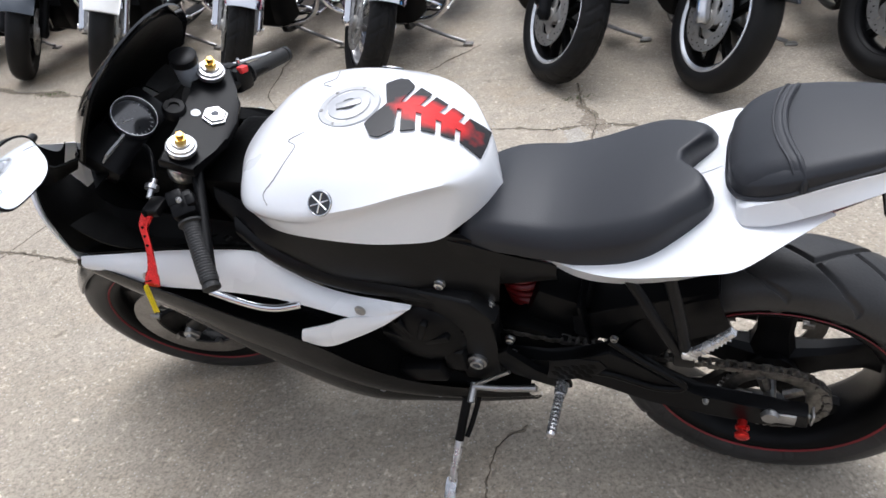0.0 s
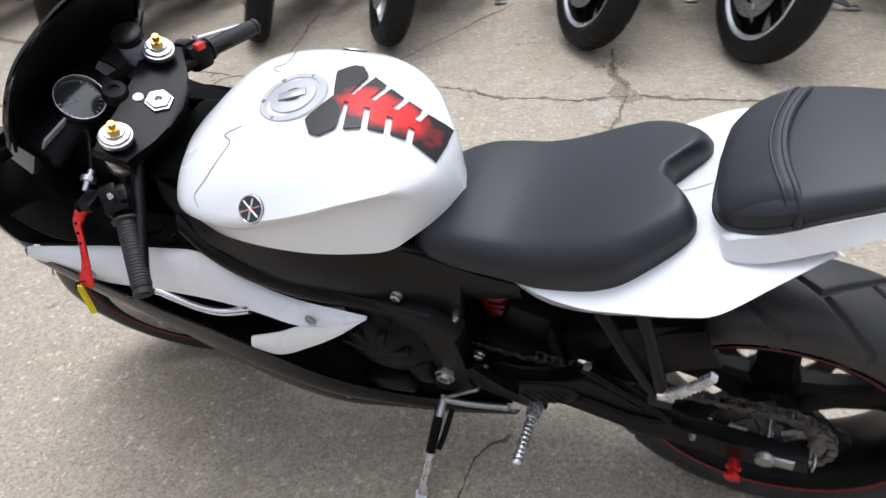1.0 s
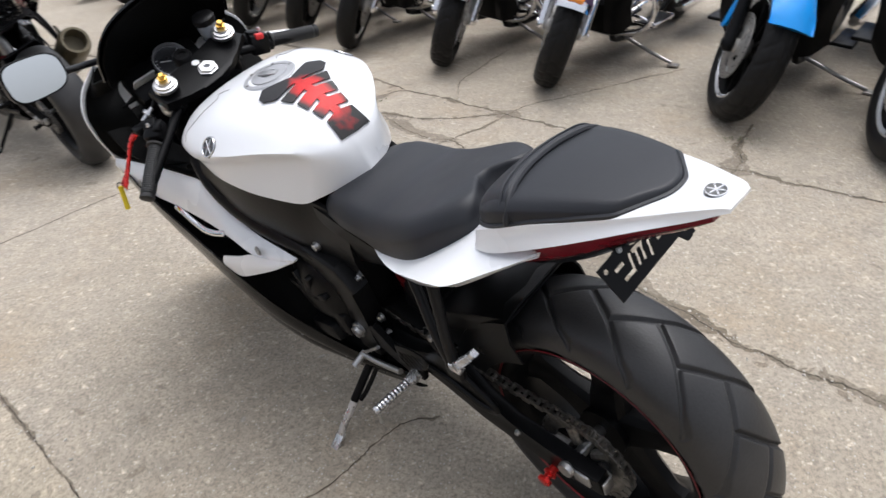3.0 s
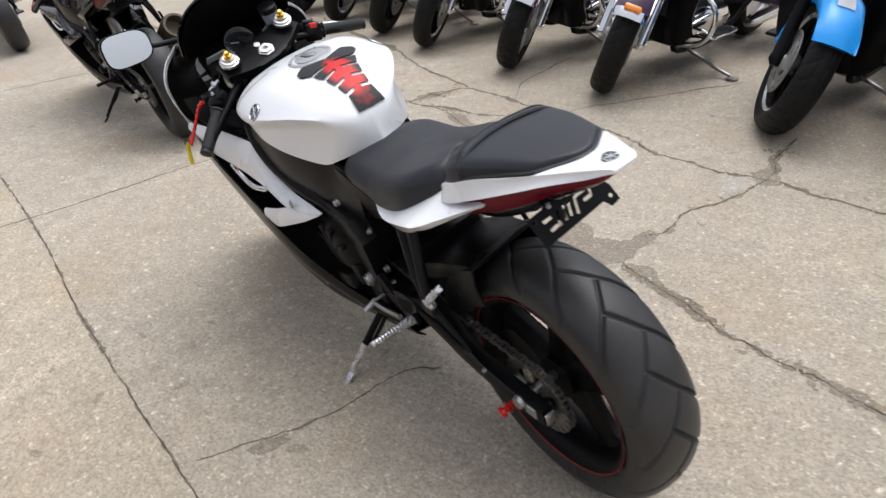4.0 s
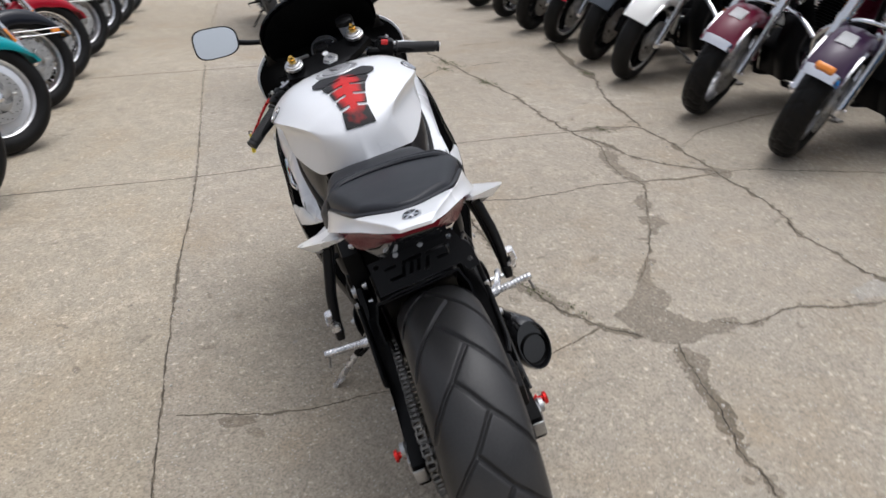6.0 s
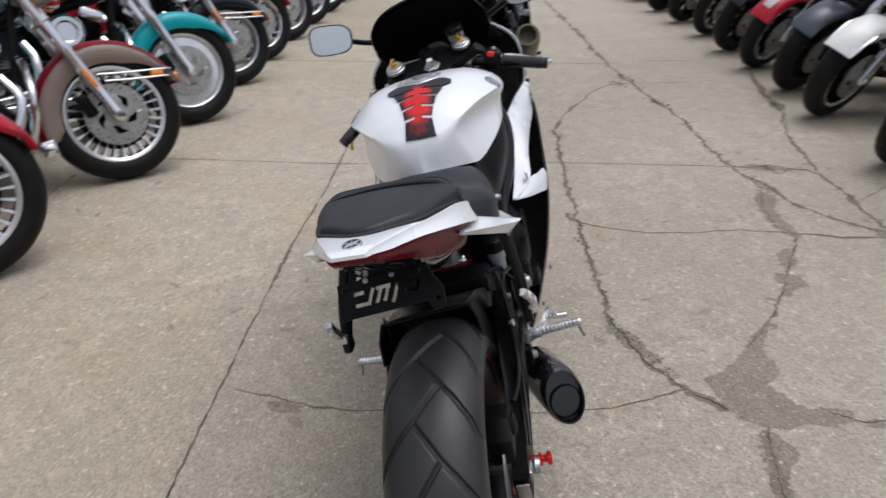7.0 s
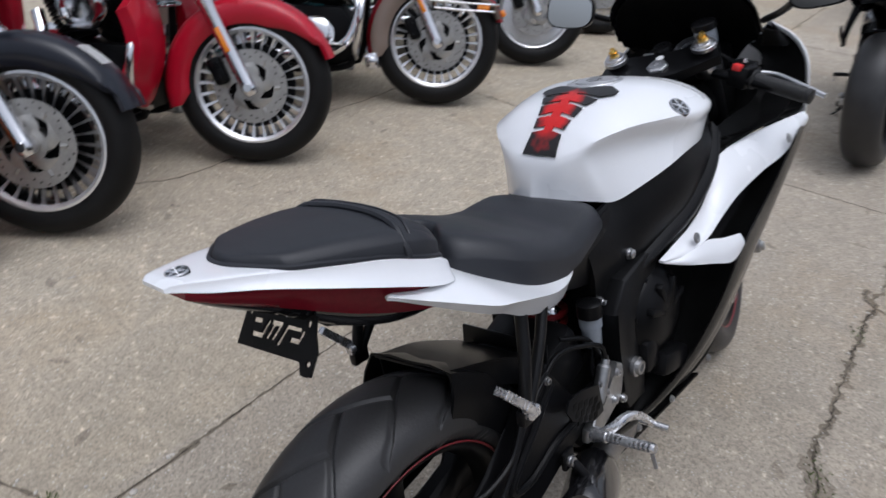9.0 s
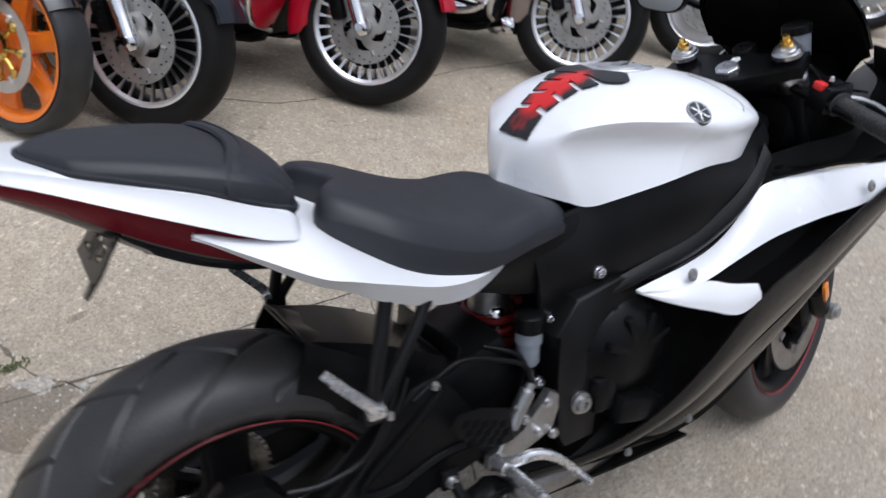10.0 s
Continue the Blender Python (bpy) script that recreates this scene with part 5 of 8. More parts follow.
        tube(bm, [(0.262, s * 0.15, 0.685), (0.21, s * 0.172, 0.61), (0.17, s * 0.182, 0.55)], 0.009)
        box(bm, (0.165, s * 0.182, 0.545), (0.035, 0.018, 0.03), None, 0.005)
        hang = part("footrest_hanger", bm, BLACK_SHEEN, bike, warp=tail_warp)
        bm = B()
        P = [Vector((0.166, s * 0.197, 0.55)), Vector((0.15, s * 0.2, 0.57)), Vector((0.125, s * 0.197, 0.597)), Vector((0.103, s * 0.19, 0.621))]
        shift = Vector((-0.006, -0.014, 0.013)) if s > 0 else Vector((0, 0, 0))
        P = [p + shift for p in P]
        loft(bm, [[p + Vector((u * wd * 0.75, s * v * 0.006, u * wd * 0.7)) for u, v in ((-1, -1), (1, -1), (1, 0.4), (0.6, 1), (-0.6, 1), (-1, 0.4))] for p, wd in zip(P, (0.0085, 0.0075, 0.0065, 0.006))])
        box(bm, Vector((0.163, s * 0.195, 0.552)) + shift, (0.026, 0.018, 0.018), None, 0.004)
        peg = part("folded_peg", bm, PEG if full else BLACK_METAL, hang, "folded aluminium passenger peg" if full else "")
        for k in range(7):
            bm = B()
            q = P[1].lerp(P[3], 0.1 + 0.12 * k) + Vector((0, s * 0.0062, 0))
            box(bm, q, (0.0028, 0.0025, 0.014), Matrix.Rotation(radians(47), 4, "Y"))
            part("rib", bm, PEG if full else BLACK_METAL, peg)
        # rider footrest
        bm = B()
        prism(bm, [(0.52, 0.42), (0.49, 0.44), (0.44, 0.38), (0.375, 0.36), (0.37, 0.335), (0.40, 0.325), (0.45, 0.345), (0.50, 0.36)], s * 0.135, s * 0.15, 0.004)
        rear_set = part("footrest_bracket", bm, BLACK_METAL if s > 0 else ALU_DULL, bike)
        bm = B()
        cyl(bm, (0.388, s * 0.15, 0.348), (0.388, s * 0.178, 0.35), 0.014, 0.012)
        spool(bm, (0.388, s * 0.172, 0.35), (0.388, s * 0.27, 0.358), [(0, 0.009)] + [(0.06 + 0.9 * k / 40, 0.0098 if k // 2 % 2 else 0.0092) for k in range(41)] + [(1, 0.008)], 14)
        pg = part("footpeg", bm, PEG if full else BLACK_METAL, rear_set, "knurled aluminium footpeg" if full else "")
        bm = B()
        cyl(bm, (0.388, s * 0.262, 0.35), (0.386, s * 0.27, 0.32), 0.0035, n=8)
        part("feeler", bm, ALU_DULL, pg)
        bm = B()
        prism(bm, [(0.412, 0.385), (0.402, 0.446), (0.35, 0.466), (0.308, 0.468), (0.297, 0.452), (0.312, 0.425), (0.345, 0.402), (0.38, 0.384)], s * 0.158, s * 0.162, 0.001)
        guard = part("heel_guard", bm, BLACK_METAL, rear_set, "black perforated heel guard")
        for k in range(14):
            bm = B()
            row, col = divmod(k, 5)
            q = Vector((0.322 + 0.0165 * col + 0.006 * row, s * 0.1622, 0.449 - 0.0175 * row - 0.0065 * col))
            prism(bm, [(q.x + u * 0.0062 + v * 0.002, q.z + v * 0.0062) for u, v in ((-1, -1), (1, -1), (1, 1), (-1, 1))], q.y - s * 0.002, q.y + s * 0.0003)
            part("hole", bm, DARK_GAP, guard)
    bm = B()
    tube(bm, [(0.44, 0.16, 0.33), (0.52, 0.165, 0.315), (0.575, 0.168, 0.312)], 0.007)
    cyl(bm, (0.575, 0.16, 0.312), (0.575, 0.20, 0.30), 0.008)
    tube(bm, [(0.575, 0.165, 0.312), (0.49, 0.16, 0.38)], 0.004)
    part("shift_lever", bm, ALU_DULL, bike)
    bm = B()
    P = ease_line([(0.379, -0.15, 0.343), (0.395, -0.185, 0.366), (0.425, -0.198, 0.375), (0.465, -0.203, 0.355), (0.51, -0.207, 0.308)], 5)
    loft(bm, [[p + Vector((0.004 * cx, 0.0075 * cy, 0.009 * cz)) for cx, cy, cz in ((0, -1, -0.5), (0, -1, 0.5), (0, -0.5, 1), (0, 0.5, 1), (0, 1, 0.5), (0, 1, -0.5), (0, 0.5, -1), (0, -0.5, -1))] for p in P])
    cyl(bm, (0.505, -0.18, 0.312), (0.512, -0.235, 0.306), 0.007, n=10)
    pedal = part("brake_pedal", bm, PEG, bike, "polished brake pedal")
    bm = B()
    spool(bm, (0.385, -0.148, 0.345), (0.452, -0.15, 0.468), ((0, 0.012), (0.05, 0.013), (0.12, 0.005), (0.42, 0.005), (0.44, 0.012), (0.9, 0.013), (0.93, 0.008), (1, 0.008)), 14)
    part("master_cylinder", bm, ALU_DULL, bike, "small rear brake master cylinder")
    bm = B()
    tube(bm, [(0.45, -0.15, 0.465), (0.44, -0.15, 0.50), (0.40, -0.14, 0.52), (0.33, -0.13, 0.535), (0.25, -0.135, 0.50)], 0.0045)
    tube(bm, [(0.452, -0.148, 0.45), (0.47, -0.13, 0.46), (0.475, -0.115, 0.478)], 0.005)
    part("brake_hose", bm, BLACK_SATIN, bike)
    bm = B()
    tube(bm, [(0.262, -0.128, 0.585), (0.243, -0.133, 0.58), (0.225, -0.137, 0.54), (0.208, -0.139, 0.495), (0.17, -0.139, 0.44), (0.11, -0.135, 0.42), (0.06, -0.125, 0.42)], 0.005, 8, 40)
    tube(bm, [(0.24, -0.138, 0.545), (0.218, -0.142, 0.50), (0.16, -0.142, 0.42), (0.10, -0.141, 0.37), (0.03, -0.14, 0.34)], 0.004, 8, 40)
    lines = part("brake_line", bm, BLACK_SHEEN, bike, "black rubber brake line clipped along the swingarm")
    bm = B()
    box(bm, (0.209, -0.141, 0.497), (0.009, 0.012, 0.014), None, 0.002)
    part("clip", bm, ALU, lines)
    bm = B()
    prism(bm, [(-0.05, 0.375), (-0.045, 0.42), (-0.015, 0.445), (0.035, 0.44), (0.06, 0.41), (0.055, 0.37), (0.02, 0.385), (-0.015, 0.388)], -0.122, -0.078, 0.006)
    cal = part("rear_caliper", bm, BLACK_METAL, bike, "black single-piston rear brake caliper")
    bm = B()
    spool(bm, (0.005, -0.118, 0.415), (0.005, -0.13, 0.415), ((0, 0.02), (0.7, 0.02), (1, 0.016), (1, 0.004)), 18)
    part("piston_cap", bm, BLACK_SHEEN, cal)
    for q in ((0.44, 0.405), (0.425, 0.43), (0.47, 0.37), (0.40, 0.335), (0.50, 0.355), (0.485, 0.42), (0.36, 0.30)):
        bm = B()
        bolt(bm, (q[0], -0.15, q[1]), (0, -1, 0), 0.007, 0.008)
        part("rear_set_bolt", bm, ALU, bike)
    # plate bracket with a mark and holes cut through it
    plate_m = Matrix.Translation((-0.112, -0.018, 0.754)) @ Matrix.Rotation(radians(-3), 4, "X") @ Matrix.Rotation(radians(90), 4, "Z") @ Matrix.Rotation(radians(38), 4, "X")
    bm = B()
    cut_plate(bm, 0.0015 if full else 0.006)
    plate = part("plate_bracket", bm, BLACK_SATIN, bike, "black number plate bracket with a cut-out mark", xf=plate_m, smooth=0)
    for x, z in ((0.03, 0.052), (-0.012, 0.052)):
        bm = B()
        bolt(bm, (x, 0.0015, z), (0, 1, 0), 0.0036, 0.003)
        part("bolt", bm, ALU_DULL, plate, xf=plate_m)
    bm = B()
    tube(bm, [(-0.078, 0.012, 0.799), (-0.05, 0.0, 0.80), (-0.02, -0.01, 0.785)], 0.006)
    tube(bm, [(-0.078, -0.03, 0.798), (-0.05, -0.03, 0.80), (-0.02, -0.03, 0.785)], 0.006)
    part("bracket_arm", bm, BLACK_METAL, bike)
    # exhaust
    bm = B()
    ends = ((0.44, -0.125, 0.245), (0.245, -0.205, 0.268)) if full else ((0.36, -0.17, 0.37), (0.02, -0.22, 0.545))
    fat = 1.0 if full else 1.45
    if full:  # oval can, its end cap raked, with a round outlet set into it
        a, b = Vector(ends[0]), Vector(ends[1])
        shaft = (b - a).normalized()
        flank = shaft.cross((0, 0, 1)).normalized()
        crest = flank.cross(shaft)

        def oval(t, w, h, drop=0.0):
            return [a + shaft * ((b - a).length * t - 0.22 * h * math.sin(2 * math.pi * i / 36)) + flank * w * math.cos(2 * math.pi * i / 36) + crest * (h * math.sin(2 * math.pi * i / 36) - drop) for i in range(36)]
        loft(bm, [oval(t, w, h) for t, w, h in ((0.15, 0.03, 0.03), (0.25, 0.045, 0.05), (0.38, 0.048, 0.062), (0.9, 0.048, 0.067), (0.97, 0.046, 0.066), (1.02, 0.042, 0.06), (1.02, 0.039, 0.057), (0.97, 0.037, 0.054))])
    else:
        spool(bm, *ends, [(t, r * fat) for t, r in ((0, 0.03), (0.1, 0.043), (0.2, 0.05), (0.85, 0.052), (0.93, 0.05), (1, 0.044), (1, 0.036), (0.8, 0.034), (0.8, 0.002))], 32)
    can = part("muffler", bm, muffler, bike, "short gloss black muffler" if full else "stubby high muffler")
    bm = B()
    tube(bm, [(0.8, -0.06, 0.2), (0.62, -0.09, 0.2), (0.5, -0.11, 0.225), (0.42, -0.132, 0.247)], 0.027, 14)
    part("exhaust_pipe", bm, STEEL, bike)
    if full:
        bm = B()
        loft(bm, [oval(t, w, h, 0.012) for t, w, h in ((0.8, 0.035, 0.035), (1.01, 0.036, 0.036), (1.015, 0.034, 0.034), (0.8, 0.032, 0.032), (0.79, 0.002, 0.002))])
        part("outlet", bm, DARK_GAP, can, "near-black muffler outlet")
        bm = B()
        tube(bm, [(0.30, -0.15, 0.36), (0.305, -0.17, 0.335), (0.31, -0.185, 0.31)], 0.009)
        box(bm, (0.298, -0.152, 0.355), (0.03, 0.01, 0.035), None, 0.003)
        strap = part("muffler_strap", bm, BLACK_METAL, can)
        bm = B()
        bolt(bm, (0.298, -0.157, 0.353), (0, -1, 0), 0.0085, 0.009)
        part("bolt", bm, ALU, strap)
    # side stand
    bm = B()
    tube(bm, [(0.60, 0.13, 0.262), (0.61, 0.19, 0.208), (0.616, 0.23, 0.172)], 0.0105, 10, 12)
    stand = part("side_stand", bm, BLACK_METAL, bike, "black and bare metal side stand, folded out")
    bm = B()
    tube(bm, [(0.615, 0.225, 0.176), (0.62, 0.265, 0.142), (0.624, 0.30, 0.11)], 0.0095, 10, 12)
    part("stand_leg", bm, PEG if full else BLACK_METAL, stand)
    bm = B()
    box(bm, (0.627, 0.314, 0.096), (0.026, 0.05, 0.008), Matrix.Rotation(radians(-30), 4, "X"), 0.003)
    part("foot", bm, PEG if full else BLACK_METAL, stand)
    bm = B()
    tube(bm, [(0.57, 0.13, 0.27), (0.59, 0.19, 0.2), (0.60, 0.22, 0.175)], 0.006)
    part("stand_spring", bm, BLACK_METAL, stand)
    # front end, turned to the left on its stem
    fx = 0.033
    fa = (fx + 0.032, 0, -0.653)
    wc = turn @ Vector(fa)
    wheel_m = Matrix.Translation(wc + Vector((0, 0.018, -0.012))) @ turn.to_3x3().to_4x4()
    o3 = (0, 0, 0)
    bm = B()
    sport_rim(bm, 0.215, 0.10, o3)
    fw = part("front_wheel", bm, rim, bike, "black five-spoke cast front wheel", xf=wheel_m)
    wheel_spokes(fw, rim, 0.215, 0.10, o3, 5, 0.035, wheel_m)
    bm = B()
    tyre_mesh(bm, 0.298, 0.122, 0.215, o3, 120, False, 18)
    part("tyre", bm, RUBBER, fw, xf=wheel_m)
    for s in (1, -1):
        bm = B()
        disc_mesh(bm, 0.155, 0.105, s * 0.066, o3)
        part("brake_disc", bm, STEEL, fw, xf=wheel_m)
        bm = B()
        lathe(bm, [(0.2195, s * 0.051), (0.2225, s * 0.0535), (0.2235, s * 0.0525), (0.2195, s * 0.05)], 80, o3, closed=True)
        part("rim_stripe", bm, stripe, fw, xf=wheel_m)
        bm = B()
        spool(bm, (fx, s * 0.1, 0.028), (fx, s * 0.1, -0.58), ((0, 0.021), (0.45, 0.021), (0.46, 0.027), (0.9, 0.027), (1, 0.02)), 20)
        tube(bm, [(fx, s * 0.1, -0.56), (fx + 0.014, s * 0.1, -0.615), (fx + 0.032, s * 0.1, -0.653)], 0.024, 12, 8)
        fork = part("fork_leg", bm, BLACK_METAL, bike, xf=turn)
        bm = B()
        spool(bm, (fx, s * 0.1, -0.012), (fx, s * 0.1, -0.045), ((0, 0.0275), (0.1, 0.03), (0.9, 0.03), (1, 0.0275)), 22)
        part("fork_clamp", bm, ALU, fork, xf=turn)
        bm = B()
        spool(bm, (fx, s * 0.1, 0.022), (fx, s * 0.1, 0.042), ((0, 0.027), (0.4, 0.027), (0.45, 0.024), (0.7, 0.023), (0.75, 0.017), (1, 0.016), (1, 0.002)), 24)
        part("fork_cap", bm, ALU, fork, "silver fork top cap", xf=turn)
        bm = B()
        spool(bm, (fx, s * 0.1, 0.042), (fx, s * 0.1, 0.06), ((0, 0.011), (0.5, 0.011), (0.52, 0.007), (1, 0.006)), 8)
        part("adjuster", bm, GOLD, fork, "gold preload adjuster", xf=turn)
        bm = B()
        box(bm, (fx - 0.055, s * 0.085, -0.56), (0.05, 0.04, 0.11), None, 0.01)
        part("brake_caliper", bm, DARK_GAP, fork, xf=turn)
        bm = B()
        spool(bm, (fx + 0.032, s * 0.115, -0.653), (fx + 0.032, s * 0.14, -0.653), ((0, 0.02), (0.6, 0.02), (0.7, 0.013), (1, 0.012)), 16)
        part("axle_end", bm, ALU_DULL, fork, xf=turn)
        bm = B()
        box(bm, (fx - 0.01, s * 0.132, -0.55), (0.022, 0.008, 0.045), None, 0.003)
        part("reflector", bm, AMBER, fork, "small amber fork reflector", xf=turn)
    bm = B()
    arc_plate(bm, 0.305, 0.31, 10, 165, -0.062, 0.062, o3, 30, 0.03)
    part("front_fender", bm, BLACK_GLOSS, bike, xf=wheel_m)
    bm = B()
    yoke = [(fx + 0.035, -0.125), (fx + 0.03, -0.07), (0.055, -0.035), (0.06, 0.035), (fx + 0.03, 0.07), (fx + 0.035, 0.125), (fx - 0.03, 0.135), (fx - 0.05, 0.08), (-0.035, 0.05), (-0.042, 0.0), (-0.035, -0.05), (fx - 0.05, -0.08), (fx - 0.03, -0.135)]
    prism(bm, [(x, y) for x, y in yoke], -0.011, 0.011, 0.004)
    part("triple_clamp", bm, BLACK_SATIN, bike, "satin black upper triple clamp", xf=turn @ Matrix.Rotation(radians(90), 4, "X"))
    bm = B()
    spool(bm, (0, 0, 0.010), (0, 0, 0.020), ((0, 0.024), (0.5, 0.024), (0.55, 0.021), (1, 0.0195), (1, 0.008), (0.3, 0.008)), 6)
    part("stem_nut", bm, ALU, bike, "hexagonal aluminium stem nut", xf=turn, smooth=20)
    bm = B()
    spool(bm, (0.075, 0.0, 0.0), (0.075, 0.0, 0.02), ((0, 0.022), (0.8, 0.022), (1, 0.019), (1, 0.01), (0.8, 0.009), (0.8, 0.001)), 24)
    part("ignition_lock", bm, BLACK_METAL, bike, xf=turn)
    bm = B()
    spool(bm, (0.036, 0.0, 0.0105), (0.036, 0.0, 0.013), ((0, 0.009), (0.9, 0.009), (1, 0.008), (1, 0.005), (0.6, 0.005)), 18)
    part("yoke_badge", bm, PRINT, bike, xf=turn)
    # handlebars
    bars = {1: ((1.03, 0.105, 0.838), (1.005, 0.2, 0.805), (0.933, 0.297, 0.748)), -1: ((1.083, -0.1, 0.855), (1.082, -0.195, 0.835), (1.06, -0.318, 0.80))}
    for s, (a, b, c) in bars.items():
        a, b, c = Vector(a), Vector(b), Vector(c)
        bm = B()
        cyl(bm, a, c, 0.0105)
        bar = part("handlebar", bm, BLACK_METAL, bike, "black clip-on handlebar")
        d = (c - b).normalized()
        bm = B()
        spool(bm, b, c, [(0, 0.022), (0.03, 0.022), (0.05, 0.0165)] + [(0.08 + 0.8 * i / 40, 0.0168 if i % 2 else 0.0158) for i in range(41)] + [(0.9, 0.0155), (0.91, 0.0135), (0.93, 0.0135), (0.935, 0.016), (0.99, 0.016), (1, 0.012)], 18)
        part("grip", bm, GRIP, bar, "ribbed black rubber grip")
        bm = B()
        rot = frame_of(d)
        rm = Matrix((rot[0], d, rot[1])).transposed().to_4x4()
        q = b - d * 0.03
        box(bm, q, (0.045, 0.048, 0.05), rm, 0.008)
        box(bm, q + Vector((0.01, 0, 0.022)), (0.03, 0.03, 0.02), rm, 0.005)
        sw = part("switch_housing", bm, BLACK_SATIN, bar)
        bm = B()
        box(bm, q + Vector((-0.022, 0, 0.022)), (0.016, 0.02, 0.014), rm, 0.003)
        part("switch", bm, RED_PLASTIC if s < 0 else BLACK_METAL, sw)
        bm = B()
        bolt(bm, q + Vector((-0.01, 0.012 * s, 0.03)), (0, 0, 1), 0.004)
        part("screw", bm, ALU, sw)
        if s > 0:
            bm = B()
            box(bm, (1.075, 0.19, 0.828), (0.035, 0.04, 0.018), None, 0.006)
            perch = part("lever_perch", bm, BLACK_METAL, bar)
            pts = [(1.085, 0.20, 0.826), (1.09, 0.225, 0.81), (1.075, 0.25, 0.79), (1.066, 0.275, 0.765), (1.063, 0.30, 0.742)]
            bm = B()
            P = curve_pts(pts, 24)
            rings = []
            for i, p in enumerate(P):
                wd = 0.013 - 0.006 * math.sin(math.pi * i / 24) + (0.003 if i > 20 else 0)
                rings.append([p + Vector((wd * cx, 0, 0.005 * cz)) for cx, cz in ((-1, -0.6), (-0.6, -1), (0.6, -1), (1, -0.6), (1, 0.6), (0.6, 1), (-0.6, 1), (-1, 0.6))])
            loft(bm, rings)
            lever = part("clutch_lever", bm, RED_ANO, perch, "short red anodised clutch lever")
            bm = B()
            spool(bm, (1.086, 0.207, 0.818), (1.086, 0.207, 0.836), ((0, 0.006), (0.8, 0.006), (1, 0.004)), 12)
            for i in (6, 9, 12):
                cyl(bm, P[i] + Vector((0, 0, 0.002)), P[i] + Vector((0, 0, 0.0058)), 0.003, n=8)
            part("pivot_screw", bm, DARK_GAP, perch)
            bm = B()
            spool(bm, (1.10, 0.14, 0.845), (1.098, 0.175, 0.832), ((0, 0.006), (0.3, 0.006), (0.32, 0.013), (0.55, 0.013), (0.57, 0.006), (1, 0.005)), 14)
            part("cable_adjuster", bm, ALU, perch)
            bm = B()
            tube(bm, [(1.10, 0.14, 0.845), (1.12, 0.10, 0.87), (1.16, 0.07, 0.86), (1.17, 0.06, 0.80)], 0.004)
            part("clutch_cable", bm, BLACK_SATIN, perch)
        else:
            bm = B()
            box(bm, (1.115, -0.165, 0.852), (0.04, 0.05, 0.03), None, 0.008)
            perch = part("lever_perch", bm, BLACK_METAL, bar)
            bm = B()
            tube(bm, [(1.135, -0.165, 0.84), (1.15, -0.215, 0.832), (1.13, -0.275, 0.812), (1.112, -0.33, 0.79)], 0.0055)
            part("brake_lever", bm, ALU, perch, "silver brake lever")
            bm = B()
            spool(bm, (1.122, -0.082, 0.90), (1.11, -0.078, 0.945), ((0, 0.02), (0.1, 0.022), (0.9, 0.024), (1, 0.024)), 24)
            part("front_reservoir", bm, RESERVOIR, perch, "translucent front brake fluid cup")
            bm = B()
            spool(bm, (1.11, -0.078, 0.946), (1.106, -0.077, 0.962), ((0, 0.0265), (0.85, 0.0265), (1, 0.023)), 24)
            part("reservoir_lid", bm, BLACK_SATIN, perch)
            bm = B()
            tube(bm, [(1.124, -0.083, 0.90), (1.13, -0.11, 0.88), (1.12, -0.15, 0.86)], 0.006)
            part("reservoir_hose", bm, BLACK_SATIN, perch)
    if tag:
        bm = B()
        rot = Matrix.Rotation(radians(15.5), 4, "X")
        box(bm, (1.075, 0.312, 0.715), (0.012, 0.0015, 0.06), rot)
        box(bm, (1.0755, 0.312, 0.715), (0.0015, 0.011, 0.058), rot)
        part("price_tag", bm, YELLOW, bike, "yellow paper tag tied to the clutch lever")
        bm = B()
        tube(bm, [(1.063, 0.296, 0.75), (1.07, 0.306, 0.755), (1.077, 0.31, 0.742)], 0.0012, 6, 10)
        part("tag_string", bm, DARK_GAP, bike)
    # instruments
    gn = Vector((-0.75, 0.02, 0.66)).normalized()
    gc = Vector((1.225, 0.004, 0.872))
    bm = B()
    box(bm, gc - gn * 0.03 + Vector((0, 0.02, -0.005)), (0.05, 0.21, 0.1), Matrix.Rotation(radians(42), 4, "Y"), 0.02)
    dash = part("instrument_panel", bm, BLACK_SATIN, bike)
    bm = B()
    spool(bm, gc - gn * 0.022, gc + gn * 0.01, ((0, 0.04), (0.5, 0.044), (0.9, 0.0445), (1, 0.044), (1, 0.0423), (0.6, 0.0415), (0.4, 0.041)), 48, False)
    part("tachometer_ring", bm, ALU, dash, "bright tachometer ring")
    bm = B()
    spool(bm, gc - gn * 0.015, gc - gn * 0.002, ((0, 0.0405), (1, 0.0405), (1, 0.001)), 40)
    face = part("tachometer_face", bm, DIAL, dash, "smoky grey tachometer face")
    gx, gy = frame_of(gn)
    bm = B()
    for k in range(17):
        a = radians(-30 + 240 * k / 16)
        d = gx * math.cos(a) + gy * math.sin(a)
        cyl(bm, gc - gn * 0.0015 + d * 0.033, gc - gn * 0.0015 + d * 0.038, 0.0008, n=5)
    cyl(bm, gc - gn * 0.001, gc - gn * 0.001 + gx * 0.024 - gy * 0.01, 0.0012, n=6)
    part("dial_marks", bm, PRINT, face)
    bm = B()
    box(bm, gc + Vector((-0.004, 0.085, -0.008)), (0.004, 0.06, 0.05), Matrix.Rotation(radians(-48), 4, "Y"), 0.004)
    part("display", bm, PALE_GREY, dash, "pale grey instrument display")
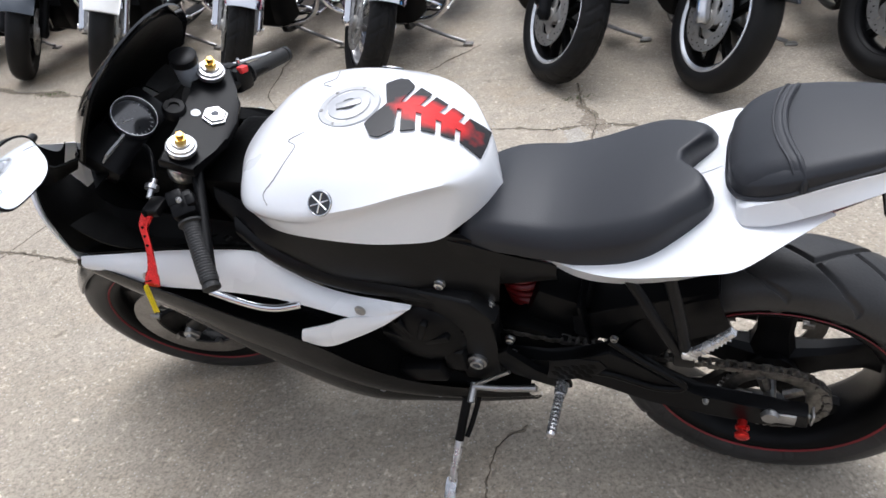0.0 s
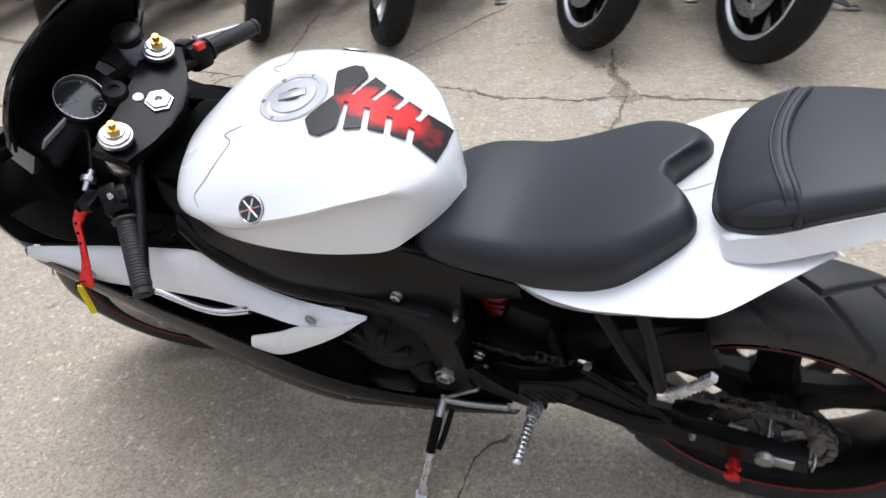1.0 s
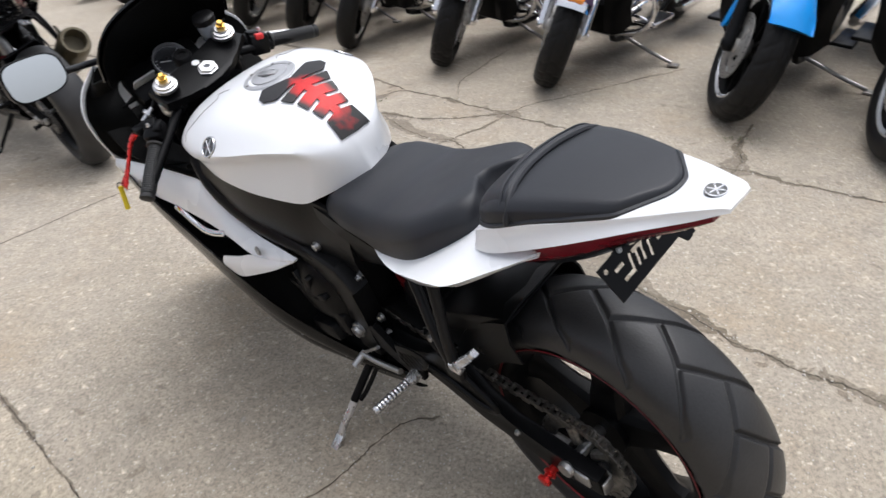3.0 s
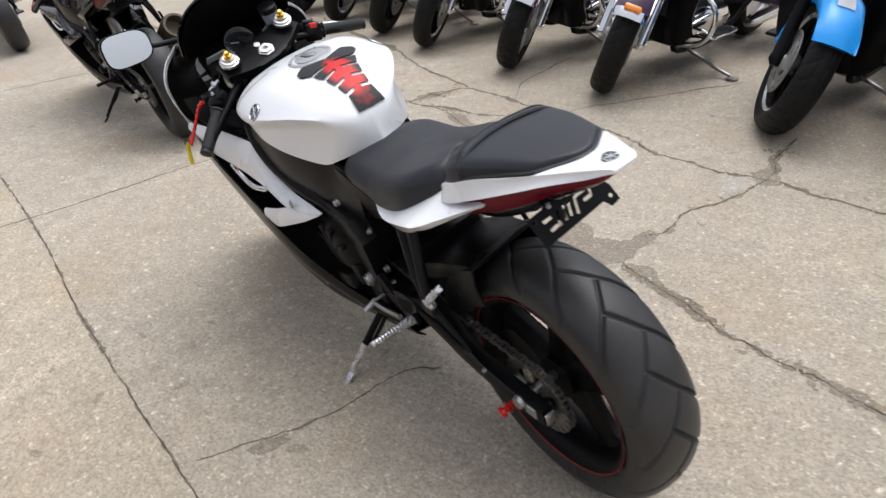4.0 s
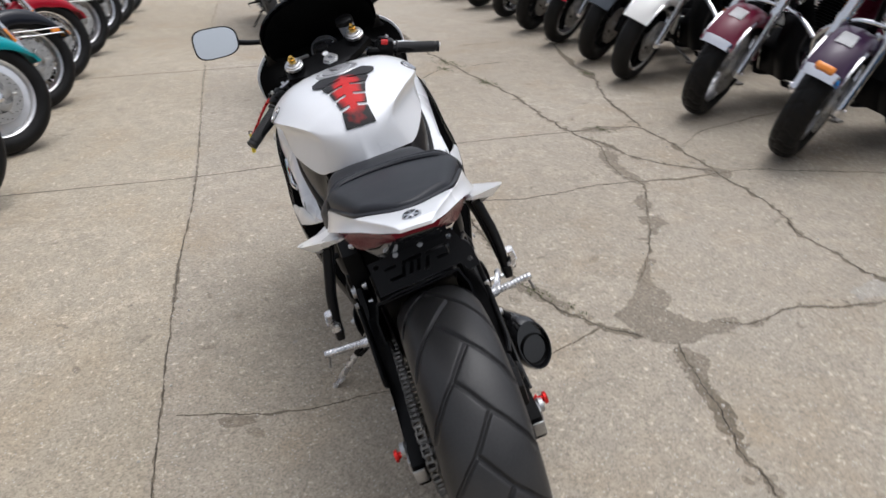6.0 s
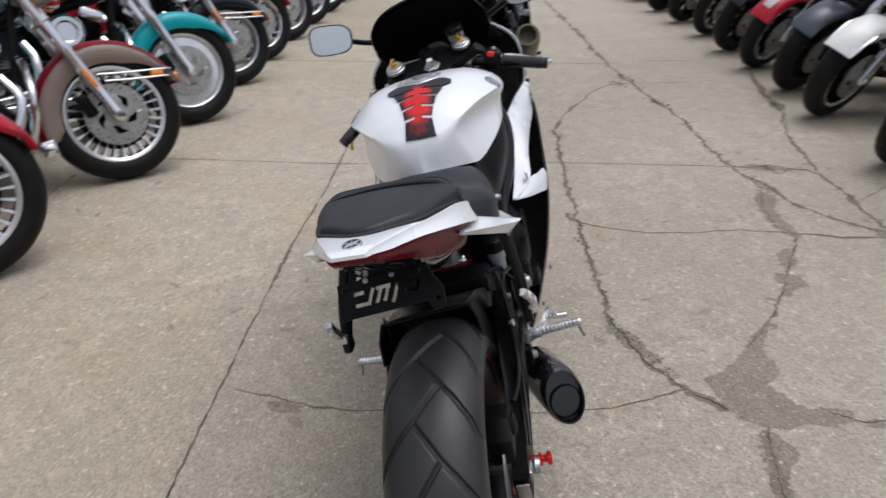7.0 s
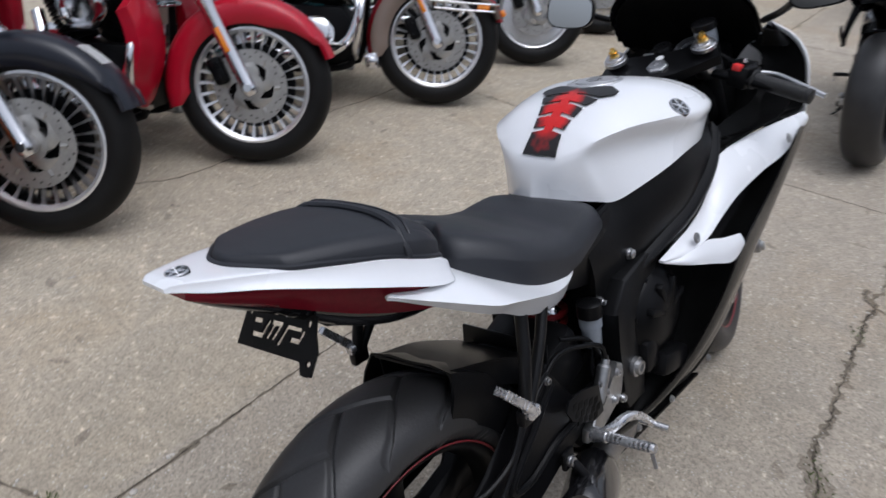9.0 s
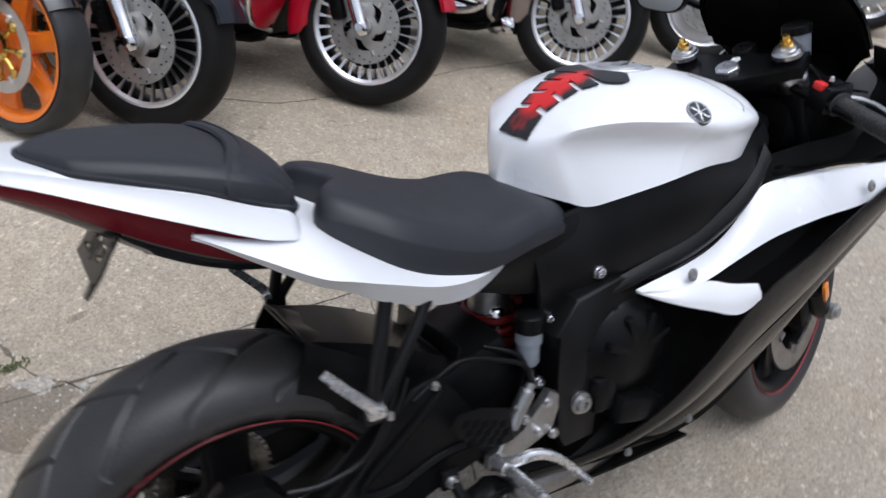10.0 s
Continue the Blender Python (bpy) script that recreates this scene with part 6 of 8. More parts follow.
    # fairing
    for s in (1, -1):
        bm = B()
        strip(bm, mirrored([(0.65, 0.165, 0.581), (0.70, 0.17, 0.592), (0.76, 0.175, 0.605), (0.815, 0.178, 0.625), (0.86, 0.179, 0.655), (0.89, 0.179, 0.69), (0.925, 0.18, 0.713), (1.03, 0.19, 0.72), (1.15, 0.212, 0.718), (1.30, 0.236, 0.712)], s),
              mirrored([(0.652, 0.168, 0.574), (0.71, 0.198, 0.568), (0.765, 0.214, 0.588), (0.815, 0.216, 0.603), (0.86, 0.217, 0.615), (0.90, 0.221, 0.628), (0.95, 0.226, 0.638), (1.03, 0.234, 0.648), (1.15, 0.246, 0.658), (1.30, 0.243, 0.68)], s), 44, 8, (0, s * 0.008, 0.002), 0.005)
        sf = part("side_fairing", bm, paint, bike, "white forked side fairing panel" if full else "")
        bm = B()
        strip(bm, mirrored([(0.655, 0.167, 0.578), (0.70, 0.193, 0.575), (0.755, 0.216, 0.588), (0.80, 0.232, 0.578), (0.85, 0.247, 0.571)], s),
              mirrored([(0.656, 0.17, 0.572), (0.70, 0.202, 0.556), (0.755, 0.229, 0.54), (0.81, 0.246, 0.524), (0.858, 0.252, 0.538)], s), 18, 6, (0, s * 0.004, 0), 0.005)
        part("fairing_lobe", bm, paint, sf)
        for p in ((0.735, 0.204, 0.6), (1.14, 0.25, 0.69)):
            bm = B()
            bolt(bm, (p[0], s * p[1], p[2]), (0, s, 0.2), 0.009, 0.004)
            part("fairing_bolt", bm, ALU_DULL, sf)
        bm = B()
        strip(bm, mirrored([(0.70, 0.165, 0.55), (0.85, 0.185, 0.52), (1.0, 0.195, 0.55), (1.2, 0.21, 0.62)], s), mirrored([(0.70, 0.15, 0.60), (0.85, 0.165, 0.65), (1.0, 0.18, 0.69), (1.2, 0.2, 0.70)], s), 14, 4, (0, 0, 0), 0.004)
        part("duct_liner", bm, BLACK_GLOSS, bike)
        if s > 0:
            bm = B()
            tube(bm, [(0.85, 0.215, 0.612), (0.90, 0.228, 0.608), (0.95, 0.232, 0.615), (1.03, 0.232, 0.642)], 0.009)
            part("duct_pipe", bm, CHROME, bike, "bright metal pipe in the fairing duct")
        bm = B()
        top = [(1.32, 0.236, 0.70), (1.2, 0.252, 0.68), (1.09, 0.258, 0.645), (0.985, 0.256, 0.598), (0.895, 0.256, 0.565), (0.83, 0.25, 0.52), (0.77, 0.228, 0.43), (0.70, 0.192, 0.335), (0.60, 0.158, 0.28), (0.47, 0.13, 0.272)]
        low = [(1.34, 0.20, 0.63), (1.25, 0.2, 0.55), (1.15, 0.2, 0.475), (1.05, 0.2, 0.395), (0.96, 0.195, 0.328), (0.88, 0.182, 0.262), (0.80, 0.16, 0.212), (0.70, 0.13, 0.19), (0.57, 0.105, 0.19), (0.45, 0.09, 0.215)]
        low = [(x, y + s * 0.06 * max(0, 0.62 - z), z) for x, y, z in low]
        slot = (0.0, 0.08, 0.16, 0.17, 0.1, 0.01, 0.12, 0.16, 0.05, 0.0)
        mid = [Vector(p).lerp(Vector(q), 0.46) + Vector((0, 0.012, 0)) for p, q in zip(top, low)]
        mid2 = [Vector(p).lerp(Vector(q), 0.46 + g) + Vector((0, 0.012 - 0.05 * g, 0)) for p, q, g in zip(top, low, slot)]
        strip(bm, mirrored(top, s), mirrored(mid, s), 54, 6, (0, s * 0.007, 0), 0.004)
        strip(bm, mirrored(mid2, s), mirrored(low, s), 54, 6, (0, s * 0.006, 0), 0.004)
        inside = [(1.3, 0.18, 0.70), (1.2, 0.16, 0.68), (1.09, 0.15, 0.62), (0.985, 0.15, 0.57), (0.895, 0.15, 0.54), (0.83, 0.15, 0.5), (0.77, 0.14, 0.42), (0.70, 0.13, 0.335), (0.60, 0.12, 0.28), (0.47, 0.1, 0.27)]
        lower = part("lower_fairing", bm, CARBON, bike, "smoky dark glossy lower fairing")
        bm = B()
        # Near-black strips close the fairing's top and put shade behind its slot.
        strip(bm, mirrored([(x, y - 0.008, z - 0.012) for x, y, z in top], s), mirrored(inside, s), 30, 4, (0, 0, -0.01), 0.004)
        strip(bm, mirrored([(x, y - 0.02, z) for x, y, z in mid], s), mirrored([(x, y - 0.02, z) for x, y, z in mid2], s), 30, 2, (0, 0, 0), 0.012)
        part("fairing_shade_liner", bm, DARK_GAP, lower)
        for p in ((0.77, 0.206, 0.31), (0.66, 0.172, 0.262), (0.56, 0.147, 0.245)):
            bm = B()
            bolt(bm, (p[0], s * p[1], p[2]), (0, s, 0.1), 0.006, 0.006)
            part("fairing_screw", bm, ALU_DULL, lower)
        # upper fairing, its lip, and the inner cockpit panel
        bm = B()
        strip(bm, mirrored([(1.33, 0.15, 0.925), (1.315, 0.21, 0.89), (1.30, 0.243, 0.845), (1.302, 0.248, 0.79), (1.312, 0.242, 0.74), (1.32, 0.236, 0.70)], s),
              mirrored([(1.37, 0.03, 0.83), (1.385, 0.06, 0.785), (1.385, 0.08, 0.74), (1.38, 0.10, 0.70), (1.37, 0.12, 0.67), (1.36, 0.15, 0.65)], s), 24, 10, (0.0, s * 0.004, 0.0), 0.005)
        up = part("upper_fairing", bm, paint, bike, "white upper fairing round the cockpit" if full else "")
        bm = B()
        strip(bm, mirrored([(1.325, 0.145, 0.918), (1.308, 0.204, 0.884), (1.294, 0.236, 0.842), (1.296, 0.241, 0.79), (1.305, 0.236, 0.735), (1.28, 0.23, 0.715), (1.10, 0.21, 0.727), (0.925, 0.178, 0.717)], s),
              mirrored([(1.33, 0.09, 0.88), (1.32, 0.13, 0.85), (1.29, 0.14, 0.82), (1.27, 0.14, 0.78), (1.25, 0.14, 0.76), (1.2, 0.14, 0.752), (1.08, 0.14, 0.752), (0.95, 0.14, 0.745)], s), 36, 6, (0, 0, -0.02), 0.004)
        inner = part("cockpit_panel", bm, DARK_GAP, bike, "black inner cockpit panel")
        for p in ((1.2, 0.2, 0.727), (0.98, 0.17, 0.731), (1.3, 0.2, 0.80)):
            bm = B()
            bolt(bm, (p[0], s * p[1], p[2]), (-0.1, -s * 0.1, 1), 0.007, 0.004)
            part("screw", bm, DARK_GAP, inner)
        # mirror
        bm = B()
        tube(bm, [(1.34, s * 0.13, 0.925), (1.30, s * 0.18, 0.945), (1.235, s * 0.225, 0.97), (1.19, s * 0.25, 0.99)], 0.0085, 10, 14)
        mm = part("mirror_arm", bm, BLACK_SATIN, bike, "black mirror stalk")
        mc = Vector((1.168, s * 0.299, 1.008))
        mx = Vector((-0.1, s * 0.95, 0.14)).normalized()
        mn = Vector((-0.93, -s * 0.22, 0.12))
        mn = (mn - mx * mn.dot(mx)).normalized()
        my = mn.cross(mx)
        out = []
        for k in range(32):
            a = 2 * math.pi * k / 32
            ca, sa = math.cos(a), math.sin(a)
            out.append((abs(ca) ** 0.62 * math.copysign(1, ca) * 0.066, abs(sa) ** 0.62 * math.copysign(1, sa) * (0.0445 + 0.004 * ca)))
        bm = B()
        loft(bm, [[mc + mx * u * f + my * v * f - mn * dd for u, v in out] for dd, f in ((-0.003, 0.97), (-0.002, 1.0), (0.012, 0.99), (0.028, 0.8), (0.038, 0.45))])
        part("mirror_housing", bm, BLACK_SATIN, mm)
        bm = B()
        loft(bm, [[mc + mx * u * 0.93 + my * v * 0.93 + mn * dd for u, v in out] for dd in (0.003, 0.0042)])
        part("mirror_glass", bm, MIRROR, mm, "silver mirror glass reflecting the sky")
    bm = B()
    strip(bm, [(0.50, -0.12, 0.2), (0.7, -0.125, 0.186), (0.85, -0.15, 0.21)], [(0.50, 0.12, 0.2), (0.7, 0.125, 0.186), (0.85, 0.15, 0.21)], 8, 6, (0, 0, -0.02), 0.005)
    part("belly_pan", bm, CARBON, bike)
    bm = B()
    rim_line = [(1.19, 0.18, 0.92), (1.14, 0.172, 0.99), (1.115, 0.115, 1.046), (1.1, 0, 1.07), (1.115, -0.115, 1.046), (1.14, -0.172, 0.99), (1.19, -0.18, 0.92)]
    base_line = [(1.34, 0.06, 0.835), (1.36, 0.04, 0.84), (1.37, 0.02, 0.842), (1.373, 0, 0.843), (1.37, -0.02, 0.842), (1.36, -0.04, 0.84), (1.34, -0.06, 0.835)]
    strip(bm, rim_line, base_line, 32, 12, (0.0, 0, 0.02), 0.004)
    part("windscreen", bm, SCREEN, bike, "dark double-bubble windscreen")
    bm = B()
    # Inner shell and floor added near black: the nose's inside shade as colour.
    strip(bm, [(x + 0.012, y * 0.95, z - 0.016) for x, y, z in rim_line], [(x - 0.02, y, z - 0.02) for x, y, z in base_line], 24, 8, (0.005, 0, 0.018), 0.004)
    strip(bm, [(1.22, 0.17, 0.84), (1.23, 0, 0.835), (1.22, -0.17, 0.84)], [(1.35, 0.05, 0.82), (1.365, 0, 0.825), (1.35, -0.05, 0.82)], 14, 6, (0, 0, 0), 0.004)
    part("nose_shade_liner", bm, DARK_GAP, bike)
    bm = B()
    # Added near-black sheet, closes the cockpit's hole towards the ground.
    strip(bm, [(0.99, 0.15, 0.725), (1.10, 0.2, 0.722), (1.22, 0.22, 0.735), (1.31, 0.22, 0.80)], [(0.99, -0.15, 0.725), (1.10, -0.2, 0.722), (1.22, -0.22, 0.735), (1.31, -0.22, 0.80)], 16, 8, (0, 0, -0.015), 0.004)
    part("cockpit_gap_sheet", bm, DARK_GAP, bike)
    bm = B()
    strip(bm, [(1.37, 0.032, 0.832), (1.385, 0.062, 0.785), (1.385, 0.082, 0.74), (1.38, 0.102, 0.70), (1.37, 0.122, 0.67)], [(1.37, -0.032, 0.832), (1.385, -0.062, 0.785), (1.385, -0.082, 0.74), (1.38, -0.102, 0.70), (1.37, -0.122, 0.67)], 14, 8, (0.03, 0, 0), 0.004)
    part("nose", bm, paint, bike)
    for s in (1, -1):
        bm = B()
        strip(bm, mirrored([(1.19, 0.18, 0.925), (1.26, 0.19, 0.91), (1.335, 0.148, 0.922)], s), mirrored([(1.24, 0.16, 0.88), (1.29, 0.2, 0.87), (1.32, 0.2, 0.88)], s), 8, 4, (0, 0, 0), 0.004)
        part("screen_bracket", bm, DARK_GAP, bike)
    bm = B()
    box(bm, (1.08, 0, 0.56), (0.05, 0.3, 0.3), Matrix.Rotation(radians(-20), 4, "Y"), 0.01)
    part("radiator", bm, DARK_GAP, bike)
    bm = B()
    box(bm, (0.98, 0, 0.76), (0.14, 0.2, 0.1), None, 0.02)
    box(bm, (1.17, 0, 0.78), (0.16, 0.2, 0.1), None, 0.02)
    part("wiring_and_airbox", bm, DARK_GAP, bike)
    return bike


HEADING = 158.1
LEAN_L = Matrix.Rotation(radians(-15.5), 4, "X")
sport_bike(pose(0.648, 1.119, 0, 0, 0, HEADING) @ LEAN_L, "white and black sport motorcycle leaning on its side stand", WHITE, CARBON)
sport_bike(pose(-2.28, 2.33, 0, 0, 0, HEADING) @ LEAN_L, "black sport motorcycle with a pale bronze muffler on its stand", BLACK_GLOSS, BLACK_GLOSS, steer=14, stripe=BLACK_METAL, full=False, muffler=BRONZE, tag=False)
sport_bike(pose(-5.75, 3.3, 0, 0, 0, HEADING) @ LEAN_L, "dark sport motorcycle parked farther along the line", BLACK_GLOSS, BLACK_GLOSS, steer=14, stripe=YELLOW, full=False, muffler=BLACK_GLOSS, tag=False)

# ---------------------------------------------------------------- rows of cruisers
MESHES = {}
LEFT_HEAD, RIGHT_HEAD = 104, -104


def shared(key, name, shape, mat, parent, label="", m=None, smooth=40):
    """A part whose mesh is built once and used again, with its own paint."""
    if key not in MESHES:
        bm = B()
        shape(bm)
        ob = part(name, bm, mat, parent, label, smooth=smooth)
        MESHES[key] = ob.data
    else:
        ob = new(name, MESHES[key])
        ob.parent = parent
        if label:
            tagged(ob, label)
    ob.material_slots[0].link = "OBJECT"
    ob.material_slots[0].material = mat
    if m is not None:
        ob.matrix_basis = m
    return ob


HUB = (0, 0, 0.32)


def barrel_and_shade_web(bm):
    lathe(bm, [(0.226, -0.046), (0.216, -0.03), (0.212, 0), (0.216, 0.03), (0.226, 0.046), (0.23, 0.04), (0.224, 0), (0.23, -0.04)], 60, HUB, closed=True)
    # Web disc added, not part of the wheel, so that spoke gaps look dark.
    lathe(bm, [(0.04, -0.006), (0.172, -0.004), (0.172, 0.004), (0.04, 0.006)], 48, HUB, closed=True)


def lip(s):
    def make(bm):
        lathe(bm, [(0.24, s * 0.046), (0.237, s * 0.054), (0.226, s * 0.056), (0.213, s * 0.047), (0.220, s * 0.04), (0.236, s * 0.042)], 72, HUB, closed=True)
    return make


def hub_many(bm):
    spool(bm, (0, -0.06, 0.32), (0, 0.06, 0.32), ((0, 0.03), (0.1, 0.045), (0.9, 0.045), (1, 0.03)), 20)


def spoke_many(bm):
    for s in (1, -1):
        loft(bm, [[(u, s * y + 0.005 * sy, 0.32 + w * sx) for sx, sy in ((-1, -1), (1, -1), (1, 1), (-1, 1))] for u, w, y in ((0.1, 0.0026, 0.014), (0.15, 0.0034, 0.022), (0.19, 0.0046, 0.031), (0.217, 0.0075, 0.038))])


def rim_cast(bm):
    lathe(bm, [(0.232, -0.045), (0.222, -0.05), (0.212, -0.044), (0.2, -0.03), (0.195, 0), (0.2, 0.03), (0.212, 0.044), (0.222, 0.05), (0.232, 0.045)], 64, HUB)


def spoke_cast(bm):
    loft(bm, [[(u, 0.022 * sy, 0.32 + w * sx) for sx, sy in ((-1, -0.6), (-0.6, -1), (0.6, -1), (1, -0.6), (1, 0.6), (0.6, 1), (-0.6, 1), (-1, 0.6))] for u, w in ((0.03, 0.02), (0.12, 0.013), (0.203, 0.022))])


def wire_spokes(bm):
    for k in range(40):
        a = 2 * math.pi * k / 40
        b = a + (0.35 if k % 4 < 2 else -0.35)
        y = 0.05 if k % 2 else -0.05
        cyl(bm, (math.cos(b) * 0.045, y, 0.32 + math.sin(b) * 0.045), (math.cos(a) * 0.208, 0, 0.32 + math.sin(a) * 0.208), 0.0025, n=5)


def rim_laced(bm):
    lathe(bm, [(0.232, -0.04), (0.222, -0.045), (0.212, -0.04), (0.206, -0.02), (0.204, 0), (0.206, 0.02), (0.212, 0.04), (0.222, 0.045), (0.232, 0.04)], 64, HUB)


def rim_disc(bm):
    lathe(bm, [(0.232, -0.045), (0.222, -0.05), (0.21, -0.044), (0.2, -0.03), (0.12, -0.035), (0.05, -0.05), (0.02, -0.06), (0.02, 0.06), (0.05, 0.05), (0.12, 0.035), (0.2, 0.03), (0.21, 0.044), (0.222, 0.05), (0.232, 0.045)], 64, HUB)


RIMS = {"many": (barrel_and_shade_web, "silver wheel with many thin cast spokes"), "cast": (rim_cast, "nine-spoke cast wheel"), "laced": (rim_laced, "wire-laced chrome wheel"), "disc": (rim_disc, "solid disc wheel")}


def turned(a):
    c = Matrix.Translation(HUB)
    return c @ Matrix.Rotation(a, 4, "Y") @ c.inverted()


def fat_tyre(bm):
    tyre_mesh(bm, 0.322, 0.135, 0.228, HUB, 96, False, 16)


def tread_tyre(bm):
    tyre_mesh(bm, 0.322, 0.14, 0.228, HUB, 300, False, 30)
    for v in bm.verts:
        r = math.hypot(v.co.x, v.co.z - 0.32)
        if r > 0.285:
            a = math.atan2(v.co.z - 0.32, v.co.x) * 26
            if math.sin(a + abs(v.co.y) * 70) > 0.72 or abs(abs(v.co.y) - 0.022) < 0.003:
                k = (r - 0.004) / r
                v.co.x, v.co.z = v.co.x * k, 0.32 + (v.co.z - 0.32) * k


def fender_shape(a0, a1, skirt, blade=False):
    def make(bm):
        prof = [(-0.088, skirt), (-0.094, 0.30), (-0.086, 0.332), (-0.06, 0.35), (0, 0.358), (0.06, 0.35), (0.086, 0.332), (0.094, 0.30), (0.088, skirt)]
        rings = []
        n = 40
        for k in range(n + 1):
            t = k / n
            a = radians(a0 + (a1 - a0) * t)
            ease = min(1, 3.5 * t, 9 * (1 - t) + 0.55)
            ring = []
            def reach(r):
                rr = r if r > 0.33 else 0.34 - (0.34 - r) * ease
                if blade and r < 0.33 and t < 0.5:  # straight lower edge out to a low point in front
                    rr = max(rr, min(0.345, 0.22 / (math.sin(a) + 0.14 * math.cos(a))) - (0.0 if r == skirt else -0.02 * (r > skirt)))
                    rr = min(rr, 0.346)
                return rr

            for y, r in prof:
                rr = reach(r)
                ring.append((math.cos(a) * rr, y, 0.32 + math.sin(a) * rr))
            for y, r in prof[::-1]:
                rr = reach(r) - 0.004
                ring.append((math.cos(a) * rr, y * 0.96, 0.32 + math.sin(a) * rr))
            rings.append(ring)
        loft(bm, rings)
    return make


def fender_trim(bm):
    for s in (1, -1):
        P = []
        for k in range(13):
            a = radians(22 + 40 * k / 12)
            P.append((math.cos(a) * 0.325, s * 0.094, 0.32 + math.sin(a) * 0.325))
        tube(bm, P, 0.006, 6, 20)
    tube(bm, [(math.cos(radians(20)) * 0.33, 0.094 - 0.188 * k / 6, 0.32 + math.sin(radians(20)) * (0.33 + 0.02 * math.sin(math.pi * k / 6))) for k in range(7)], 0.006, 6, 14)


def side_rail(s):
    def make(bm):
        for z, x0 in ((0.512, -0.05), (0.478, -0.02)):
            tube(bm, [(x0, s * 0.1, z + 0.004), (0.1, s * 0.102, z), (0.24, s * 0.102, z), (0.285, s * 0.09, z), (0.305, s * 0.06, z)], 0.0055, 8, 18)
    return make


def side_lamp(s):
    def make(bm):
        box(bm, (0.225, s * 0.102, 0.495), (0.06, 0.012, 0.024), None, 0.004)
    return make


RK = math.tan(radians(27))


def fork_pt(z, y, dx=0.0):
    return (-(z - 0.32) * RK + dx, y, z)


def slider(s):
    def make(bm):
        spool(bm, fork_pt(0.29, s * 0.112), fork_pt(0.66, s * 0.112), ((0, 0.02), (0.04, 0.03), (0.1, 0.032), (0.12, 0.03), (0.9, 0.03), (0.93, 0.034), (1, 0.034)), 18)
        spool(bm, (0, s * 0.1, 0.32), (0, s * 0.145, 0.32), ((0, 0.026), (0.5, 0.026), (0.6, 0.018), (1, 0.016)), 16)
    return make


def upper_fork(s):
    def make(bm):
        spool(bm, fork_pt(0.66, s * 0.112), fork_pt(1.0, s * 0.112), ((0, 0.029), (0.3, 0.029), (0.32, 0.036), (1, 0.038)), 18)
    return make


def reflector(s):
    def make(bm):
        rot = Matrix.Rotation(radians(-27), 4, "Y")
        box(bm, fork_pt(0.50, s * 0.146), (0.02, 0.008, 0.1), rot, 0.003)
    return make


def rotor(s):
    def make(bm):
        disc_mesh(bm, 0.148, 0.108, s * 0.075, HUB, 0.006)
    return make


def vents(s):
    def make(bm):
        # Raised discs in near black; the holes' shade is put into their colour.
        for k in range(36):
            a = 2 * math.pi * k / 36
            r = 0.117 + 0.011 * (k % 3)
            cyl(bm, (math.cos(a) * r, s * 0.077, 0.32 + math.sin(a) * r), (math.cos(a) * r, s * 0.0788, 0.32 + math.sin(a) * r), 0.0038, n=6)
    return make


def carrier(s):
    def make(bm):
        lathe(bm, [(0.03, s * 0.072), (0.03, s * 0.082), (0.056, s * 0.082), (0.056, s * 0.072)], 40, HUB, closed=True)
        lathe(bm, [(0.094, s * 0.072), (0.094, s * 0.079), (0.113, s * 0.079), (0.113, s * 0.072)], 60, HUB, closed=True)
        for k in range(5):
            a = 2 * math.pi * k / 5
            rim_a = [(r, a + sweep - 0.36) for r, sweep in ((0.05, 0.0), (0.065, 0.1), (0.08, 0.28), (0.1, 0.55))]
            rim_b = [(r, a + sweep + 0.36) for r, sweep in ((0.1, 0.55), (0.085, 0.36), (0.068, 0.12), (0.05, 0.0))]
            prism(bm, [(math.cos(t) * r, 0.32 + math.sin(t) * r) for r, t in rim_a + rim_b], s * 0.073, s * 0.081, 0.001)
        cyl(bm, (0, s * 0.05, 0.32), (0, s * 0.092, 0.32), 0.034, n=20)
    return make


def caliper(s):
    def make(bm):
        box(bm, (-0.125, s * 0.088, 0.375), (0.06, 0.05, 0.11), Matrix.Rotation(radians(-25), 4, "Y"), 0.014)
        bolt(bm, (-0.125, s * 0.112, 0.40), (0, s, 0), 0.012, 0.006)
        bolt(bm, (-0.118, s * 0.112, 0.35), (0, s, 0), 0.012, 0.006)
    return make


def cylinder(a, x):
    def make(bm):
        d = Vector((-math.sin(radians(a)), 0, math.cos(radians(a))))
        base = Vector((-0.64 + (x + 0.64) * 0.5, 0, 0.46))
        prof = [(0, 0.066)]
        for k in range(11):
            t = (0.03 + 0.017 * k) / 0.22
            prof += [(t, 0.066), (t + 0.005, 0.084), (t + 0.038, 0.084), (t + 0.043, 0.066)]
        spool(bm, base, base + d * 0.22, prof + [(1, 0.066)], 24)
    return make


def rocker(a, x):
    def make(bm):
        d = Vector((-math.sin(radians(a)), 0, math.cos(radians(a))))
        base = Vector((-0.64 + (x + 0.64) * 0.5, 0, 0.46))
        q = base + d * 0.25
        box(bm, q, (0.13, 0.15, 0.07), Matrix.Rotation(radians(-a), 4, "Y"), 0.02)
    return make


def crankcase(bm):
    prism(bm, [(-0.42, 0.2), (-0.40, 0.36), (-0.48, 0.46), (-0.80, 0.46), (-0.98, 0.42), (-1.0, 0.24), (-0.9, 0.17), (-0.52, 0.16)], -0.11, 0.11, 0.02)


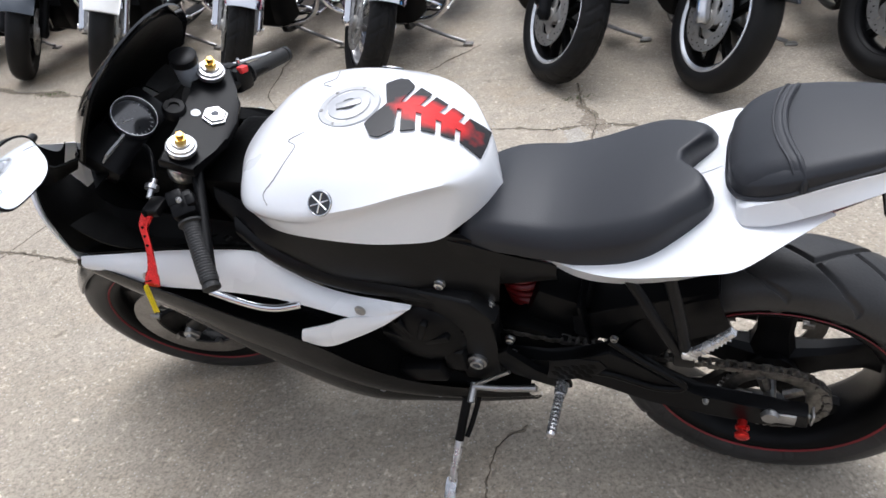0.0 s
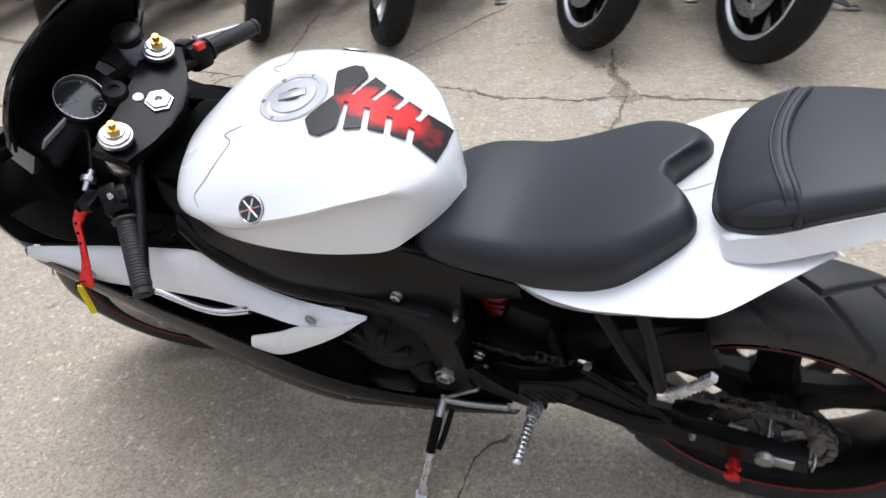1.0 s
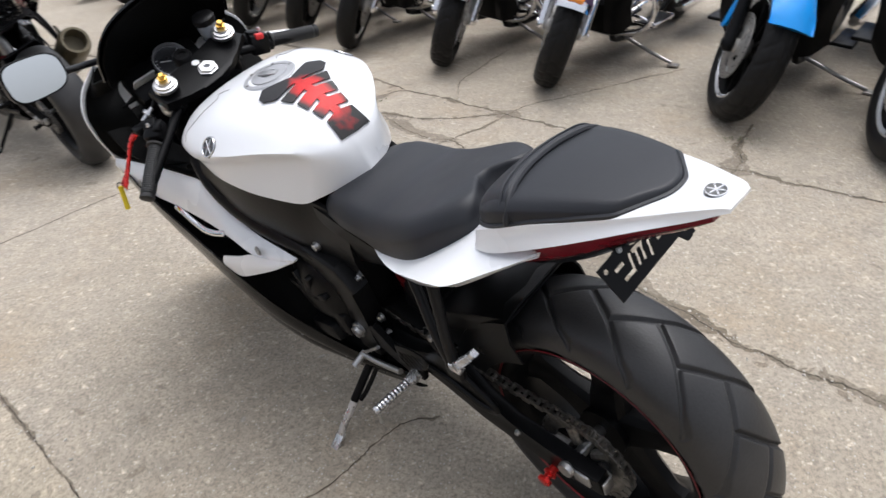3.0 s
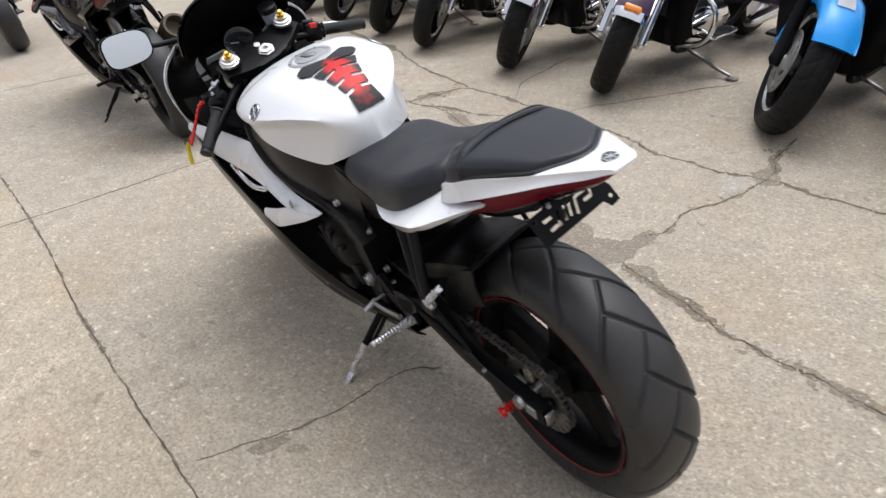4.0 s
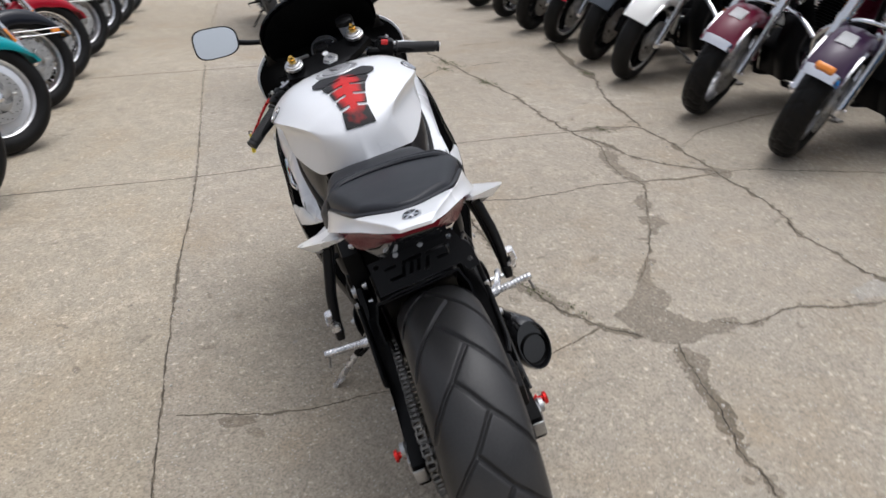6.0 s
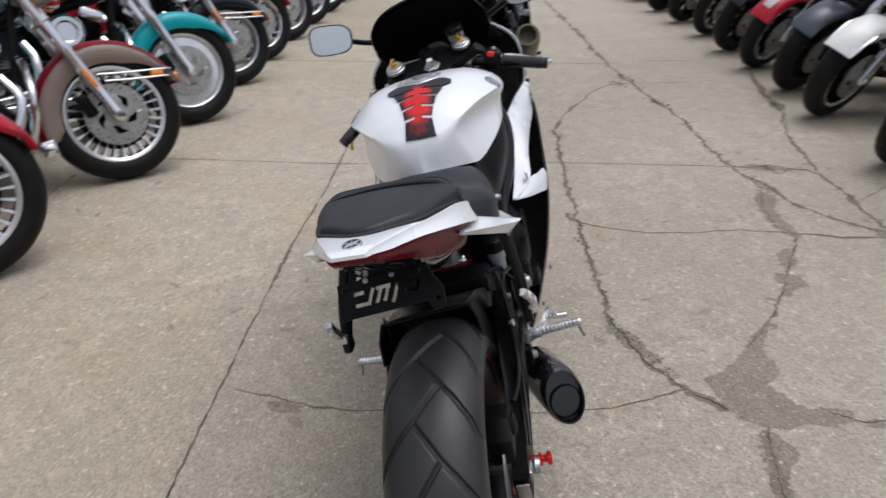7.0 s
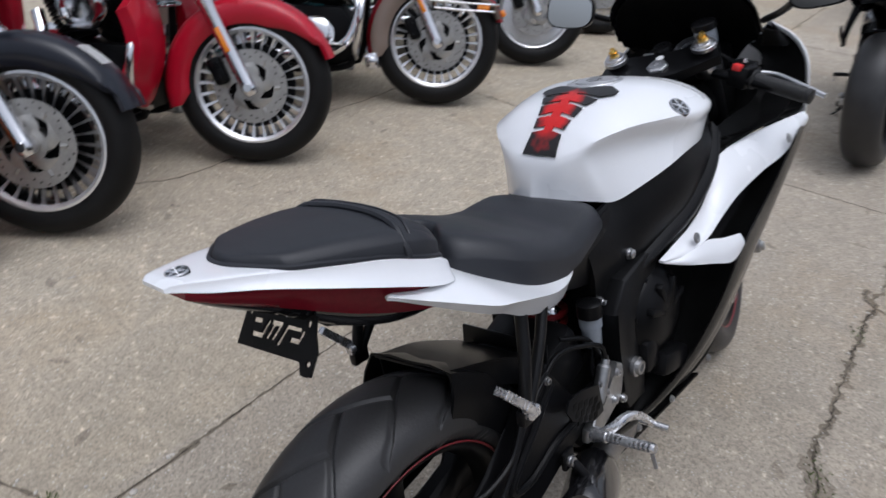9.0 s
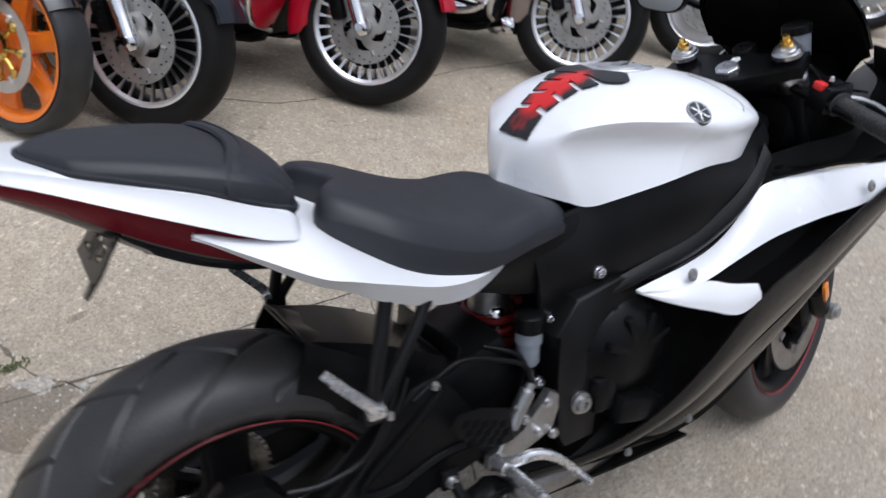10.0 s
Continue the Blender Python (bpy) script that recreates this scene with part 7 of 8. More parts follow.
def primary(bm):
    prism(bm, [(-0.46, 0.30), (-0.50, 0.38), (-0.62, 0.40), (-0.88, 0.38), (-0.96, 0.30), (-0.90, 0.21), (-0.62, 0.19), (-0.50, 0.22)], 0.105, 0.19, 0.03)


def cam_cover(bm):
    spool(bm, (-0.60, -0.11, 0.31), (-0.60, -0.175, 0.31), ((0, 0.1), (0.6, 0.1), (0.85, 0.085), (1, 0.04)), 28)
    for a in range(6):
        t = a * math.pi / 3
        bolt(bm, (-0.6 + 0.08 * math.cos(t), -0.15, 0.31 + 0.08 * math.sin(t)), (0, -1, 0), 0.008, 0.006)


def air_cleaner(bm):
    spool(bm, (-0.62, -0.10, 0.60), (-0.62, -0.20, 0.60), ((0, 0.06), (0.3, 0.06), (0.35, 0.095), (0.8, 0.095), (1, 0.08), (1, 0.06), (0.85, 0.05)), 32)


def cruiser_frame(bm):
    for s in (1, -1):
        tube(bm, [(-0.33, s * 0.04, 0.86), (-0.37, s * 0.09, 0.6), (-0.40, s * 0.12, 0.25), (-0.5, s * 0.13, 0.16), (-0.95, s * 0.13, 0.16), (-1.3, s * 0.13, 0.32)], 0.017, 10, 30)
    tube(bm, [(-0.30, 0, 0.95), (-0.33, 0, 0.82), (-0.6, 0, 0.74), (-1.1, 0, 0.62)], 0.03, 10, 16)


def engine_guard(bm):
    for s in (1, -1):
        tube(bm, [(-0.36, s * 0.08, 0.62), (-0.34, s * 0.2, 0.60), (-0.33, s * 0.36, 0.50), (-0.34, s * 0.38, 0.38), (-0.37, s * 0.30, 0.27), (-0.40, s * 0.12, 0.22)], 0.0155, 10, 30)
    tube(bm, [(-0.36, -0.1, 0.62), (-0.36, 0.1, 0.62)], 0.0155, 10, 4)


def cruiser_tank(bm):
    rows = [(-0.36, 0.94, 0.05, 0.90, 0.04, 0.86), (-0.42, 0.985, 0.11, 0.93, 0.09, 0.83), (-0.52, 1.0, 0.15, 0.93, 0.125, 0.80), (-0.66, 0.985, 0.155, 0.91, 0.13, 0.79), (-0.78, 0.94, 0.13, 0.87, 0.1, 0.79), (-0.88, 0.87, 0.07, 0.83, 0.05, 0.79)]
    loft(bm, [sect(*r, flat=2.2) for r in rows])


def cruiser_seat(bm):
    rows = [(-0.82, 0.83, 0.07, 0.80, 0.07, 0.76), (-0.92, 0.79, 0.14, 0.75, 0.14, 0.70), (-1.08, 0.77, 0.18, 0.73, 0.18, 0.68), (-1.2, 0.83, 0.17, 0.77, 0.17, 0.70), (-1.28, 0.87, 0.13, 0.83, 0.13, 0.75), (-1.5, 0.88, 0.13, 0.84, 0.13, 0.78), (-1.58, 0.86, 0.09, 0.83, 0.09, 0.78)]
    loft(bm, [sect(*r, flat=3) for r in rows])


def saddlebag(s):
    def make(bm):
        rows = [(-1.17, 0.64, 0.05, 0.55, 0.05, 0.38), (-1.22, 0.69, 0.1, 0.56, 0.1, 0.34), (-1.45, 0.70, 0.11, 0.56, 0.11, 0.33), (-1.72, 0.68, 0.10, 0.54, 0.1, 0.36), (-1.80, 0.63, 0.06, 0.53, 0.06, 0.42)]
        loft(bm, [[(x, y + s * 0.28, z) for x, y, z in sect(*r, flat=4)] for r in rows])
    return make


def rear_fender(bm):
    arc_plate(bm, 0.36, 0.366, -5, 160, -0.1, 0.1, (-1.62, 0, 0.32), 30, 0.03)


def headlamp(bm):
    spool(bm, (-0.30, 0, 0.95), (-0.12, 0, 0.93), ((0, 0.04), (0.15, 0.08), (0.55, 0.098), (0.9, 0.1), (1, 0.094), (1, 0.08), (0.93, 0.078), (0.93, 0.001)), 32)


def nacelle(bm):
    rows = [(-0.32, 1.0, 0.08, 0.93, 0.08, 0.85), (-0.26, 1.03, 0.15, 0.94, 0.14, 0.84), (-0.19, 1.03, 0.17, 0.94, 0.15, 0.85), (-0.14, 1.01, 0.15, 0.94, 0.13, 0.87)]
    loft(bm, [sect(*r, flat=2.6) for r in rows])


def lamp_pod(s):
    def make(bm):
        spool(bm, (-0.2, s * 0.22, 0.90), (-0.12, s * 0.22, 0.895), ((0, 0.02), (0.3, 0.045), (0.9, 0.05), (1, 0.045), (1, 0.001)), 20)
        cyl(bm, (-0.2, s * 0.12, 0.9), (-0.2, s * 0.22, 0.9), 0.012, n=8)
    return make


def bars_shape(bm):
    tube(bm, [(-0.62, 0.38, 1.05), (-0.50, 0.36, 1.10), (-0.38, 0.2, 1.12), (-0.35, 0, 1.05), (-0.38, -0.2, 1.12), (-0.50, -0.36, 1.10), (-0.62, -0.38, 1.05)], 0.0135, 10, 30)


def pipes(bm):
    tube(bm, [(-0.44, -0.09, 0.55), (-0.38, -0.15, 0.44), (-0.48, -0.19, 0.26), (-0.8, -0.2, 0.22), (-1.2, -0.2, 0.22)], 0.025, 12, 24)
    tube(bm, [(-0.84, -0.09, 0.56), (-0.80, -0.15, 0.46), (-0.86, -0.19, 0.3), (-1.2, -0.2, 0.24)], 0.025, 12, 20)


def silencer(bm):
    for s in (1, -1):
        spool(bm, (-1.15, s * 0.215, 0.22), (-1.98, s * 0.23, 0.25), ((0, 0.028), (0.1, 0.045), (0.95, 0.05), (1, 0.045), (1, 0.03), (0.9, 0.02)), 22)


def jiffy(bm):
    tube(bm, [(-0.56, 0.12, 0.17), (-0.55, 0.33, 0.125), (-0.545, 0.46, 0.104)], 0.011, 8, 12)
    box(bm, (-0.54, 0.48, 0.097), (0.05, 0.06, 0.012), Matrix.Rotation(radians(11), 4, "X"), 0.004)


def floorboard(s):
    def make(bm):
        box(bm, (-0.58, s * 0.30, 0.29), (0.28, 0.1, 0.02), None, 0.008)
        tube(bm, [(-0.5, s * 0.15, 0.25), (-0.5, s * 0.27, 0.28)], 0.01, 8, 4)
    return make


def dark_gap_slab(s):
    """Small black slab inside the engine guard, added to keep that gap dark."""
    def make(bm):
        strip(bm, [(-0.36, s * 0.1, 0.6), (-0.34, s * 0.2, 0.6), (-0.35, s * 0.27, 0.54)], [(-0.39, s * 0.1, 0.24), (-0.38, s * 0.17, 0.24), (-0.39, s * 0.24, 0.32)], 10, 10, (0.03, 0, 0), 0.03)
    return make


def shift_rod(bm):
    tube(bm, [(-0.42, 0.2, 0.34), (-0.56, 0.23, 0.38), (-0.7, 0.22, 0.36)], 0.007, 8, 12)
    tube(bm, [(-0.44, 0.34, 0.3), (-0.42, 0.3, 0.33), (-0.42, 0.2, 0.34)], 0.008, 8, 10)
    cyl(bm, (-0.44, 0.31, 0.3), (-0.44, 0.37, 0.3), 0.011, n=10)


def board_rail(s):
    def make(bm):
        tube(bm, [(-0.44, s * 0.24, 0.3), (-0.43, s * 0.34, 0.3), (-0.5, s * 0.358, 0.3), (-0.68, s * 0.358, 0.3), (-0.73, s * 0.33, 0.3), (-0.73, s * 0.25, 0.3)], 0.006, 8, 24)
    return make


def leg_shield(s):
    def make(bm):
        strip(bm, [(-0.35, s * 0.12, 0.66), (-0.33, s * 0.25, 0.68), (-0.33, s * 0.38, 0.62)], [(-0.38, s * 0.12, 0.25), (-0.36, s * 0.25, 0.24), (-0.36, s * 0.38, 0.32)], 10, 10, (0.05, 0, 0), 0.05)
    return make


def rear_tyre(bm):
    tyre_mesh(bm, 0.322, 0.17, 0.215, (-1.62, 0, 0.32), 80, False, 14)


def rear_rim(bm):
    rim = 0.218
    sport_rim(bm, rim, 0.13, (-1.62, 0, 0.32))
    spool(bm, (-1.62, -0.03, 0.32), (-1.62, 0.03, 0.32), ((0, 0.02), (0.1, 0.195), (0.9, 0.195), (1, 0.02)), 32)


def sticker(bm):
    rings = []
    for a in (48, 53, 58, 63):
        t = radians(a)
        rings.append([(math.cos(t) * (0.3615 - 3.6 * y * y * 0.5), y, 0.32 + math.sin(t) * (0.3615 - 3.6 * y * y * 0.5)) for y in (-0.045, -0.02, 0.005, 0.03)])
    loft(bm, rings, closed=False)
    bmesh.ops.solidify(bm, geom=list(bm.faces), thickness=0.002)


def fender_band(bm):
    rings = []
    for k in range(41):
        a = radians(19 + 178 * k / 40)
        rings.append([(math.cos(a) * r, y, 0.32 + math.sin(a) * r) for y, r in ((-0.0885, 0.335), (-0.062, 0.3525), (0, 0.3605), (0.062, 0.3525), (0.0885, 0.335))])
    loft(bm, rings, closed=False)
    bmesh.ops.solidify(bm, geom=list(bm.faces), thickness=0.001)


def fender_bumper(bm):
    a = radians(200)
    c = (math.cos(a) * 0.345, 0, 0.32 + math.sin(a) * 0.345)
    box(bm, c, (0.07, 0.19, 0.085), Matrix.Rotation(radians(-8), 4, "Y"), 0.014)
    spool(bm, (c[0], -0.093, c[2]), (c[0], -0.108, c[2]), ((0, 0.022), (0.6, 0.022), (1, 0.012)), 14)


def marker_lamp(bm):
    box(bm, (math.cos(radians(25)) * 0.365, 0, 0.32 + math.sin(radians(25)) * 0.365), (0.03, 0.09, 0.035), Matrix.Rotation(radians(-25), 4, "Y"), 0.01)


def fender_tip(bm):
    quilt(bm, [[(math.cos(radians(a)) * (r + 0.003), y, 0.32 + math.sin(radians(a)) * (r + 0.003)) for a in (16.5, 19, 22, 25)] for y, r in ((-0.091, 0.325), (-0.086, 0.334), (-0.06, 0.352), (0, 0.36), (0.06, 0.352), (0.086, 0.334), (0.091, 0.325))], 3, 2, True, 0.003)


FENDERS = {"deep": fender_shape(22, 198, 0.25, True), "mid": fender_shape(38, 186, 0.27), "short": fender_shape(32, 150, 0.30), "full": fender_shape(26, 196, 0.255, True)}


def cruiser(x, y, heading, lean, steer, paint, paint_name, wheel="many", tyre="fat", fender="deep", rim_mat=ALU, fork_mat=CHROME, trim=False, marker=False, shield=False, note=False, bags=True, group="cruisers", body=True, under=None, band=None, lip_mat=None, guard=True):
    bike = new("cruiser_motorcycle")
    bike.matrix_world = pose(x, y, 0.0, 0, 0, heading) @ Matrix.Rotation(radians(-lean), 4, "X")
    tagged(bike, f"{paint_name} cruiser motorcycle on its side stand on the concrete", "motorcycle", group)
    head = Matrix.Translation((-0.05, 0, 0.32))
    T = head @ Matrix.Rotation(radians(steer), 4, Vector((-math.sin(radians(27)), 0, math.cos(radians(27))))) @ head.inverted()
    shape, words = RIMS[wheel]
    # The many-spoke rim is black: shade between its spokes put into the colour.
    w = shared("rim_" + wheel, "front_wheel", shape, BLACK_METAL if wheel == "many" else rim_mat, bike, words, T)
    shared("tyre_" + tyre, "tyre", fat_tyre if tyre == "fat" else tread_tyre, RUBBER_BLACK, w)
    if wheel == "laced":
        tagged(shared("wire_spokes", "spokes", wire_spokes, CHROME, w), kind="stuff")
    if wheel == "many":
        for k in range(28):
            shared("spoke_many", "spoke", spoke_many, WHEEL_SILVER if rim_mat is ALU else ALU_DULL, w, "", turned(2 * math.pi * k / 28))
    if wheel == "cast":
        for k in range(9):
            shared("spoke_cast", "spoke", spoke_cast, BLACK_METAL if rim_mat is BLACK_METAL else DARK_GAP, w, "", turned(2 * math.pi * k / 9))
    if wheel != "disc":
        shared("hub", "hub", hub_many, STEEL, w)
    if wheel in ("many", "cast") and rim_mat is not BLACK_METAL:
        for s in (1, -1):
            shared(("lip", s), "rim_lip", lip(s), WHEEL_SILVER, w, "bright silver rim lip")
    for s in (1, -1):
        shared(("rotor", s), "brake_disc", rotor(s), ROTOR, w)
        tagged(shared(("vents", s), "disc_vents", vents(s), DARK_GAP, w, "dark discs in place of the brake disc's drilled holes"), kind="stuff")
        shared(("carrier", s), "disc_carrier", carrier(s), ROTOR, w)
        f = shared(("slider", s), "fork_slider", slider(s), fork_mat, bike, "", T)
        shared(("caliper", s), "brake_caliper", caliper(s), BLACK_METAL, f)
        if fender == "deep" and heading == LEFT_HEAD:
            shared(("reflector", s), "reflector", reflector(s), AMBER, f, "amber reflector")
        shared(("upper", s), "fork_cover", upper_fork(s), fork_mat, bike, "", T)
    lift = turned(radians(-20)) if fender == "mid" else None
    fd = shared("fender_" + fender, "front_fender", FENDERS[fender], paint, bike, f"{paint_name} front fender", T, 60)
    if trim:
        if heading == LEFT_HEAD:
            for s in (1, -1):
                shared(("side_rail", s), "side_rail", side_rail(s), CHROME, fd, "twin chrome fender rail")
                shared(("side_lamp", s), "side_lamp", side_lamp(s), AMBER, fd, "amber side lamp")
        else:
            shared("fender_trim", "trim_rail", fender_trim, CHROME, fd, "", lift)
    if lip_mat:
        shared("fender_tip", "fender_tip", fender_tip, lip_mat, fd, "bright fender tip", lift)
    if band:
        shared("band", "fender_band", fender_band, band, fd, "maroon crown band")
        shared("bumper", "fender_bumper", fender_bumper, CHROME, fd)
    if marker:
        shared("marker", "marker_lamp", marker_lamp, AMBER, fd, "amber marker lamp", lift)
    if note:
        shared("sticker", "paper_note", sticker, PRINT, fd, "white paper note", lift)
    shared("headlamp", "headlamp", headlamp, CHROME, bike, "", T)
    if body:
        shared("nacelle", "headlamp_housing", nacelle, under or paint, bike, "", T)
        for s in (1, -1):
            shared(("pod", s), "turn_signal", lamp_pod(s), AMBER if s > 0 else AMBER, bike, "", T)
        shared("bars", "handlebar", bars_shape, CHROME, bike, "", T)
    en = shared("crankcase", "engine", crankcase, BLACK_METAL, bike, "air-cooled twin engine with chrome covers")
    for a, cx in ((-24, -0.50), (22, -0.78)):
        shared(("cylinder", a), "finned_cylinder", cylinder(a, cx), DARK_GAP, en)
        shared(("rocker", a), "rocker_cover", rocker(a, cx), CHROME, en)
    shared("primary", "primary_cover", primary, CHROME if fork_mat is CHROME else BLACK_METAL, en)
    shared("cam", "cam_cover", cam_cover, CHROME if fork_mat is CHROME else DARK_GAP, en)
    shared("air", "air_cleaner", air_cleaner, CHROME, en)
    shared("frame", "frame", cruiser_frame, BLACK_METAL, bike)
    if guard:
        shared("guard", "engine_guard", engine_guard, CHROME, bike, "chrome engine guard")
    shared("pipes", "exhaust_pipe", pipes, CHROME, bike)
    shared("silencer", "silencer", silencer, CHROME, bike)
    pivot = Matrix.Translation((0, 0.12, 0.17))
    shared("jiffy", "side_stand", jiffy, STEEL, bike, "", pivot @ Matrix.Rotation(radians(1.2 * (lean - 11)), 4, "X") @ pivot.inverted())
    for s in (1, -1):
        board = shared(("board", s), "floorboard", floorboard(s), BLACK_METAL, bike)
        if guard:
            shared(("board_rail", s), "rail", board_rail(s), CHROME, board, "chrome board rail")
    if guard:
        shared("shift_rod", "shift_linkage", shift_rod, CHROME, bike, "chrome shift linkage")
    if shield:
        for s in (1, -1):
            if shield == "black":
                shared(("cowl", s), "dark_gap_slab", dark_gap_slab(s), BLACK_SATIN, bike)
            else:
                shared(("shield", s), "leg_shield", leg_shield(s), paint, bike)
    if body:
        shared("tank", "fuel_tank", cruiser_tank, paint, bike, "", None, 80)
        shared("seat", "seat", cruiser_seat, SEAT, bike, "", None, 80)
        shared("rear_fender", "rear_fender", rear_fender, paint, bike)
        rw = shared("rear_rim", "rear_wheel", rear_rim, rim_mat, bike)
        shared("rear_tyre", "tyre", rear_tyre, RUBBER_BLACK, rw)
        if bags:
            for s in (1, -1):
                shared(("bag", s), "saddlebag", saddlebag(s), paint, bike, "", None, 60)
    return bike


def car_paint(name, col, coat=0.35):
    return material(name, col, 0.3, 0.0, 0.08, 5, 0.0, 150, coat=coat, spec=0.25)


P_RED = car_paint("red_paint", (0.42, 0.005, 0.022))
P_MAROON = car_paint("maroon_paint", (0.13, 0.01, 0.03))
P_TEAL = car_paint("teal_paint", (0.0, 0.33, 0.38))
P_BLUE = car_paint("sky_blue_paint", (0.02, 0.3, 0.8))
P_NAVY = car_paint("blue_black_paint", (0.009, 0.011, 0.018))
P_PURPLE = car_paint("dark_plum_paint", (0.045, 0.02, 0.05))
P_BLACK = car_paint("black_paint", (0.012, 0.012, 0.014))
P_WHITE = car_paint("cream_white_paint", (0.82, 0.81, 0.78))
P_SAND = car_paint("red_over_sand_paint", (0.22, 0.17, 0.14))
P_GREY = car_paint("slate_grey_paint", (0.06, 0.07, 0.085))

L_GROUP, R_GROUP = "cruisers parked along one side of the lot", "cruisers parked along the other side of the lot"
for x, y, paint, words, kw in (
        (-0.36, -0.62, P_NAVY, "blue-black", dict(rim_mat=ALU_DULL, trim=False, note=True)),
        (-1.16, -0.29, P_RED, "bright red", dict(shield=True)),
        (-2.17, 0.17, P_SAND, "maroon and sand", dict(trim=True, marker=True, band=P_RED)),
        (-3.12, 0.49, P_TEAL, "bright teal", dict(wheel="disc", fender="full", rim_mat=WHEEL_SILVER)),
        (-4.1, 0.78, P_NAVY, "dark slate", dict(wheel="laced", trim=True, marker=True)),
        (-4.97, 1.04, P_RED, "red", dict(wheel="laced", rim_mat=CHROME)),
        (-5.95, 1.37, P_BLACK, "black", dict(wheel="laced", trim=True)),
        (-6.9, 1.7, P_MAROON, "maroon", dict(wheel="laced", rim_mat=CHROME)),
        (-7.8, 2.02, P_BLACK, "black", dict(wheel="laced")),
        (-8.75, 2.35, P_RED, "dark red", dict(wheel="laced"))):
    cruiser(x, y, LEFT_HEAD, 11, 6, paint, words, group=L_GROUP, **kw)
for x, y, paint, words, st, kw in (
        (1.99, 3.02, P_BLACK, "black", 8, dict(wheel="cast", rim_mat=BLACK_METAL, fender="short", fork_mat=BLACK_METAL)),
        (1.24, 3.14, P_NAVY, "black", 1, dict(wheel="cast", rim_mat=DARK_GAP, fender="short", fork_mat=ALU)),
        (0.60, 3.5, P_BLUE, "sky blue", 6, dict(wheel="cast", tyre="tread", rim_mat=DARK_GAP, fork_mat=BLACK_METAL, note=True)),
        (-0.37, 3.84, P_PURPLE, "dark plum", 4, dict(wheel="laced", tyre="tread", trim=True, marker=True, note=True, lip_mat=CHROME)),
        (-1.14, 4.14, P_MAROON, "maroon", 4, dict(wheel="laced", tyre="tread", trim=True, note=True, lip_mat=CHROME)),
        (-2.04, 4.48, P_WHITE, "cream white", 6, dict(wheel="cast", trim=True, rim_mat=DARK_GAP)),
        (-2.68, 4.78, P_GREY, "slate grey", 6, dict(wheel="cast", rim_mat=BLACK_METAL, fork_mat=BLACK_METAL)),
        (-3.42, 5.07, P_RED, "red", 6, dict(wheel="cast", fender="short", note=True)),
        (-4.12, 5.33, P_BLACK, "black", 6, dict(wheel="cast", rim_mat=BLACK_METAL)),
        (-4.92, 5.66, P_WHITE, "pale grey", 6, dict(wheel="cast", fender="short")),
        (-5.78, 5.93, P_BLACK, "black", 6, dict(wheel="cast", rim_mat=BLACK_METAL)),
        (-6.67, 6.2, P_BLACK, "black", 6, dict(wheel="cast", rim_mat=BLACK_METAL)),
        (-7.7, 6.55, P_BLACK, "black", 6, dict(wheel="cast", rim_mat=BLACK_METAL)),
        (-8.7, 6.9, P_BLACK, "black", 6, dict(wheel="cast", rim_mat=BLACK_METAL))):
    cruiser(x, y - 0.01, RIGHT_HEAD, 8, 26 + st, paint, words, group=R_GROUP, guard=paint in (P_PURPLE, P_WHITE, P_MAROON, P_RED), **{"shield": "black", "fender": "mid", **kw})


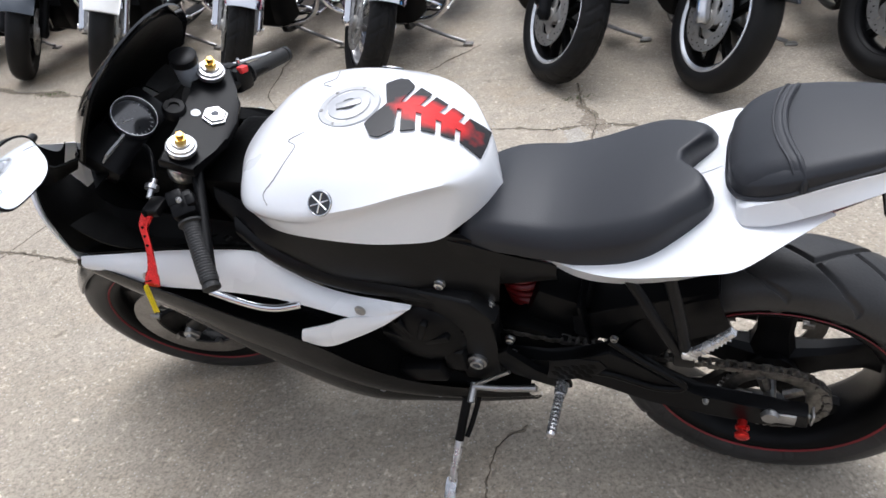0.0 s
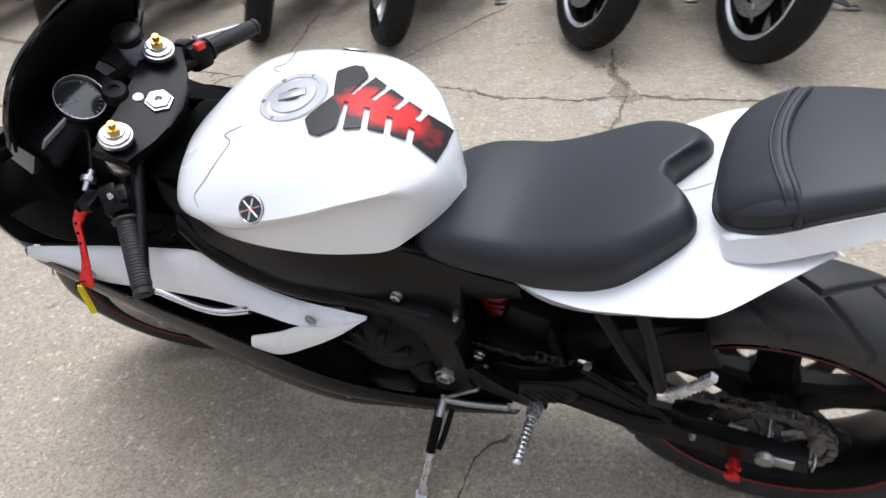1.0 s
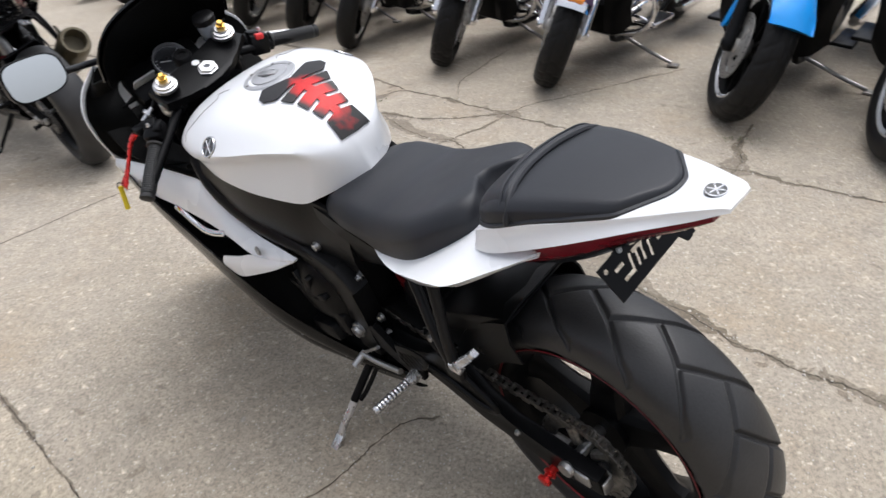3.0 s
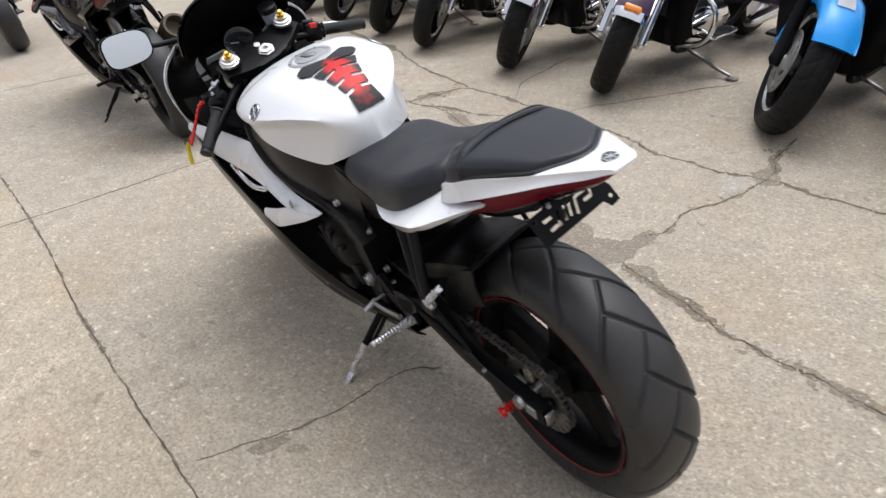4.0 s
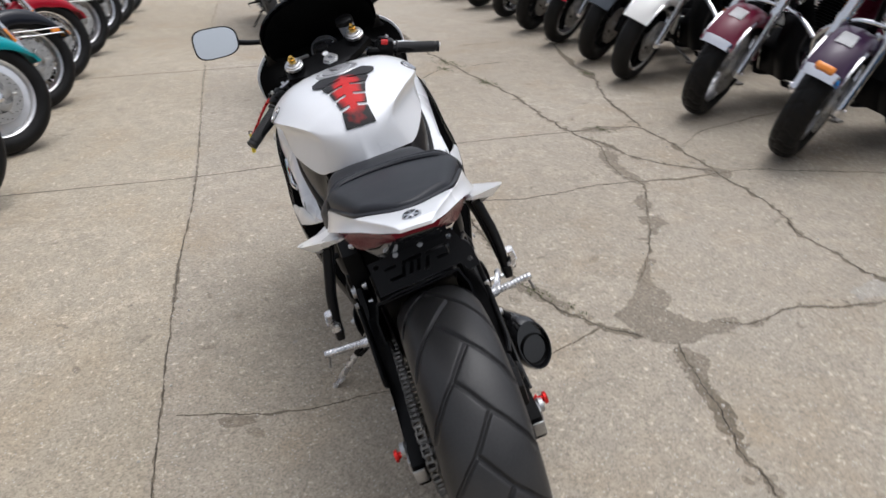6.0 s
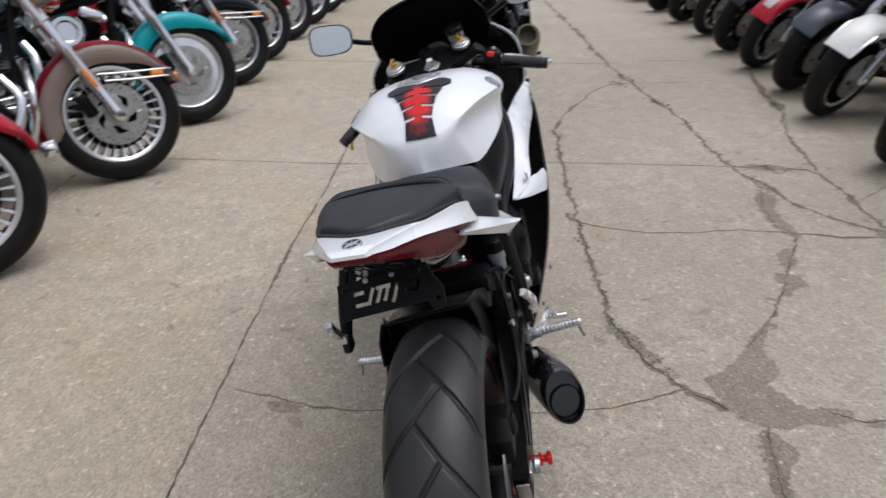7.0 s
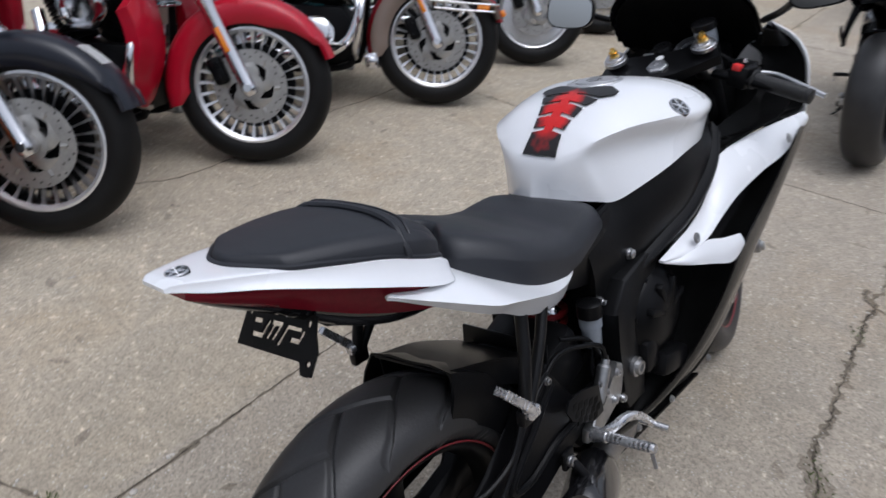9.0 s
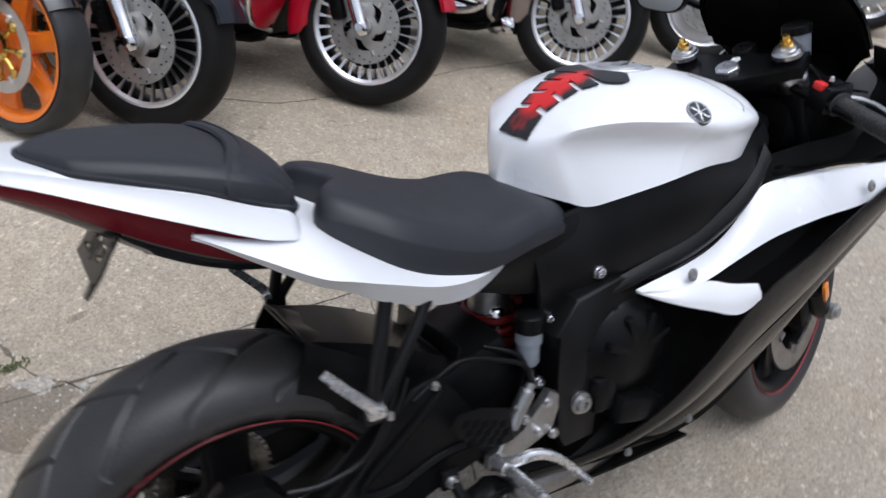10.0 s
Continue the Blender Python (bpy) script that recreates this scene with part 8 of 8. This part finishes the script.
def orange_wheel_bike(x, y, heading):
    """Street motorcycle with orange rims and gold disc carriers."""
    bike = new("street_motorcycle")
    bike.matrix_world = pose(x, y, 0, 0, 0, heading) @ Matrix.Rotation(radians(-11), 4, "X")
    tagged(bike, "dark street motorcycle with orange painted wheel rims", "motorcycle")
    o = (0, 0, 0.30)
    bm = B()
    sport_rim(bm, 0.25, 0.105, o)
    w = part("front_wheel", bm, ORANGE, bike, "orange cast wheel")
    wheel_spokes(w, ORANGE, 0.25, 0.105, o, 6, 0.035)
    bm = B()
    tyre_mesh(bm, 0.30, 0.118, 0.25, o, 96, False, 16)
    part("tyre", bm, RUBBER, w)
    for s in (1, -1):
        bm = B()
        disc_mesh(bm, 0.155, 0.115, s * 0.068, o)
        part("brake_disc", bm, ALU, w)
        bm = B()
        lathe(bm, [(0.03, s * 0.062), (0.03, s * 0.074), (0.05, s * 0.074), (0.05, s * 0.062)], 32, o, closed=True)
        hub = part("disc_carrier", bm, GOLD, w, "gold disc carrier")
        for k in range(8):
            a = k * math.pi / 4
            bm = B()
            spool(bm, (math.cos(a) * 0.105, s * 0.06, 0.3 + math.sin(a) * 0.105), (math.cos(a) * 0.105, s * 0.078, 0.3 + math.sin(a) * 0.105), ((0, 0.016), (0.8, 0.016), (1, 0.01)), 14)
            part("carrier_button", bm, GOLD, w)
            bm = B()
            cyl(bm, (math.cos(a) * 0.04, s * 0.068, 0.3 + math.sin(a) * 0.04), (math.cos(a) * 0.10, s * 0.068, 0.3 + math.sin(a) * 0.10), 0.008, n=8)
            part("carrier_arm", bm, GOLD, w)
        bm = B()
        spool(bm, (0.0, s * 0.11, 0.28), (-0.34, s * 0.11, 0.98), ((0, 0.022), (0.05, 0.03), (0.5, 0.03), (0.52, 0.026), (1, 0.026)), 18)
        f = part("fork_leg", bm, BLACK_METAL, bike)
        bm = B()
        box(bm, (-0.11, s * 0.085, 0.34), (0.05, 0.05, 0.12), Matrix.Rotation(radians(-20), 4, "Y"), 0.012)
        part("brake_caliper", bm, BLACK_METAL, f)
    bm = B()
    arc_plate(bm, 0.312, 0.317, 35, 165, -0.065, 0.065, o, 24, 0.03)
    part("front_fender", bm, BLACK_GLOSS, bike)
    bm = B()
    prism(bm, [(-0.36, 0.3), (-0.32, 0.6), (-0.4, 0.78), (-0.75, 0.76), (-0.92, 0.55), (-0.86, 0.28), (-0.6, 0.2)], -0.14, 0.14, 0.03)
    part("engine", bm, DARK_GAP, bike)
    bm = B()
    loft(bm, [sect(*r) for r in ((-0.34, 0.94, 0.08, 0.88, 0.07, 0.8), (-0.46, 1.02, 0.16, 0.92, 0.12, 0.78), (-0.62, 1.0, 0.15, 0.9, 0.12, 0.78), (-0.8, 0.88, 0.09, 0.82, 0.09, 0.76))])
    part("fuel_tank", bm, BLACK_GLOSS, bike)
    bm = B()
    loft(bm, [sect(*r, flat=3) for r in ((-0.78, 0.85, 0.09, 0.8, 0.09, 0.74), (-1.0, 0.83, 0.14, 0.79, 0.14, 0.74), (-1.2, 0.9, 0.12, 0.85, 0.12, 0.8), (-1.5, 0.96, 0.06, 0.92, 0.06, 0.88))])
    part("seat", bm, SEAT, bike)
    bm = B()
    tyre_mesh(bm, 0.31, 0.17, 0.22, (-1.38, 0, 0.31), 80, False, 14)
    part("rear_tyre", bm, RUBBER, bike)
    bm = B()
    sport_rim(bm, 0.22, 0.14, (-1.38, 0, 0.31))
    wheel_spokes(part("rear_wheel", bm, ORANGE, bike), ORANGE, 0.22, 0.14, (-1.38, 0, 0.31), 6)
    bm = B()
    prism(bm, [(-0.8, 0.42), (-0.86, 0.5), (-1.42, 0.35), (-1.42, 0.28)], -0.13, 0.13, 0.01)
    part("swingarm", bm, BLACK_METAL, bike)
    bm = B()
    tube(bm, [(-0.7, 0.13, 0.24), (-0.68, 0.24, 0.14), (-0.67, 0.33, 0.07)], 0.011)
    part("side_stand", bm, ALU_DULL, bike)


orange_wheel_bike(-0.02, -0.86, 100)
